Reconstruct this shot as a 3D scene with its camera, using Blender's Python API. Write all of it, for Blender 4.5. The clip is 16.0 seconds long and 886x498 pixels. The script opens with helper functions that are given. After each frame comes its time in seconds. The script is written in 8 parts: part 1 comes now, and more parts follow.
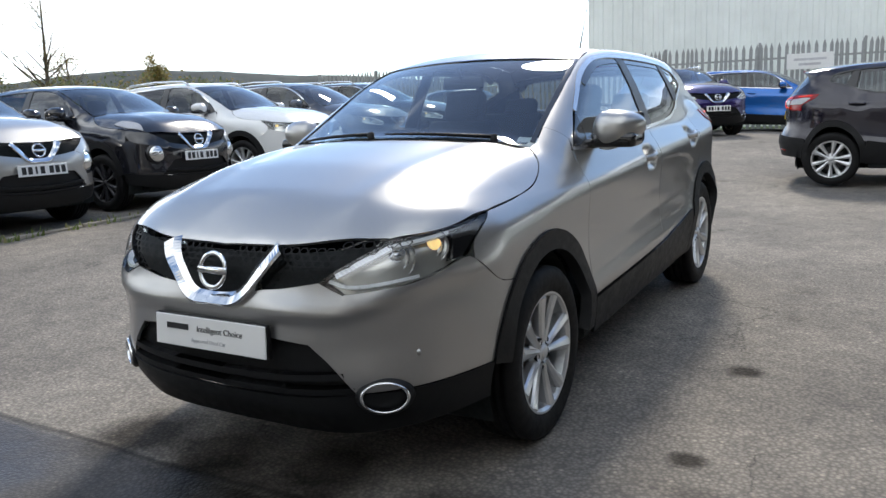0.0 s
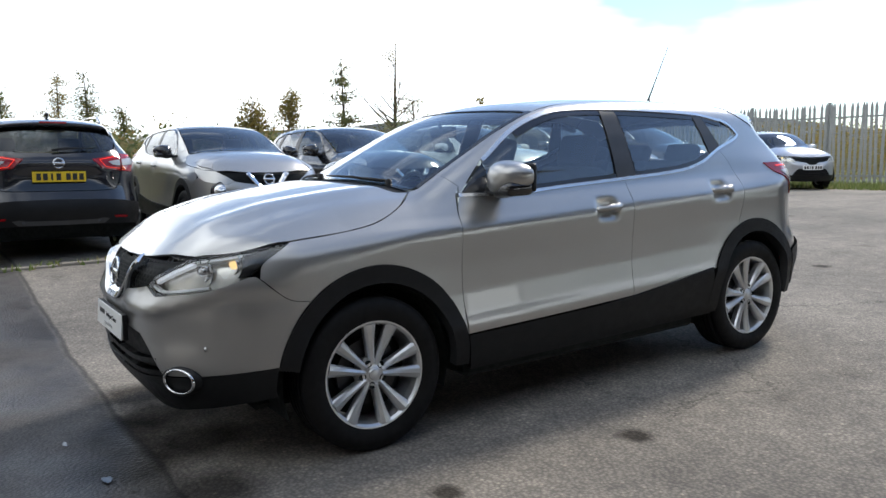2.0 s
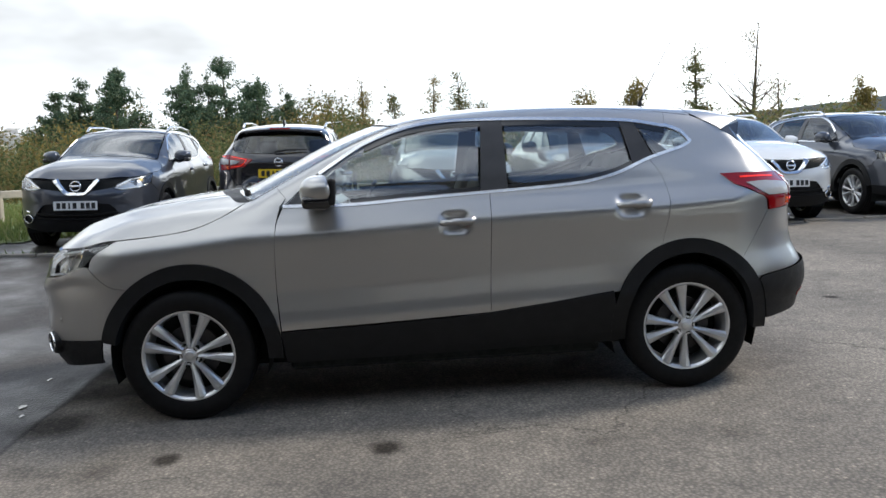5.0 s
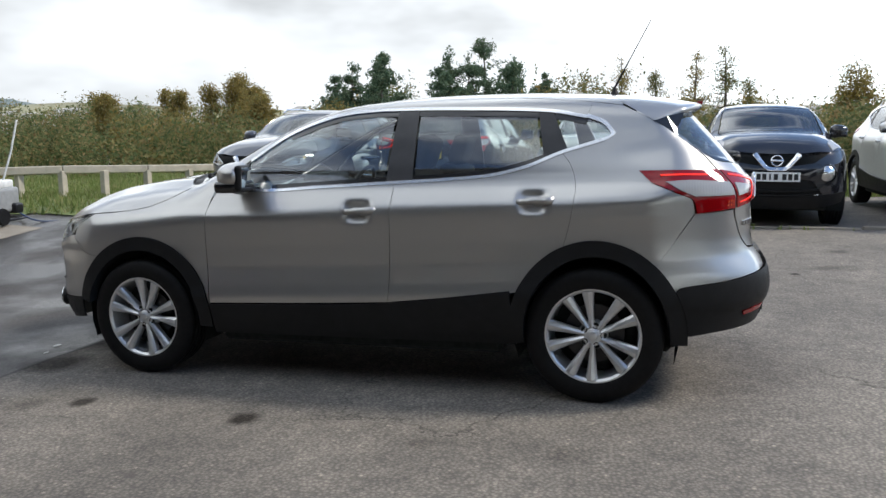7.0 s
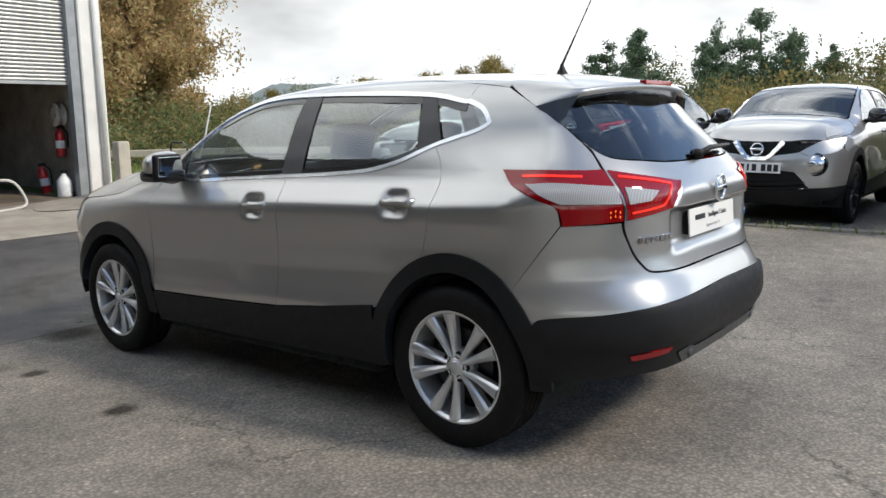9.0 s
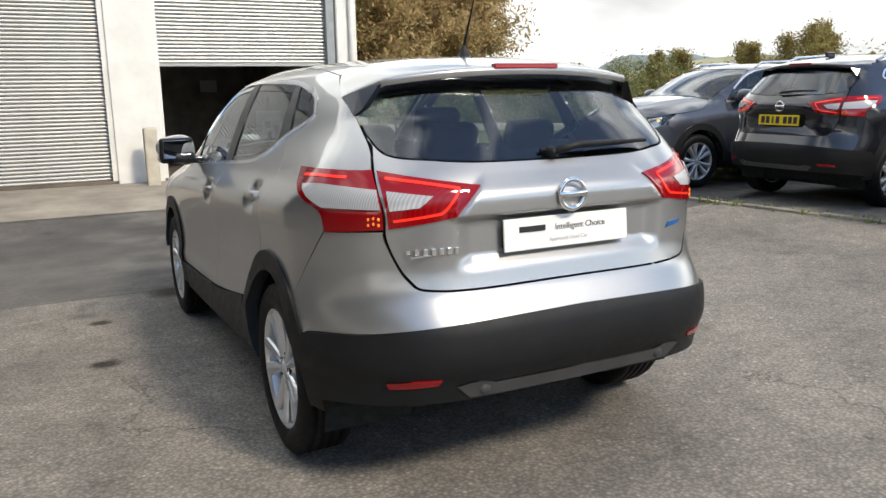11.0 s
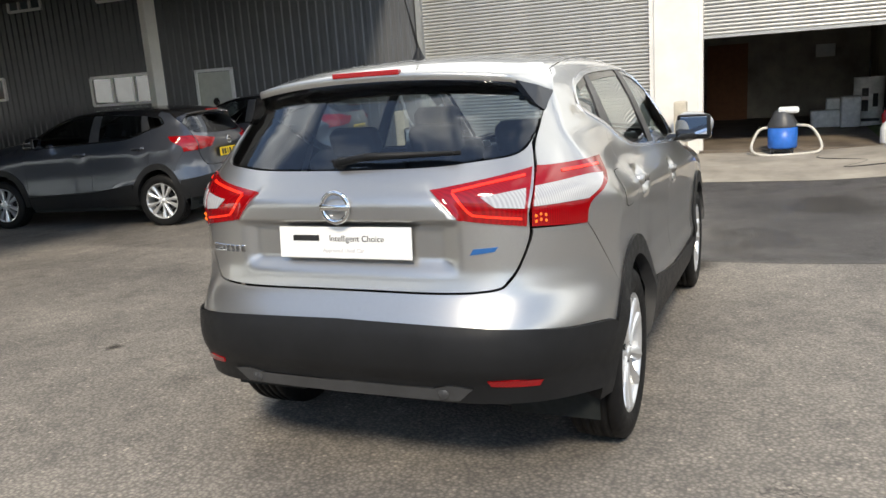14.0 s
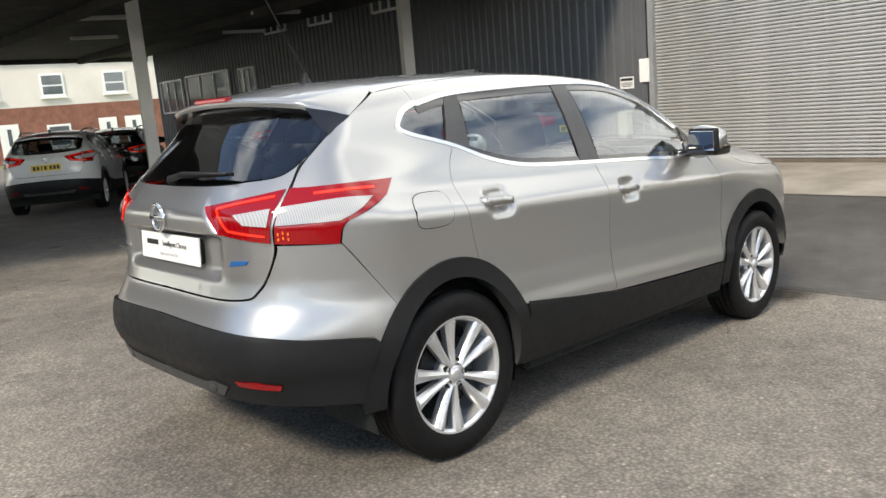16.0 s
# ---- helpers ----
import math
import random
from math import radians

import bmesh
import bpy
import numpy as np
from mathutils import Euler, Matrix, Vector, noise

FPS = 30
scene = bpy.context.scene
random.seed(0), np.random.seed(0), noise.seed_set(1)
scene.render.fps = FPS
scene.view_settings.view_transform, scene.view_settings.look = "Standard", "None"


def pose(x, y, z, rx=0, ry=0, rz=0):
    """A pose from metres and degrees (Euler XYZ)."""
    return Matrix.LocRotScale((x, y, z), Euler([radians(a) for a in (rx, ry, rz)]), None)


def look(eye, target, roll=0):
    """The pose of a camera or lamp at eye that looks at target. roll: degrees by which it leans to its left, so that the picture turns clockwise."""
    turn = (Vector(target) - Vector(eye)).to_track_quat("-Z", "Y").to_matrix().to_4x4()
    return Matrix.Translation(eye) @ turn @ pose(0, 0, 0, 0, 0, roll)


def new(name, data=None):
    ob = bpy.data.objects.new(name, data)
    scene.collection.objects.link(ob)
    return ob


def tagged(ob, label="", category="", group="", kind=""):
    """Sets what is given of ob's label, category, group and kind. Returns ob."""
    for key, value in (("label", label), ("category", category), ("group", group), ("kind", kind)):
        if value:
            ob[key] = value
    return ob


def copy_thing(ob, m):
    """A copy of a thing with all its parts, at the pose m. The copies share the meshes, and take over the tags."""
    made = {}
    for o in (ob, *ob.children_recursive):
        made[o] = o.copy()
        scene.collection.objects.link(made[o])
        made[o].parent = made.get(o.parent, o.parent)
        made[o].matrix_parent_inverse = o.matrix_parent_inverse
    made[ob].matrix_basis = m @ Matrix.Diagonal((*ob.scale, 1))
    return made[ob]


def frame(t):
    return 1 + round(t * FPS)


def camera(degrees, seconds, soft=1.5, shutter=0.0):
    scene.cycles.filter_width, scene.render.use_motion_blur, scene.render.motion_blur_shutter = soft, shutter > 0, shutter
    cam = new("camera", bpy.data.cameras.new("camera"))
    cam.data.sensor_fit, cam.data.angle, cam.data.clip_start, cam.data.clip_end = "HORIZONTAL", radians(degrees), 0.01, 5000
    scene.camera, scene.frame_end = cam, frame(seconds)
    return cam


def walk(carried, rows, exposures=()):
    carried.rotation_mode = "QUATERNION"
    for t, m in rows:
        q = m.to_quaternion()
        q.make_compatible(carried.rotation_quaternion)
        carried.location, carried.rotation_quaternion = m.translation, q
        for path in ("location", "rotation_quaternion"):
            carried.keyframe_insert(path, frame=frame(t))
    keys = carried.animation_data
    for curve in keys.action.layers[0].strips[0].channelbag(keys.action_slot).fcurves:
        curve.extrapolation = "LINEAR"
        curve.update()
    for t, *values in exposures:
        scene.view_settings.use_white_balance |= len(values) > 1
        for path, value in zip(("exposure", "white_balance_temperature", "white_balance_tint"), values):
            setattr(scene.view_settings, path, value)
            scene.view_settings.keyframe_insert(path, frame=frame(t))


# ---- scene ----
cam = camera(59.1, 16.0)
PATH = [
    (0, (-4.059, -2.002, 1.226), (-2.362, -0.999, 0.889), -2.0),
    (0.5, (-3.829, -2.436, 1.222), (-2.231, -1.285, 0.873), -2.5),
    (1, (-3.617, -2.959, 1.224), (-2.206, -1.574, 0.923), -0.9),
    (1.5, (-3.292, -3.391, 1.21), (-2.03, -1.864, 0.934), -1.2),
    (2, (-2.932, -3.772, 1.221), (-1.827, -2.119, 0.999), -0.3),
    (2.5, (-2.536, -4.068, 1.243), (-1.584, -2.323, 1.022), 1.9),
    (3, (-2.089, -4.304, 1.27), (-1.32, -2.474, 1.027), 0.4),
    (3.5, (-1.643, -4.566, 1.292), (-1.072, -2.666, 1.041), 0.3),
    (4, (-1.177, -4.717, 1.308), (-0.737, -2.782, 1.052), 1.7),
    (4.2, (-0.989, -4.776, 1.315), (-0.624, -2.825, 1.071), 0.4),
    (6.3, (1.039, -4.919, 1.352), (0.77, -2.953, 1.101), 0.7),
    (6.5, (1.298, -4.84, 1.334), (0.921, -2.892, 1.079), -0.3),
    (7, (1.71, -4.662, 1.394), (1.128, -2.771, 1.096), 0.0),
    (7.5, (2.139, -4.304, 1.398), (1.422, -2.462, 1.09), 0.9),
    (8, (2.515, -4.03, 1.403), (1.63, -2.271, 1.048), 0.0),
    (8.5, (2.879, -3.674, 1.423), (1.787, -2.032, 1.086), 0.8),
    (9, (3.202, -3.292, 1.425), (1.977, -1.749, 1.081), -0.3),
    (9.5, (3.557, -2.912, 1.46), (2.198, -1.493, 1.088), -0.5),
    (10, (3.803, -2.473, 1.453), (2.301, -1.218, 1.04), -0.6),
    (10.2, (3.908, -2.307, 1.454), (2.352, -1.112, 1.067), -0.6),
    (12.3, (4.49, -0.334, 1.5), (2.546, -0.145, 1.069), -2.6),
    (12.5, (4.495, -0.14, 1.486), (2.535, -0.068, 1.094), -2.6),
    (13, (4.496, 0.391, 1.498), (2.557, 0.108, 1.098), -3.8),
    (13.2, (4.447, 0.578, 1.487), (2.522, 0.195, 1.104), -3.0),
    (13.5, (4.423, 0.845, 1.498), (2.538, 0.324, 1.081), -5.4),
    (14, (4.334, 1.377, 1.501), (2.543, 0.591, 1.084), -4.0),
    (14.5, (4.129, 1.84, 1.474), (2.436, 0.861, 1.06), -3.9),
    (15, (3.916, 2.313, 1.468), (2.331, 1.153, 1.091), -4.6),
    (15.5, (3.648, 2.701, 1.455), (2.181, 1.393, 1.088), -3.9),
    (16, (3.358, 3.025, 1.469), (2.022, 1.584, 1.099), -4.8),
]
walk(cam, [(t, look(eye, target, roll)) for t, eye, target, roll in PATH], exposures=[(0, 0.30, 6650, 10), (4.2, 0.26, 6650, 10), (7.0, 0.20, 6650, 10), (9.5, 0.36, 7000, 10), (12.5, 0.54, 7250, 10), (16, 0.64, 7400, 10)])

# ---- world and sun ----
SUN_EL, SUN_AZ = radians(42), math.atan2(0.32, 0.95)
sun_way = Vector((math.cos(SUN_AZ) * math.cos(SUN_EL), math.sin(SUN_AZ) * math.cos(SUN_EL), math.sin(SUN_EL)))
world = bpy.data.worlds.new("overcast_sky")
scene.world = world
world.use_nodes = True
wn, wl = world.node_tree.nodes, world.node_tree.links
wn.clear()
sky = wn.new("ShaderNodeTexSky")
sky.sky_type, sky.sun_disc = "NISHITA", False
sky.dust_density, sky.ozone_density = 0.1, 4.0
sky.sun_elevation, sky.sun_rotation = SUN_EL, math.pi / 2 - SUN_AZ
sky_bg = wn.new("ShaderNodeBackground")
sky_bg.inputs["Strength"].default_value = 0.15
wl.new(sky.outputs[0], sky_bg.inputs["Color"])
wc = wn.new("ShaderNodeTexCoord")
wm = wn.new("ShaderNodeMapping")
wm.inputs["Scale"].default_value = (1.0, 1.0, 2.6)
wl.new(wc.outputs["Generated"], wm.inputs["Vector"])
wnoise = wn.new("ShaderNodeTexNoise")
wnoise.inputs["Scale"].default_value, wnoise.inputs["Detail"].default_value, wnoise.inputs["Roughness"].default_value = 1.9, 5, 0.55
wl.new(wm.outputs[0], wnoise.inputs["Vector"])
wramp = wn.new("ShaderNodeValToRGB")
wramp.color_ramp.elements[0].position, wramp.color_ramp.elements[0].color = 0.385, (0.03, 0.03, 0.03, 1)
wramp.color_ramp.elements[1].position, wramp.color_ramp.elements[1].color = 0.60, (1, 1, 1, 1)
wsep = wn.new("ShaderNodeSeparateXYZ")
wl.new(wc.outputs["Generated"], wsep.inputs[0])
wlow = wn.new("ShaderNodeMapRange")
for key, val in (("From Min", 0.17), ("From Max", 0.36), ("To Min", 0.18), ("To Max", -0.09)):
    wlow.inputs[key].default_value = val
wl.new(wsep.outputs["Z"], wlow.inputs["Value"])
wsum = wn.new("ShaderNodeMath")
# more cloud to the west, clearer overhead and to the east
wwest = wn.new("ShaderNodeMath")
wwest.operation = "MULTIPLY_ADD"
wl.new(wsep.outputs["X"], wwest.inputs[0])
wwest.inputs[1].default_value = -0.20
wl.new(wnoise.outputs["Fac"], wwest.inputs[2])
wl.new(wwest.outputs[0], wsum.inputs[0])
wl.new(wlow.outputs[0], wsum.inputs[1])
wl.new(wsum.outputs[0], wramp.inputs["Fac"])
cloud_bg = wn.new("ShaderNodeBackground")
cloud_bg.inputs["Color"].default_value = (0.88, 0.94, 1.0, 1)
wgeo = wn.new("ShaderNodeVectorMath")
wgeo.operation = "NORMALIZE"
wl.new(wc.outputs["Generated"], wgeo.inputs[0])
wdot = wn.new("ShaderNodeVectorMath")
wdot.operation = "DOT_PRODUCT"
wdot.inputs[1].default_value = tuple(sun_way)
wl.new(wgeo.outputs[0], wdot.inputs[0])
wglow = wn.new("ShaderNodeMapRange")
wglow.interpolation_type = "SMOOTHSTEP"
for key, val in (("From Min", -0.35), ("From Max", 1.0), ("To Min", 1.75), ("To Max", 2.6)):
    wglow.inputs[key].default_value = val
wl.new(wdot.outputs["Value"], wglow.inputs["Value"])
# greyer undersides of the clouds
wgrey = wn.new("ShaderNodeTexNoise")
wgrey.inputs["Scale"].default_value, wgrey.inputs["Detail"].default_value, wgrey.inputs["Roughness"].default_value = 3.4, 4, 0.5
wl.new(wm.outputs[0], wgrey.inputs["Vector"])
wshade = wn.new("ShaderNodeMapRange")
for key, val in (("From Min", 0.36), ("From Max", 0.60), ("To Min", 0.62), ("To Max", 1.12)):
    wshade.inputs[key].default_value = val
wl.new(wgrey.outputs["Fac"], wshade.inputs["Value"])
wmul = wn.new("ShaderNodeMath")
wmul.operation = "MULTIPLY"
wl.new(wglow.outputs[0], wmul.inputs[0])
wl.new(wshade.outputs[0], wmul.inputs[1])
wfx = wn.new("ShaderNodeMapRange")
wfz = wn.new("ShaderNodeMapRange")
for node, pairs in ((wfx, (("From Min", -0.30), ("From Max", 0.50), ("To Min", 0.46), ("To Max", 0.0))), (wfz, (("From Min", 0.13), ("From Max", 0.32), ("To Min", 1.0), ("To Max", 0.0)))):
    for key, val in pairs:
        node.inputs[key].default_value = val
wl.new(wsep.outputs["X"], wfx.inputs["Value"])
wl.new(wsep.outputs["Z"], wfz.inputs["Value"])
wloss = wn.new("ShaderNodeMath")
wloss.operation = "MULTIPLY"
wl.new(wfx.outputs[0], wloss.inputs[0])
wl.new(wfz.outputs[0], wloss.inputs[1])
wkeep = wn.new("ShaderNodeMath")
wkeep.operation = "SUBTRACT"
wkeep.inputs[0].default_value = 1.0
wl.new(wloss.outputs[0], wkeep.inputs[1])
wend = wn.new("ShaderNodeMath")
wend.operation = "MULTIPLY"
wl.new(wmul.outputs[0], wend.inputs[0])
wl.new(wkeep.outputs[0], wend.inputs[1])
wl.new(wend.outputs[0], cloud_bg.inputs["Strength"])
wmix = wn.new("ShaderNodeMixShader")
wl.new(wramp.outputs["Color"], wmix.inputs["Fac"])
wl.new(sky_bg.outputs[0], wmix.inputs[1])
wl.new(cloud_bg.outputs[0], wmix.inputs[2])
wout = wn.new("ShaderNodeOutputWorld")
wl.new(wmix.outputs[0], wout.inputs["Surface"])

sun = new("sun", bpy.data.lights.new("sun", "SUN"))
sun.data.energy, sun.data.angle, sun.data.color = 2.6, radians(10), (1.0, 0.94, 0.84)
sun.matrix_basis = look(sun_way * 60, (0, 0, 0))

# ---- materials ----
def material(name):
    m = bpy.data.materials.new(name)
    m.use_nodes = True
    nt = m.node_tree
    return m, nt, nt.nodes, nt.links, nt.nodes["Principled BSDF"]


def noise_node(nt, scale, detail=4, rough=0.55, vector=None):
    n = nt.nodes.new("ShaderNodeTexNoise")
    n.inputs["Scale"].default_value, n.inputs["Detail"].default_value, n.inputs["Roughness"].default_value = scale, detail, rough
    if vector is not None:
        nt.links.new(vector, n.inputs["Vector"])
    return n


def ramp_node(nt, source, stops):
    r = nt.nodes.new("ShaderNodeValToRGB")
    els = r.color_ramp.elements
    while len(els) < len(stops):
        els.new(0.5)
    for e, (p, c) in zip(els, stops):
        e.position, e.color = p, (*c, 1) if len(c) == 3 else c
    nt.links.new(source, r.inputs["Fac"])
    return r


def mix_node(nt, fac, a, b, mode="MIX"):
    m = nt.nodes.new("ShaderNodeMix")
    m.data_type, m.blend_type = "RGBA", mode
    for key, val in ((0, fac), (6, a), (7, b)):
        if hasattr(val, "links") or hasattr(val, "is_linked"):
            nt.links.new(val, m.inputs[key])
        else:
            m.inputs[key].default_value = val if key == 0 else (*val, 1)
    return m.outputs[2]


def bump_node(nt, height, strength, distance, p):
    b = nt.nodes.new("ShaderNodeBump")
    b.inputs["Strength"].default_value, b.inputs["Distance"].default_value = strength, distance
    nt.links.new(height, b.inputs["Height"])
    nt.links.new(b.outputs[0], p.inputs["Normal"])
    return b


def simple(name, c, rough=0.5, metal=0.0, coat=0.0, vary=0.18, scale=9.0, bump=0.0, bump_scale=120.0, spec=0.5):
    """A surface of one colour with faint wear in tone, gloss and relief."""
    m, nt, n, l, p = material(name)
    co = n.new("ShaderNodeTexCoord").outputs["Object"]
    a = noise_node(nt, scale, 5, 0.6, co)
    dark = tuple(v * (1 - vary) for v in c)
    lite = tuple(min(1, v * (1 + vary)) for v in c)
    r = ramp_node(nt, a.outputs["Fac"], [(0.3, dark), (0.7, lite)])
    l.new(r.outputs[0], p.inputs["Base Color"])
    rr = ramp_node(nt, noise_node(nt, scale * 3.1, 4, 0.6, co).outputs["Fac"], [(0.3, (max(0.02, rough * 0.85),) * 3), (0.7, (min(1, rough * 1.15),) * 3)])
    l.new(rr.outputs[0], p.inputs["Roughness"])
    p.inputs["Metallic"].default_value, p.inputs["Coat Weight"].default_value = metal, coat
    p.inputs["Coat Roughness"].default_value = 0.04
    p.inputs["Specular IOR Level"].default_value = spec
    if bump:
        bump_node(nt, noise_node(nt, bump_scale, 3, 0.6, co).outputs["Fac"], bump, 0.002, p)
    return m


def car_paint(name, c, metal=0.75, rough=0.30):
    m, nt, n, l, p = material(name)
    co = n.new("ShaderNodeTexCoord").outputs["Object"]
    flake = noise_node(nt, 900, 1, 0.5, co)
    r = ramp_node(nt, flake.outputs["Fac"], [(0.35, tuple(v * 0.86 for v in c)), (0.65, tuple(min(1, v * 1.12) for v in c))])
    dirt = noise_node(nt, 2.3, 6, 0.65, co)
    l.new(mix_node(nt, ramp_node(nt, dirt.outputs["Fac"], [(0.45, (0, 0, 0)), (0.85, (0.22, 0.22, 0.22))]).outputs[0], r.outputs[0], tuple(v * 0.82 for v in c)), p.inputs["Base Color"])
    p.inputs["Metallic"].default_value, p.inputs["Roughness"].default_value = metal, rough
    p.inputs["Coat Weight"].default_value, p.inputs["Coat Roughness"].default_value = 1.0, 0.02
    return m




def glass(name, tint, ior=1.52):
    m, nt, n, l, p = material(name)
    n.remove(p)
    tr = n.new("ShaderNodeBsdfTransparent")
    tr.inputs["Color"].default_value = (*tint, 1)
    gl = n.new("ShaderNodeBsdfGlossy")
    gl.inputs["Roughness"].default_value = 0.015
    gl.inputs["Color"].default_value = (0.95, 0.97, 1, 1)
    facing = n.new("ShaderNodeLayerWeight")
    facing.inputs["Blend"].default_value = 0.5
    rise = n.new("ShaderNodeMath")
    rise.operation = "POWER"
    l.new(facing.outputs["Facing"], rise.inputs[0])
    rise.inputs[1].default_value = 4.0
    fr = n.new("ShaderNodeMath")
    fr.operation = "MULTIPLY_ADD"
    head_on = ((ior - 1) / (ior + 1)) ** 2
    l.new(rise.outputs[0], fr.inputs[0])
    fr.inputs[1].default_value, fr.inputs[2].default_value = 0.95 - head_on, head_on
    mx = n.new("ShaderNodeMixShader")
    l.new(fr.outputs[0], mx.inputs[0])
    l.new(tr.outputs[0], mx.inputs[1])
    l.new(gl.outputs[0], mx.inputs[2])
    l.new(mx.outputs[0], n["Material Output"].inputs["Surface"])
    return m


def lens(name, c, rough=0.06, light=0.0):
    m, nt, n, l, p = material(name)
    co = n.new("ShaderNodeTexCoord").outputs["Object"]
    w = n.new("ShaderNodeTexWave")
    w.inputs["Scale"].default_value, w.inputs["Distortion"].default_value = 45, 0.4
    l.new(co, w.inputs["Vector"])
    r = ramp_node(nt, w.outputs["Fac"], [(0.2, tuple(v * 0.75 for v in c)), (0.8, c)])
    l.new(r.outputs[0], p.inputs["Base Color"])
    p.inputs["Roughness"].default_value, p.inputs["Coat Weight"].default_value = rough, 0.3
    if light:
        p.inputs["Emission Color"].default_value = (*c, 1)
        p.inputs["Emission Strength"].default_value = light
    return m


M = {}
M["silver"] = car_paint("silver_paint", (0.45, 0.447, 0.437), 0.82, 0.335)
M["grey_paint"] = car_paint("gunmetal_paint", (0.062, 0.070, 0.088), 0.5, 0.28)
M["black_paint"] = car_paint("black_paint", (0.012, 0.013, 0.018), 0.2, 0.18)
M["white_paint"] = car_paint("white_paint", (0.78, 0.79, 0.78), 0.05, 0.25)
M["plum_paint"] = car_paint("plum_paint", (0.030, 0.018, 0.115), 0.5, 0.25)
M["blue_paint"] = car_paint("blue_paint", (0.010, 0.13, 0.46), 0.5, 0.25)
M["navy_paint"] = car_paint("dark_violet_paint", (0.010, 0.009, 0.020), 0.4, 0.22)
M["pale_silver"] = car_paint("pale_silver_paint", (0.55, 0.57, 0.61), 0.75, 0.3)
M["plastic"] = simple("black_moulded_plastic", (0.010, 0.0105, 0.0115), 0.50, bump=0.25, bump_scale=600, spec=0.25)
M["gloss_black"] = simple("gloss_black_trim", (0.012, 0.012, 0.013), 0.12, coat=0.6)
M["mesh_black"] = simple("satin_grille_black", (0.006, 0.006, 0.007), 0.42, spec=0.16)
M["pillar"] = simple("satin_pillar_trim", (0.045, 0.045, 0.047), 0.35)
M["dark_grey_plastic"] = simple("grey_skid_plate_plastic", (0.045, 0.046, 0.048), 0.45)
M["under"] = simple("underbody_black", (0.005, 0.008, 0.008), 0.9)
M["rubber"] = simple("tyre_rubber", (0.0065, 0.0065, 0.007), 0.62, bump=0.3, bump_scale=90, spec=0.22)
M["alloy"] = simple("machined_alloy", (0.68, 0.69, 0.70), 0.33, metal=0.7, coat=0.3, vary=0.08)
M["dark_alloy"] = simple("dark_alloy", (0.05, 0.05, 0.055), 0.35, metal=0.5)
M["steel"] = simple("brake_steel", (0.05, 0.05, 0.053), 0.4, metal=0.9)
M["chrome"] = simple("chrome", (0.78, 0.79, 0.80), 0.07, metal=1.0, vary=0.03)
M["trim"] = simple("bright_window_trim", (0.80, 0.81, 0.82), 0.22, metal=0.9, vary=0.03)
M["mirror"] = simple("mirror_glass", (0.62, 0.66, 0.72), 0.02, metal=1.0, vary=0.02)
M["glass"] = glass("window_glass", (0.80, 0.87, 0.84), 2.3)
M["screen_glass"] = glass("windscreen_glass", (0.66, 0.74, 0.75), 1.9)
M["dark_glass"] = glass("privacy_glass", (0.36, 0.39, 0.40), 1.7)
M["rear_glass"] = glass("rear_window_glass", (0.62, 0.67, 0.70), 1.9)
M["far_glass"] = simple("distant_car_glass", (0.012, 0.016, 0.02), 0.03, spec=0.9)
M["red_lens"] = lens("red_lens", (0.30, 0.003, 0.006))
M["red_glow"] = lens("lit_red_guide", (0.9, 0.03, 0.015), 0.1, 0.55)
M["clear_lens"] = glass("clear_lens", (0.93, 0.95, 0.96), 1.5)
M["white_lens"] = lens("white_reverse_lens", (0.46, 0.465, 0.475), 0.08)
M["amber_lamp"] = lens("warm_reflector", (1.0, 0.72, 0.30), 0.08, 0.75)
M["day_light"] = lens("white_day_running_light", (0.80, 0.84, 0.90), 0.1, 0.30)
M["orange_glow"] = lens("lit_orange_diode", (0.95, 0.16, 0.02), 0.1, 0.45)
M["lamp_silver"] = simple("lamp_reflector", (0.72, 0.73, 0.74), 0.12, metal=1.0, vary=0.03)
M["grey_reflector"] = simple("grey_lamp_housing", (0.80, 0.80, 0.79), 0.3, metal=0.12)
M["lamp_inner"] = simple("satin_lamp_inner", (0.68, 0.65, 0.59), 0.20, metal=0.7)
M["plate_white"] = simple("white_plate", (0.82, 0.82, 0.80), 0.35, vary=0.02)
M["plate_yellow"] = simple("yellow_plate", (0.75, 0.52, 0.02), 0.35, vary=0.03)
M["ink"] = simple("black_ink", (0.015, 0.015, 0.016), 0.5)
M["grey_ink"] = simple("pale_grey_ink", (0.50, 0.50, 0.51), 0.5)
M["blue_badge"] = simple("blue_badge", (0.015, 0.10, 0.29), 0.3)
M["fabric"] = simple("dark_seat_fabric", (0.035, 0.037, 0.042), 0.9, bump=0.0)
M["dash"] = simple("dashboard_vinyl", (0.020, 0.020, 0.022), 0.55)
M["lining"] = simple("pale_headlining", (0.42, 0.41, 0.39), 0.9)
M["white_card"] = simple("white_card", (0.85, 0.85, 0.84), 0.6, vary=0.02)


# ---- the body form of the cars ----
def table(xs, ys, blur=0.04):
    """A smooth curve through the given stations."""
    g = np.arange(xs[0] - 0.6, xs[-1] + 0.6, 0.005)
    v = np.interp(g, xs, ys)
    k = np.exp(-0.5 * (np.arange(-60, 61) * 0.005 / blur) ** 2)
    pad = np.pad(v, 60, mode="edge")
    v = np.convolve(pad, k / k.sum(), mode="valid")
    return lambda q: np.interp(q, g, v)


def smax(a, b, k):
    h = np.clip(0.5 + 0.5 * (a - b) / k, 0, 1)
    return a * h + b * (1 - h) + k * h * (1 - h)


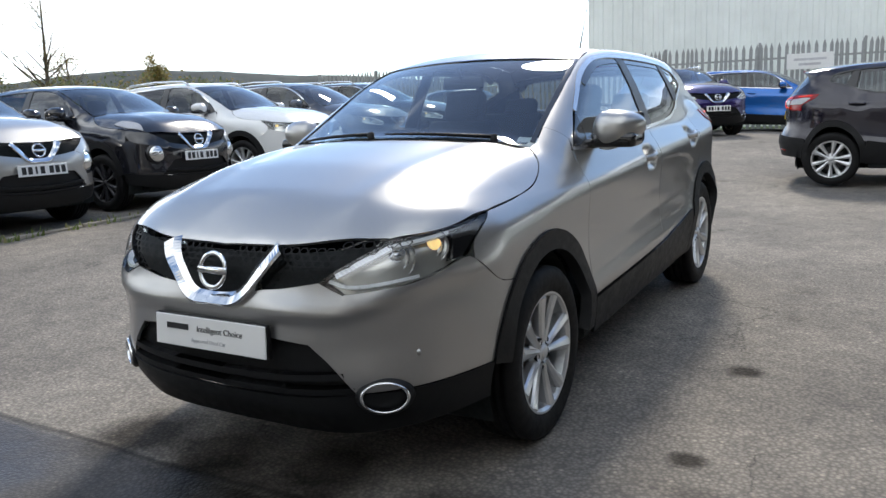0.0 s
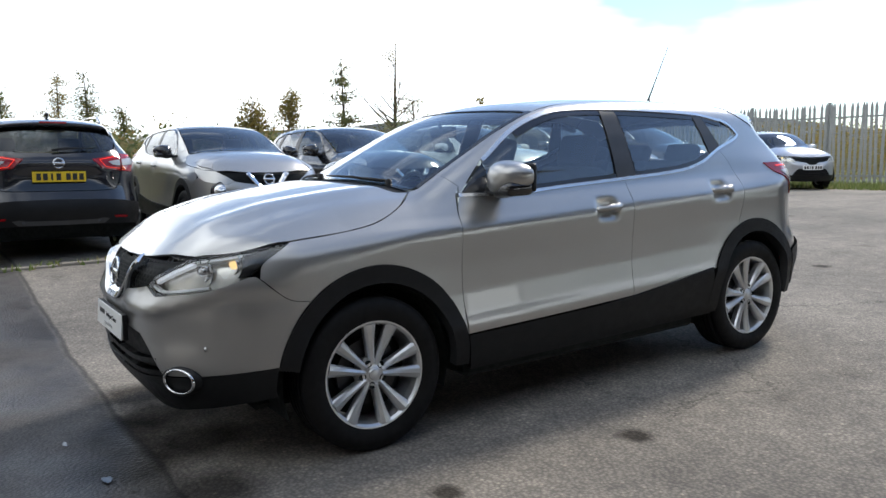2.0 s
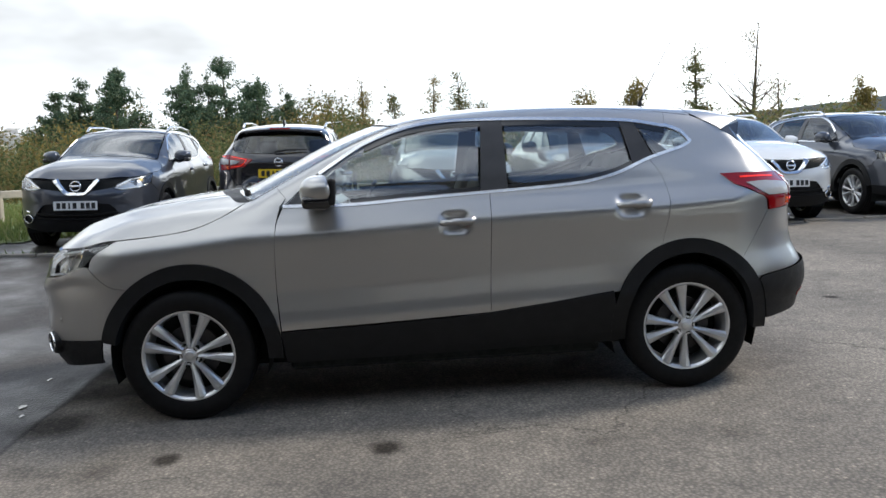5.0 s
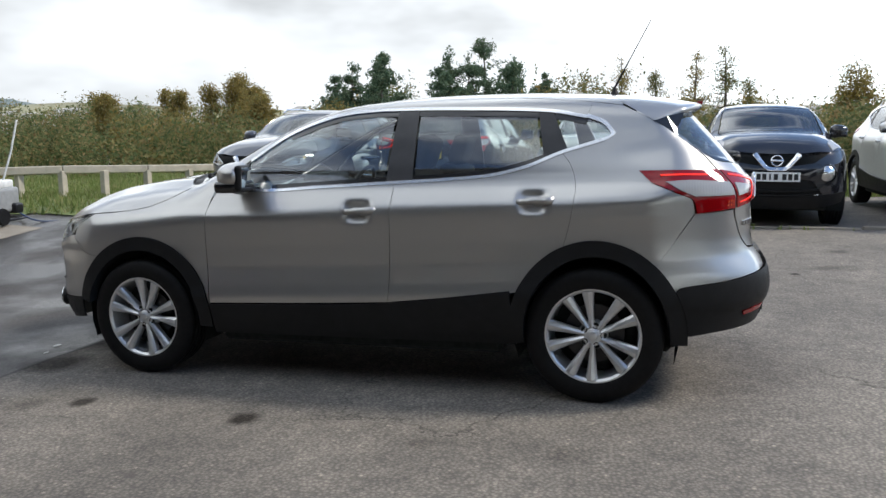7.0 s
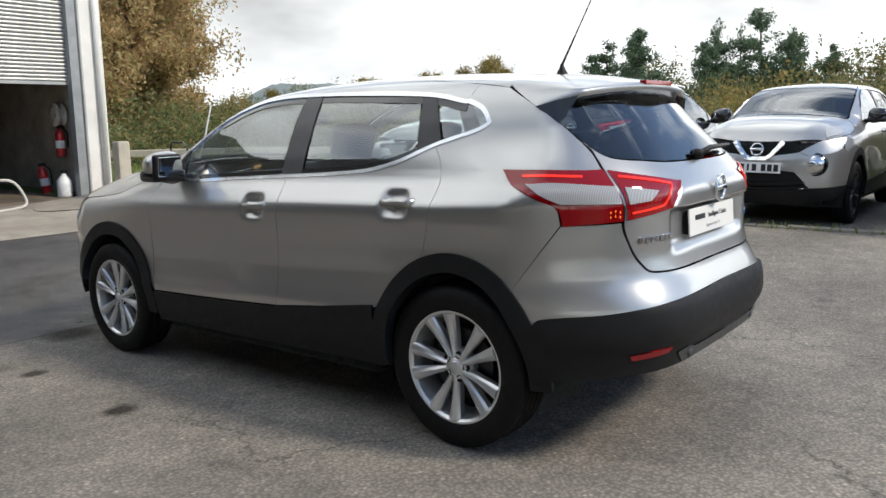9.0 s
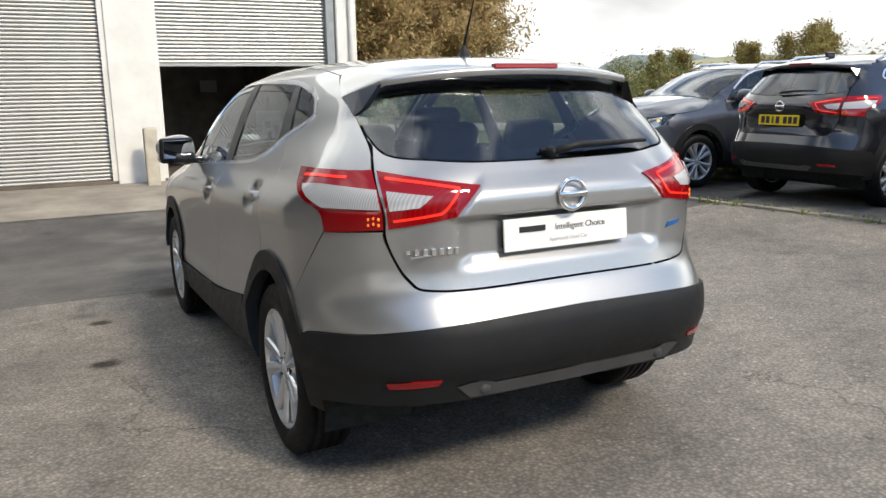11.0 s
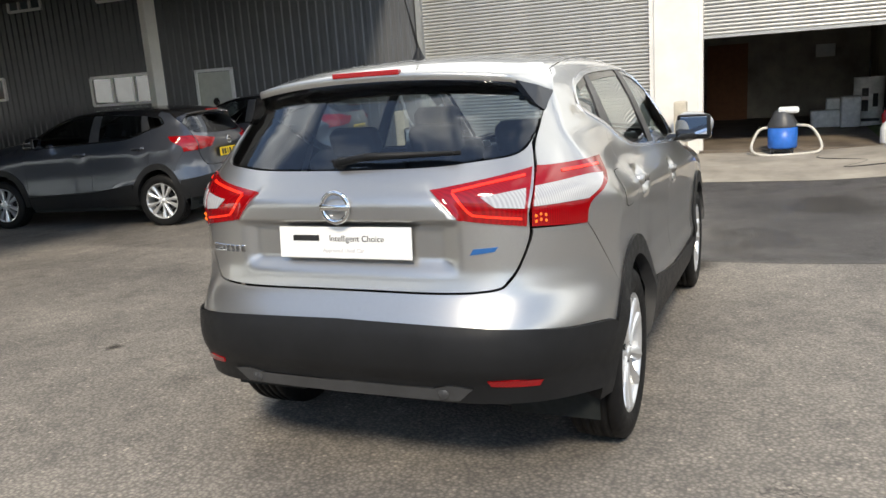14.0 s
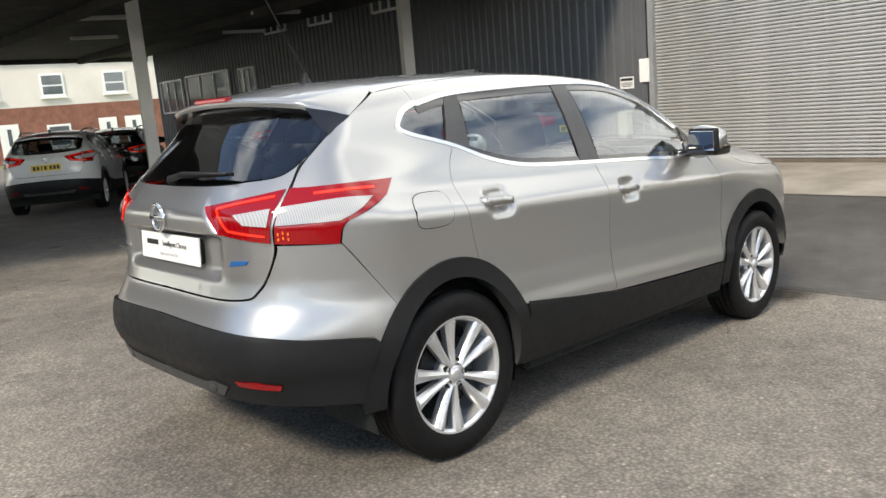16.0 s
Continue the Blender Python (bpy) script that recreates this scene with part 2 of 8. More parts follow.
def step(d, w):
    """0 below -w, 1 above w, eased between."""
    u = np.clip(d / (2 * w) + 0.5, 0, 1)
    return u * u * (3 - 2 * u)


def smin(a, b, k):
    return -smax(-a, -b, k)


SECTION = table([0.15, 0.24, 0.32, 0.42, 0.52, 0.58, 0.68, 0.80, 0.92, 0.955, 0.99, 1.04, 1.09, 1.20, 1.35, 1.50, 1.62],
                [0.76, 0.82, 0.855, 0.872, 0.882, 0.867, 0.855, 0.857, 0.866, 0.868, 0.858, 0.828, 0.796, 0.757, 0.695, 0.615, 0.54], 0.012)
PLAN_LOW = table([-2.2, -1.75, -1.3, -0.8, 0.0, 1.0, 1.5, 1.8, 2.2], [0.965, 0.98, 0.985, 0.992, 1.0, 1.0, 0.998, 0.99, 0.985], 0.12)
PLAN_HIGH = table([-1.2, -0.8, -0.3, 0.2, 0.9, 1.4, 1.8, 2.1], [0.93, 0.958, 0.985, 1.0, 0.995, 0.965, 0.905, 0.855], 0.12)
NOSE = table([0.15, 0.25, 0.35, 0.45, 0.60, 0.68, 0.75, 0.83, 0.90, 0.97, 1.1], [-2.02, -2.10, -2.17, -2.195, -2.2, -2.19, -2.175, -2.16, -2.12, -2.03, -1.85], 0.02)
TAIL = table([0.2, 0.35, 0.42, 0.475, 0.505, 0.56, 0.63, 0.68, 0.74, 0.82, 0.95, 1.07, 1.13, 1.28, 1.43, 1.55], [2.05, 2.10, 2.120, 2.138, 2.162, 2.168, 2.16, 2.135, 2.10, 2.082, 2.082, 2.085, 2.045, 1.925, 1.79, 1.68], 0.015)
HOOD = table([-2.3, -2.12, -1.93, -1.64, -1.33, -1.09, -0.6, 0.5], [0.80, 0.915, 1.035, 1.115, 1.158, 1.180, 1.20, 1.20], 0.05)
ROOF = table([-0.8, -0.4, -0.1, 0.25, 0.6, 1.0, 1.35, 1.7, 2.1], [1.44, 1.515, 1.560, 1.586, 1.590, 1.580, 1.558, 1.520, 1.46], 0.10)


def body(x, y, z):
    """The car's body: negative inside, zero on the skin. x runs back from the nose, z up from the ground."""
    ay = np.abs(y)
    up = np.clip((1.12 - z) / 0.12, 0, 1)
    zs = z - 0.033 * (x - 0.1) * up
    blend = np.clip((z - 0.95) / 0.2, 0, 1)
    half = SECTION(zs) * (PLAN_LOW(x) * (1 - blend) + PLAN_HIGH(x) * blend)
    low = np.exp(-(np.clip(z - 0.60, 0, 1) / 0.20) ** 2)
    half = half + 0.020 * low * (np.exp(-((x + 1.31) / 0.40) ** 4) + np.exp(-((x - 1.33) / 0.40) ** 4))
    half = half + 0.060 * np.exp(-((x - 1.72) / 0.36) ** 2) * np.exp(-((z - 1.12) / 0.11) ** 2)
    for hx, hz in ((0.09, 0.968), (1.03, 1.012)):
        half = half - 0.028 * np.exp(-((x - hx) / 0.068) ** 4 - ((z - hz) / 0.050) ** 4)
    side = ay - half
    hood = HOOD(x) - 0.10 * (ay / 0.72) ** 2.6 + 0.012 * np.exp(-((ay - (0.47 + 0.12 * (x + 1.6))) / 0.075) ** 2) * np.clip((x + 2.1) / 0.3, 0, 1)
    screen = 1.175 + (x + 1.10 - 0.27 * (ay / 0.7) ** 2) / 2.08
    roof = ROOF(x) - 0.055 * (ay / 0.6) ** 2.2
    top = z - smin(smax(hood, screen, 0.03), roof, 0.09)
    nose = (NOSE(z) + 0.62 * (ay / 0.9) ** 4.6) - x
    ledge = z - (0.690 + 0.09 * np.clip((ay - 0.45) / 0.30, 0, 1) ** 1.5)
    nose = nose - (0.010 + 0.010 * step(ay - 0.20, 0.08)) * np.exp(-(ledge / np.where(ledge > 0, 0.055, 0.030)) ** 2)
    nose = nose + 0.016 * np.exp(-((ay - 0.60) / 0.15) ** 2 - ((z - 0.585) / 0.07) ** 2)
    tail = x - (TAIL(z) - 0.56 * (ay / 0.9) ** (5.2 - 2.0 * np.clip((z - 1.02) / 0.3, 0, 1)))
    brow = step(0.44 - 0.9 * (z - 0.985) - ay, 0.02) * step(z - 0.988, 0.010) * step(1.085 - z, 0.05)
    bowl = step(0.40 - ay, 0.045) * step(0.985 - z, 0.010) * step(z - 0.835, 0.03)
    tail = tail - 0.020 * brow + 0.028 * bowl
    f = smax(side, top * 0.85, 0.07 + 0.07 * np.clip((-1.0 - x) / 0.4, 0, 1))
    f = smax(f, nose, 0.05)
    return smax(f, tail * 0.9, 0.05)


def solve(fun, lo, hi, n=46):
    """Where fun, negative at lo and positive at hi, is zero."""
    lo, hi = np.broadcast_arrays(np.asarray(lo, float), np.asarray(hi, float))
    lo, hi = lo.copy(), hi.copy()
    for _ in range(n):
        mid = (lo + hi) / 2
        inside = fun(mid) < 0
        lo, hi = np.where(inside, mid, lo), np.where(inside, hi, mid)
    return lo


# ---- tools for meshes ----
import functools

from mathutils.geometry import delaunay_2d_cdt


def finish(name, me, mat, parent=None, label="", smooth=True, m=None):
    me.materials.append(mat)
    if smooth:
        me.polygons.foreach_set("use_smooth", [True] * len(me.polygons))
    me.update()
    ob = new(name, me)
    if parent is not None:
        ob.parent = parent
    if m is not None:
        ob.matrix_basis = m
    if label:
        ob["label"] = label
    return ob


def part(name, bm, mat, parent=None, label="", smooth=False, m=None):
    """One bmesh as one mesh object under a thing or a part."""
    me = bpy.data.meshes.new(name)
    bm.to_mesh(me)
    bm.free()
    return finish(name, me, mat, parent, label, smooth, m)


def raw(name, verts, faces, mat, parent=None, label="", smooth=True, normals=None):
    me = bpy.data.meshes.new(name)
    me.from_pydata([tuple(map(float, v)) for v in verts], [], [tuple(map(int, f)) for f in faces])
    ob = finish(name, me, mat, parent, label, smooth)
    if normals is not None:
        me.normals_split_custom_set_from_vertices([tuple(map(float, n)) for n in normals])
    return ob


def box_bm(size, at=(0, 0, 0), bevel=0.0, segs=2, turn=None):
    bm = bmesh.new()
    bmesh.ops.create_cube(bm, size=1, matrix=Matrix.LocRotScale(at, turn, size))
    if bevel:
        bmesh.ops.bevel(bm, geom=list(bm.edges), offset=bevel, segments=segs, affect="EDGES", profile=0.6)
    return bm


def tube_bm(points, radii, sides=8, caps=True):
    """A tapered tube along points."""
    bm = bmesh.new()
    rings = []
    pts = [Vector(p) for p in points]
    for i, p in enumerate(pts):
        d = (pts[min(i + 1, len(pts) - 1)] - pts[max(i - 1, 0)]).normalized()
        a = d.orthogonal().normalized() if i == 0 else (a - d * a.dot(d)).normalized()
        b = d.cross(a)
        r = radii[i] if hasattr(radii, "__len__") else radii
        rings.append([bm.verts.new(p + (a * math.cos(t) + b * math.sin(t)) * r) for t in (2 * math.pi * k / sides for k in range(sides))])
    for u, v in zip(rings, rings[1:]):
        for k in range(sides):
            bm.faces.new((u[k], u[(k + 1) % sides], v[(k + 1) % sides], v[k]))
    if caps:
        bm.faces.new(rings[0][::-1])
        bm.faces.new(rings[-1])
    return bm


def spin_bm(profile, segs=48, axis="y", closed=False):
    """A profile of (radius, along) spun about an axis."""
    bm = bmesh.new()
    rings = []
    for k in range(segs):
        t = 2 * math.pi * k / segs
        c, s = math.cos(t), math.sin(t)
        rings.append([bm.verts.new((r * c, h, r * s) if axis == "y" else (r * c, r * s, h) if axis == "z" else (h, r * c, r * s)) for r, h in profile])
    n = len(profile)
    for k in range(segs):
        u, v = rings[k], rings[(k + 1) % segs]
        for i in range(n if closed else n - 1):
            j = (i + 1) % n
            bm.faces.new((u[i], u[j], v[j], v[i]))
    bmesh.ops.remove_doubles(bm, verts=bm.verts, dist=1e-5)
    bmesh.ops.recalc_face_normals(bm, faces=bm.faces)
    return bm


def join_bm(*bms):
    out = bmesh.new()
    for b in bms:
        me = bpy.data.meshes.new("t")
        b.to_mesh(me)
        b.free()
        out.from_mesh(me)
        bpy.data.meshes.remove(me)
    return out


def moved(bm, m):
    bm.transform(m)
    return bm


def letters(text, size, mat, parent, m, label="", name="lettering"):
    cu = bpy.data.curves.new("t", "FONT")
    cu.body, cu.size, cu.align_x, cu.align_y, cu.extrude = text, size, "CENTER", "CENTER", 0.0006
    t = bpy.data.objects.new("t", cu)
    me = bpy.data.meshes.new_from_object(t)
    bpy.data.objects.remove(t)
    return finish(name, me, mat, parent, label, False, m)


# ---- panels cut from the body form ----
X0 = 1.2


def on_side(x, z):
    y = solve(lambda q: body(x, q, z), np.zeros_like(x), np.full_like(x, 1.2))
    return np.stack([x, y, z], -1)


def on_top(x, y):
    z = solve(lambda q: body(x, y, q), np.full_like(x, 0.62), np.full_like(x, 1.9))
    return np.stack([x, y, z], -1)


def on_end(a, z, s):
    r = solve(lambda q: body(s * (X0 + q * np.cos(a)), q * np.sin(a), z), np.full_like(a, 0.02), np.full_like(a, 1.7))
    return np.stack([s * (X0 + r * np.cos(a)), r * np.sin(a), z], -1)


def flat_end(y, z, s):
    x = solve(lambda q: body(s * q, y, z), np.full_like(y, 0.6), np.full_like(y, 2.7))
    return np.stack([s * x, y, z], -1)


CAST = {"side": on_side, "top": on_top, "front": lambda a, z: on_end(a, z, -1), "rear": lambda a, z: on_end(a, z, 1)}


def to_domain(p, dom):
    if dom == "side":
        return p[[0, 2]]
    if dom == "top":
        return p[[0, 1]]
    s = -1 if dom == "front" else 1
    return np.array([math.atan2(p[1], s * p[0] - X0), p[2]])


@functools.lru_cache(maxsize=None)
def spot(k, a, b):
    a, b = np.array([a], float), np.array([b], float)
    return {"s": lambda: on_side(a, b), "t": lambda: on_top(a, b), "f": lambda: flat_end(a, b, -1), "r": lambda: flat_end(a, b, 1)}[k]()[0]


def flow(pts, step, smooth=True):
    """A line, or a smooth curve, through 2D points, with a point every step."""
    pts = [np.asarray(p, float) for p in pts]
    out = []
    for i in range(len(pts) - 1):
        a, b = pts[i], pts[i + 1]
        n = max(1, int(math.ceil(np.linalg.norm(b - a) / step)))
        p0 = pts[i - 1] if i else 2 * a - b
        p3 = pts[i + 2] if i + 2 < len(pts) else 2 * b - a
        for k in range(n):
            t = k / n
            if smooth and len(pts) > 2:
                out.append(0.5 * (2 * a + (b - p0) * t + (2 * p0 - 5 * a + 4 * b - p3) * t * t + (3 * a - p0 - 3 * b + p3) * t ** 3))
            else:
                out.append(a + (b - a) * t)
    return out + [pts[-1]]


def outline(dom, runs, step):
    """A loop in a domain out of runs of named spots; each run is smooth, the joints are corners."""
    loop = []
    for run in runs:
        c = flow([to_domain(spot(*q), dom) for q in run], step)
        loop += c if not loop else c[1:] if np.linalg.norm(c[0] - loop[-1]) < 1e-6 else c
    if np.linalg.norm(loop[0] - loop[-1]) < 1e-6:
        loop.pop()
    return np.array(loop)


def mirrored(loop, axis):
    """A half loop that starts and ends on the centre line, made whole."""
    other = loop[::-1].copy()
    other[:, axis] *= -1
    keep = np.abs(other[:, axis]) > 1e-6
    return np.concatenate([loop, other[keep]])


def inset(loop, d):
    if not d:
        return loop
    a, b = np.roll(loop, 1, 0), np.roll(loop, -1, 0)
    t = b - a
    t /= np.linalg.norm(t, axis=1)[:, None] + 1e-9
    area = np.sum(loop[:, 0] * np.roll(loop[:, 1], -1) - np.roll(loop[:, 0], -1) * loop[:, 1])
    n = np.stack([-t[:, 1], t[:, 0]], 1) * (1 if area > 0 else -1)
    return loop + n * d


def inside(loop, q):
    x, y = q[:, 0], q[:, 1]
    hit = np.zeros(len(q), bool)
    x1, y1 = loop[:, 0], loop[:, 1]
    x2, y2 = np.roll(x1, -1), np.roll(y1, -1)
    for a, b, c, d in zip(x1, y1, x2, y2):
        if b != d:
            cross = ((b > y) != (d > y)) & (x < (c - a) * (y - b) / (d - b) + a)
            hit ^= cross
    return hit


def gradient(p):
    e = 0.004
    g = [body(*(p + np.eye(3)[k] * e).T) - body(*(p - np.eye(3)[k] * e).T) for k in range(3)]
    g = np.stack(g, -1)
    return g / (np.linalg.norm(g, axis=1)[:, None] + 1e-9)


SHEETS = {}


def sheet(dom, loop, step, off=0.0, skirt=0.012, gap=0.0015):
    """As cut(), but the same panel is worked out once only."""
    key = (dom, np.round(loop, 6).tobytes(), step, off, skirt, gap)
    if key not in SHEETS:
        SHEETS[key] = cut(dom, loop, step, off, skirt, gap)
    p, n, f = SHEETS[key]
    return p.copy(), n.copy(), list(f)


def cut(dom, loop, step, off, skirt, gap):
    """Points, normals and faces of a panel with that outline, lying on the body, with a turned-in edge."""
    loop = inset(loop, gap)
    lo, hi = loop.min(0), loop.max(0)
    gx, gy = np.meshgrid(np.arange(lo[0] + step * 0.5, hi[0], step), np.arange(lo[1] + step * 0.5, hi[1], step))
    gx = gx + (np.arange(gx.shape[0]) % 2)[:, None] * step * 0.5
    q = np.stack([gx.ravel(), gy.ravel()], 1)
    q = q[inside(loop, q)]
    if len(q):
        d = np.min(np.linalg.norm(q[:, None] - loop[None], axis=2), axis=1) if len(q) * len(loop) < 4e6 else np.concatenate([np.min(np.linalg.norm(c[:, None] - loop[None], axis=2), axis=1) for c in np.array_split(q, 20)])
        q = q[d > step * 0.45]
    nb = len(loop)
    pts = np.concatenate([loop, q])
    v, _, faces, orig, _, _ = delaunay_2d_cdt([Vector(p) for p in pts], [], [list(range(nb))], 1, 1e-7)
    v = np.array([tuple(p) for p in v])
    p3 = CAST[dom](v[:, 0].copy(), v[:, 1].copy())
    n3 = gradient(p3)
    p3 = p3 + n3 * off
    tri = []
    for f in faces:
        f = list(f)
        a, b, c = p3[f[0]], p3[f[1]], p3[f[2]]
        tri.append(f if np.dot(np.cross(b - a, c - a), n3[f[0]]) > 0 else f[::-1])
    where = {}
    for i, o in enumerate(orig):
        for k in o:
            if k < nb:
                where[k] = i
    ring = [where[k] for k in range(nb) if k in where]
    base = len(p3)
    if skirt:
        cen = p3.mean(0)
        edge = p3[ring]
        out = edge - cen
        ne = n3[ring]
        out -= ne * np.sum(out * ne, 1)[:, None]
        out /= np.linalg.norm(out, axis=1)[:, None] + 1e-9
        p3 = np.concatenate([p3, edge, edge - ne * skirt])
        n3 = np.concatenate([n3, out, out])
        m = len(ring)
        for i in range(m):
            j = (i + 1) % m
            quad = [base + i, base + j, base + m + j, base + m + i]
            a, b, c = p3[quad[0]], p3[quad[1]], p3[quad[2]]
            tri.append(quad if np.dot(np.cross(b - a, c - a), out[i]) > 0 else quad[::-1])
    return p3, n3, tri


def ribbon(dom, pts, width, step=0.02, closed=False):
    """The outline of a strip of that width along points of a domain."""
    c = np.array(flow([to_domain(spot(*q), dom) for q in pts], step))
    t = np.gradient(c, axis=0)
    t /= np.linalg.norm(t, axis=1)[:, None] + 1e-9
    n = np.stack([-t[:, 1], t[:, 0]], 1) * width / 2
    return np.concatenate([c + n, (c - n)[::-1]])


class CarKit:
    """Puts panels of the body form, bent to one model's size, under one car."""

    def __init__(self, root, bend, fine):
        self.root, self.bend, self.fine = root, bend, fine

    def put(self, name, dom, loop, mat, both=True, off=0.0, skirt=0.012, gap=0.0015, step=None, label="", parent=None):
        step = step or (0.022 if self.fine else 0.075)
        p, n, f = sheet(dom, loop, step, off, skirt, gap)
        made = []
        for s in ((-1, 1) if both else (1,)):
            q, m, g = p.copy(), n.copy(), f
            if s < 0:
                q[:, 1] *= -1
                m[:, 1] *= -1
                g = [k[::-1] for k in f]
            made.append(raw(name, self.bend(q), g, mat, parent or self.root, label, True, m if self.fine else None))
        return made

    def at(self, x, y, z):
        return Vector(self.bend(np.array([[x, y, z]], float))[0])


def bender(xs=None, zs=None, wide=1.0):
    def bend(p):
        q = p.copy()
        if xs:
            q[:, 0] = np.interp(p[:, 0], [-2.2, -1.323, 1.323, 2.165], xs) + np.where(p[:, 0] > 2.165, p[:, 0] - 2.165, 0) + np.where(p[:, 0] < -2.2, p[:, 0] + 2.2, 0)
        if zs:
            q[:, 2] = np.interp(p[:, 2], [0, 0.345, 1.09, 1.59, 2.2], [*zs, zs[-1] + 0.61])
        q[:, 1] = p[:, 1] * wide
        return q
    return bend


def arch(front, a0, a1, shrink=0.0, n=14):
    cx, rx, ry = (-1.30, 0.465, 0.48) if front else (1.335, 0.435, 0.48)
    return [("s", cx + (rx - shrink) * math.cos(radians(a)), 0.345 + (ry - shrink) * math.sin(radians(a))) for a in np.linspace(a0, a1, n)]


UPPER = [("s", *p) for p in ((-0.80, 1.09), (-0.61, 1.255), (-0.37, 1.40), (-0.13, 1.482), (0.08, 1.507), (0.30, 1.508), (0.62, 1.498), (1.06, 1.472), (1.28, 1.432), (1.365, 1.395), (1.415, 1.335))]
LOWER = [("s", *p) for p in ((-0.80, 1.087), (-0.45, 1.08), (-0.15, 1.095), (0.285, 1.113), (0.60, 1.126), (0.81, 1.143), (0.99, 1.183), (1.165, 1.25), (1.36, 1.305), (1.415, 1.335))]
CANT = [("s", *p) for p in ((-0.955, 1.130), (-0.84, 1.190), (-0.62, 1.302), (-0.42, 1.398), (-0.18, 1.486), (0.08, 1.532), (0.40, 1.547), (0.80, 1.543), (1.15, 1.518), (1.45, 1.478))]
HOODSIDE = [("s", *p) for p in ((-1.655, 0.955), (-1.45, 0.970), (-1.26, 0.997), (-1.11, 1.055), (-1.005, 1.115))]
NOSELINE = [("f", *p) for p in ((0.0, 0.885), (0.30, 0.895), (0.52, 0.913), (0.608, 0.908))]
LAMPTOP = [("f", 0.608, 0.908), ("s", -1.906, 0.917), ("s", -1.80, 0.933), ("s", -1.655, 0.955)]
LAMPLOW = [("f", 0.51, 0.752), ("s", -1.982, 0.781), ("s", -1.836, 0.829)]


def gaps(run, d):
    return [(k, a, b + d) for k, a, b in run]


def tyre_bm(R, w, rim):
    h = w / 2
    prof = [(rim - 0.012, -h * 0.82), (rim + 0.004, -h * 0.92), (rim + 0.035, -h * 1.0), (R - 0.045, -h * 1.01), (R - 0.018, -h * 0.93), (R - 0.003, -h * 0.80)]
    for g in (-0.5, -0.17, 0.17, 0.5):
        prof += [(R, h * (g - 0.055)), (R - 0.009, h * (g - 0.045)), (R - 0.009, h * (g + 0.045)), (R, h * (g + 0.055))]
    prof += [(R - 0.003, h * 0.80), (R - 0.018, h * 0.93), (R - 0.045, h * 1.01), (rim + 0.035, h * 1.0), (rim + 0.004, h * 0.92), (rim - 0.012, h * 0.82)]
    return spin_bm(prof, 64)


def rim_bm(rim, spokes=5, twin=True, dish=0.0):
    """Spoked alloy face with its lip and hub; the outer face looks to -y."""
    parts = [spin_bm([(rim, -0.085), (rim + 0.008, -0.092), (rim + 0.008, -0.098), (rim - 0.006, -0.096), (rim - 0.016, -0.085), (rim - 0.022, -0.05), (rim - 0.028, 0.08), (rim, 0.085)], 56)]
    parts.append(spin_bm([(0.001, -0.082), (0.030, -0.082), (0.036, -0.078), (0.066, -0.072), (0.075, -0.05), (0.07, 0.0)], 30))
    out = rim - 0.012
    for k in range(spokes):
        base = 2 * math.pi * k / spokes + math.pi / 2
        for s in ((-1, 1) if twin else (0,)):
            a_in, a_out = base + s * 0.24, base + s * (math.pi / spokes * 0.40 if twin else 0)
            bm = bmesh.new()
            rows = []
            for t in np.linspace(0, 1, 5):
                r = 0.045 + (out - 0.045) * t
                a = a_in + (a_out - a_in) * t ** 0.7
                w = (0.013 + 0.018 * t ** 1.4) * (1 if twin else 1.7)
                y = -0.080 - 0.016 * t ** 2 + dish * (1 - t)
                c, q = math.cos(a), math.sin(a)
                side = (-q, c)
                sec = [(-w, 0.012), (-w * 0.75, -0.004 + 0.006), (-w * 0.1, -0.006), (w * 0.6, 0.0), (w, 0.010), (w * 0.8, 0.045), (-w * 0.8, 0.045)]
                rows.append([bm.verts.new((r * c + side[0] * u, y + v, r * q + side[1] * u)) for u, v in sec])
            for u, v in zip(rows, rows[1:]):
                for i in range(7):
                    bm.faces.new((u[i], u[(i + 1) % 7], v[(i + 1) % 7], v[i]))
            bm.faces.new(rows[0])
            bm.faces.new(rows[-1][::-1])
            bmesh.ops.recalc_face_normals(bm, faces=bm.faces)
            parts.append(bm)
    return join_bm(*parts)


WHEEL_MESHES = {}


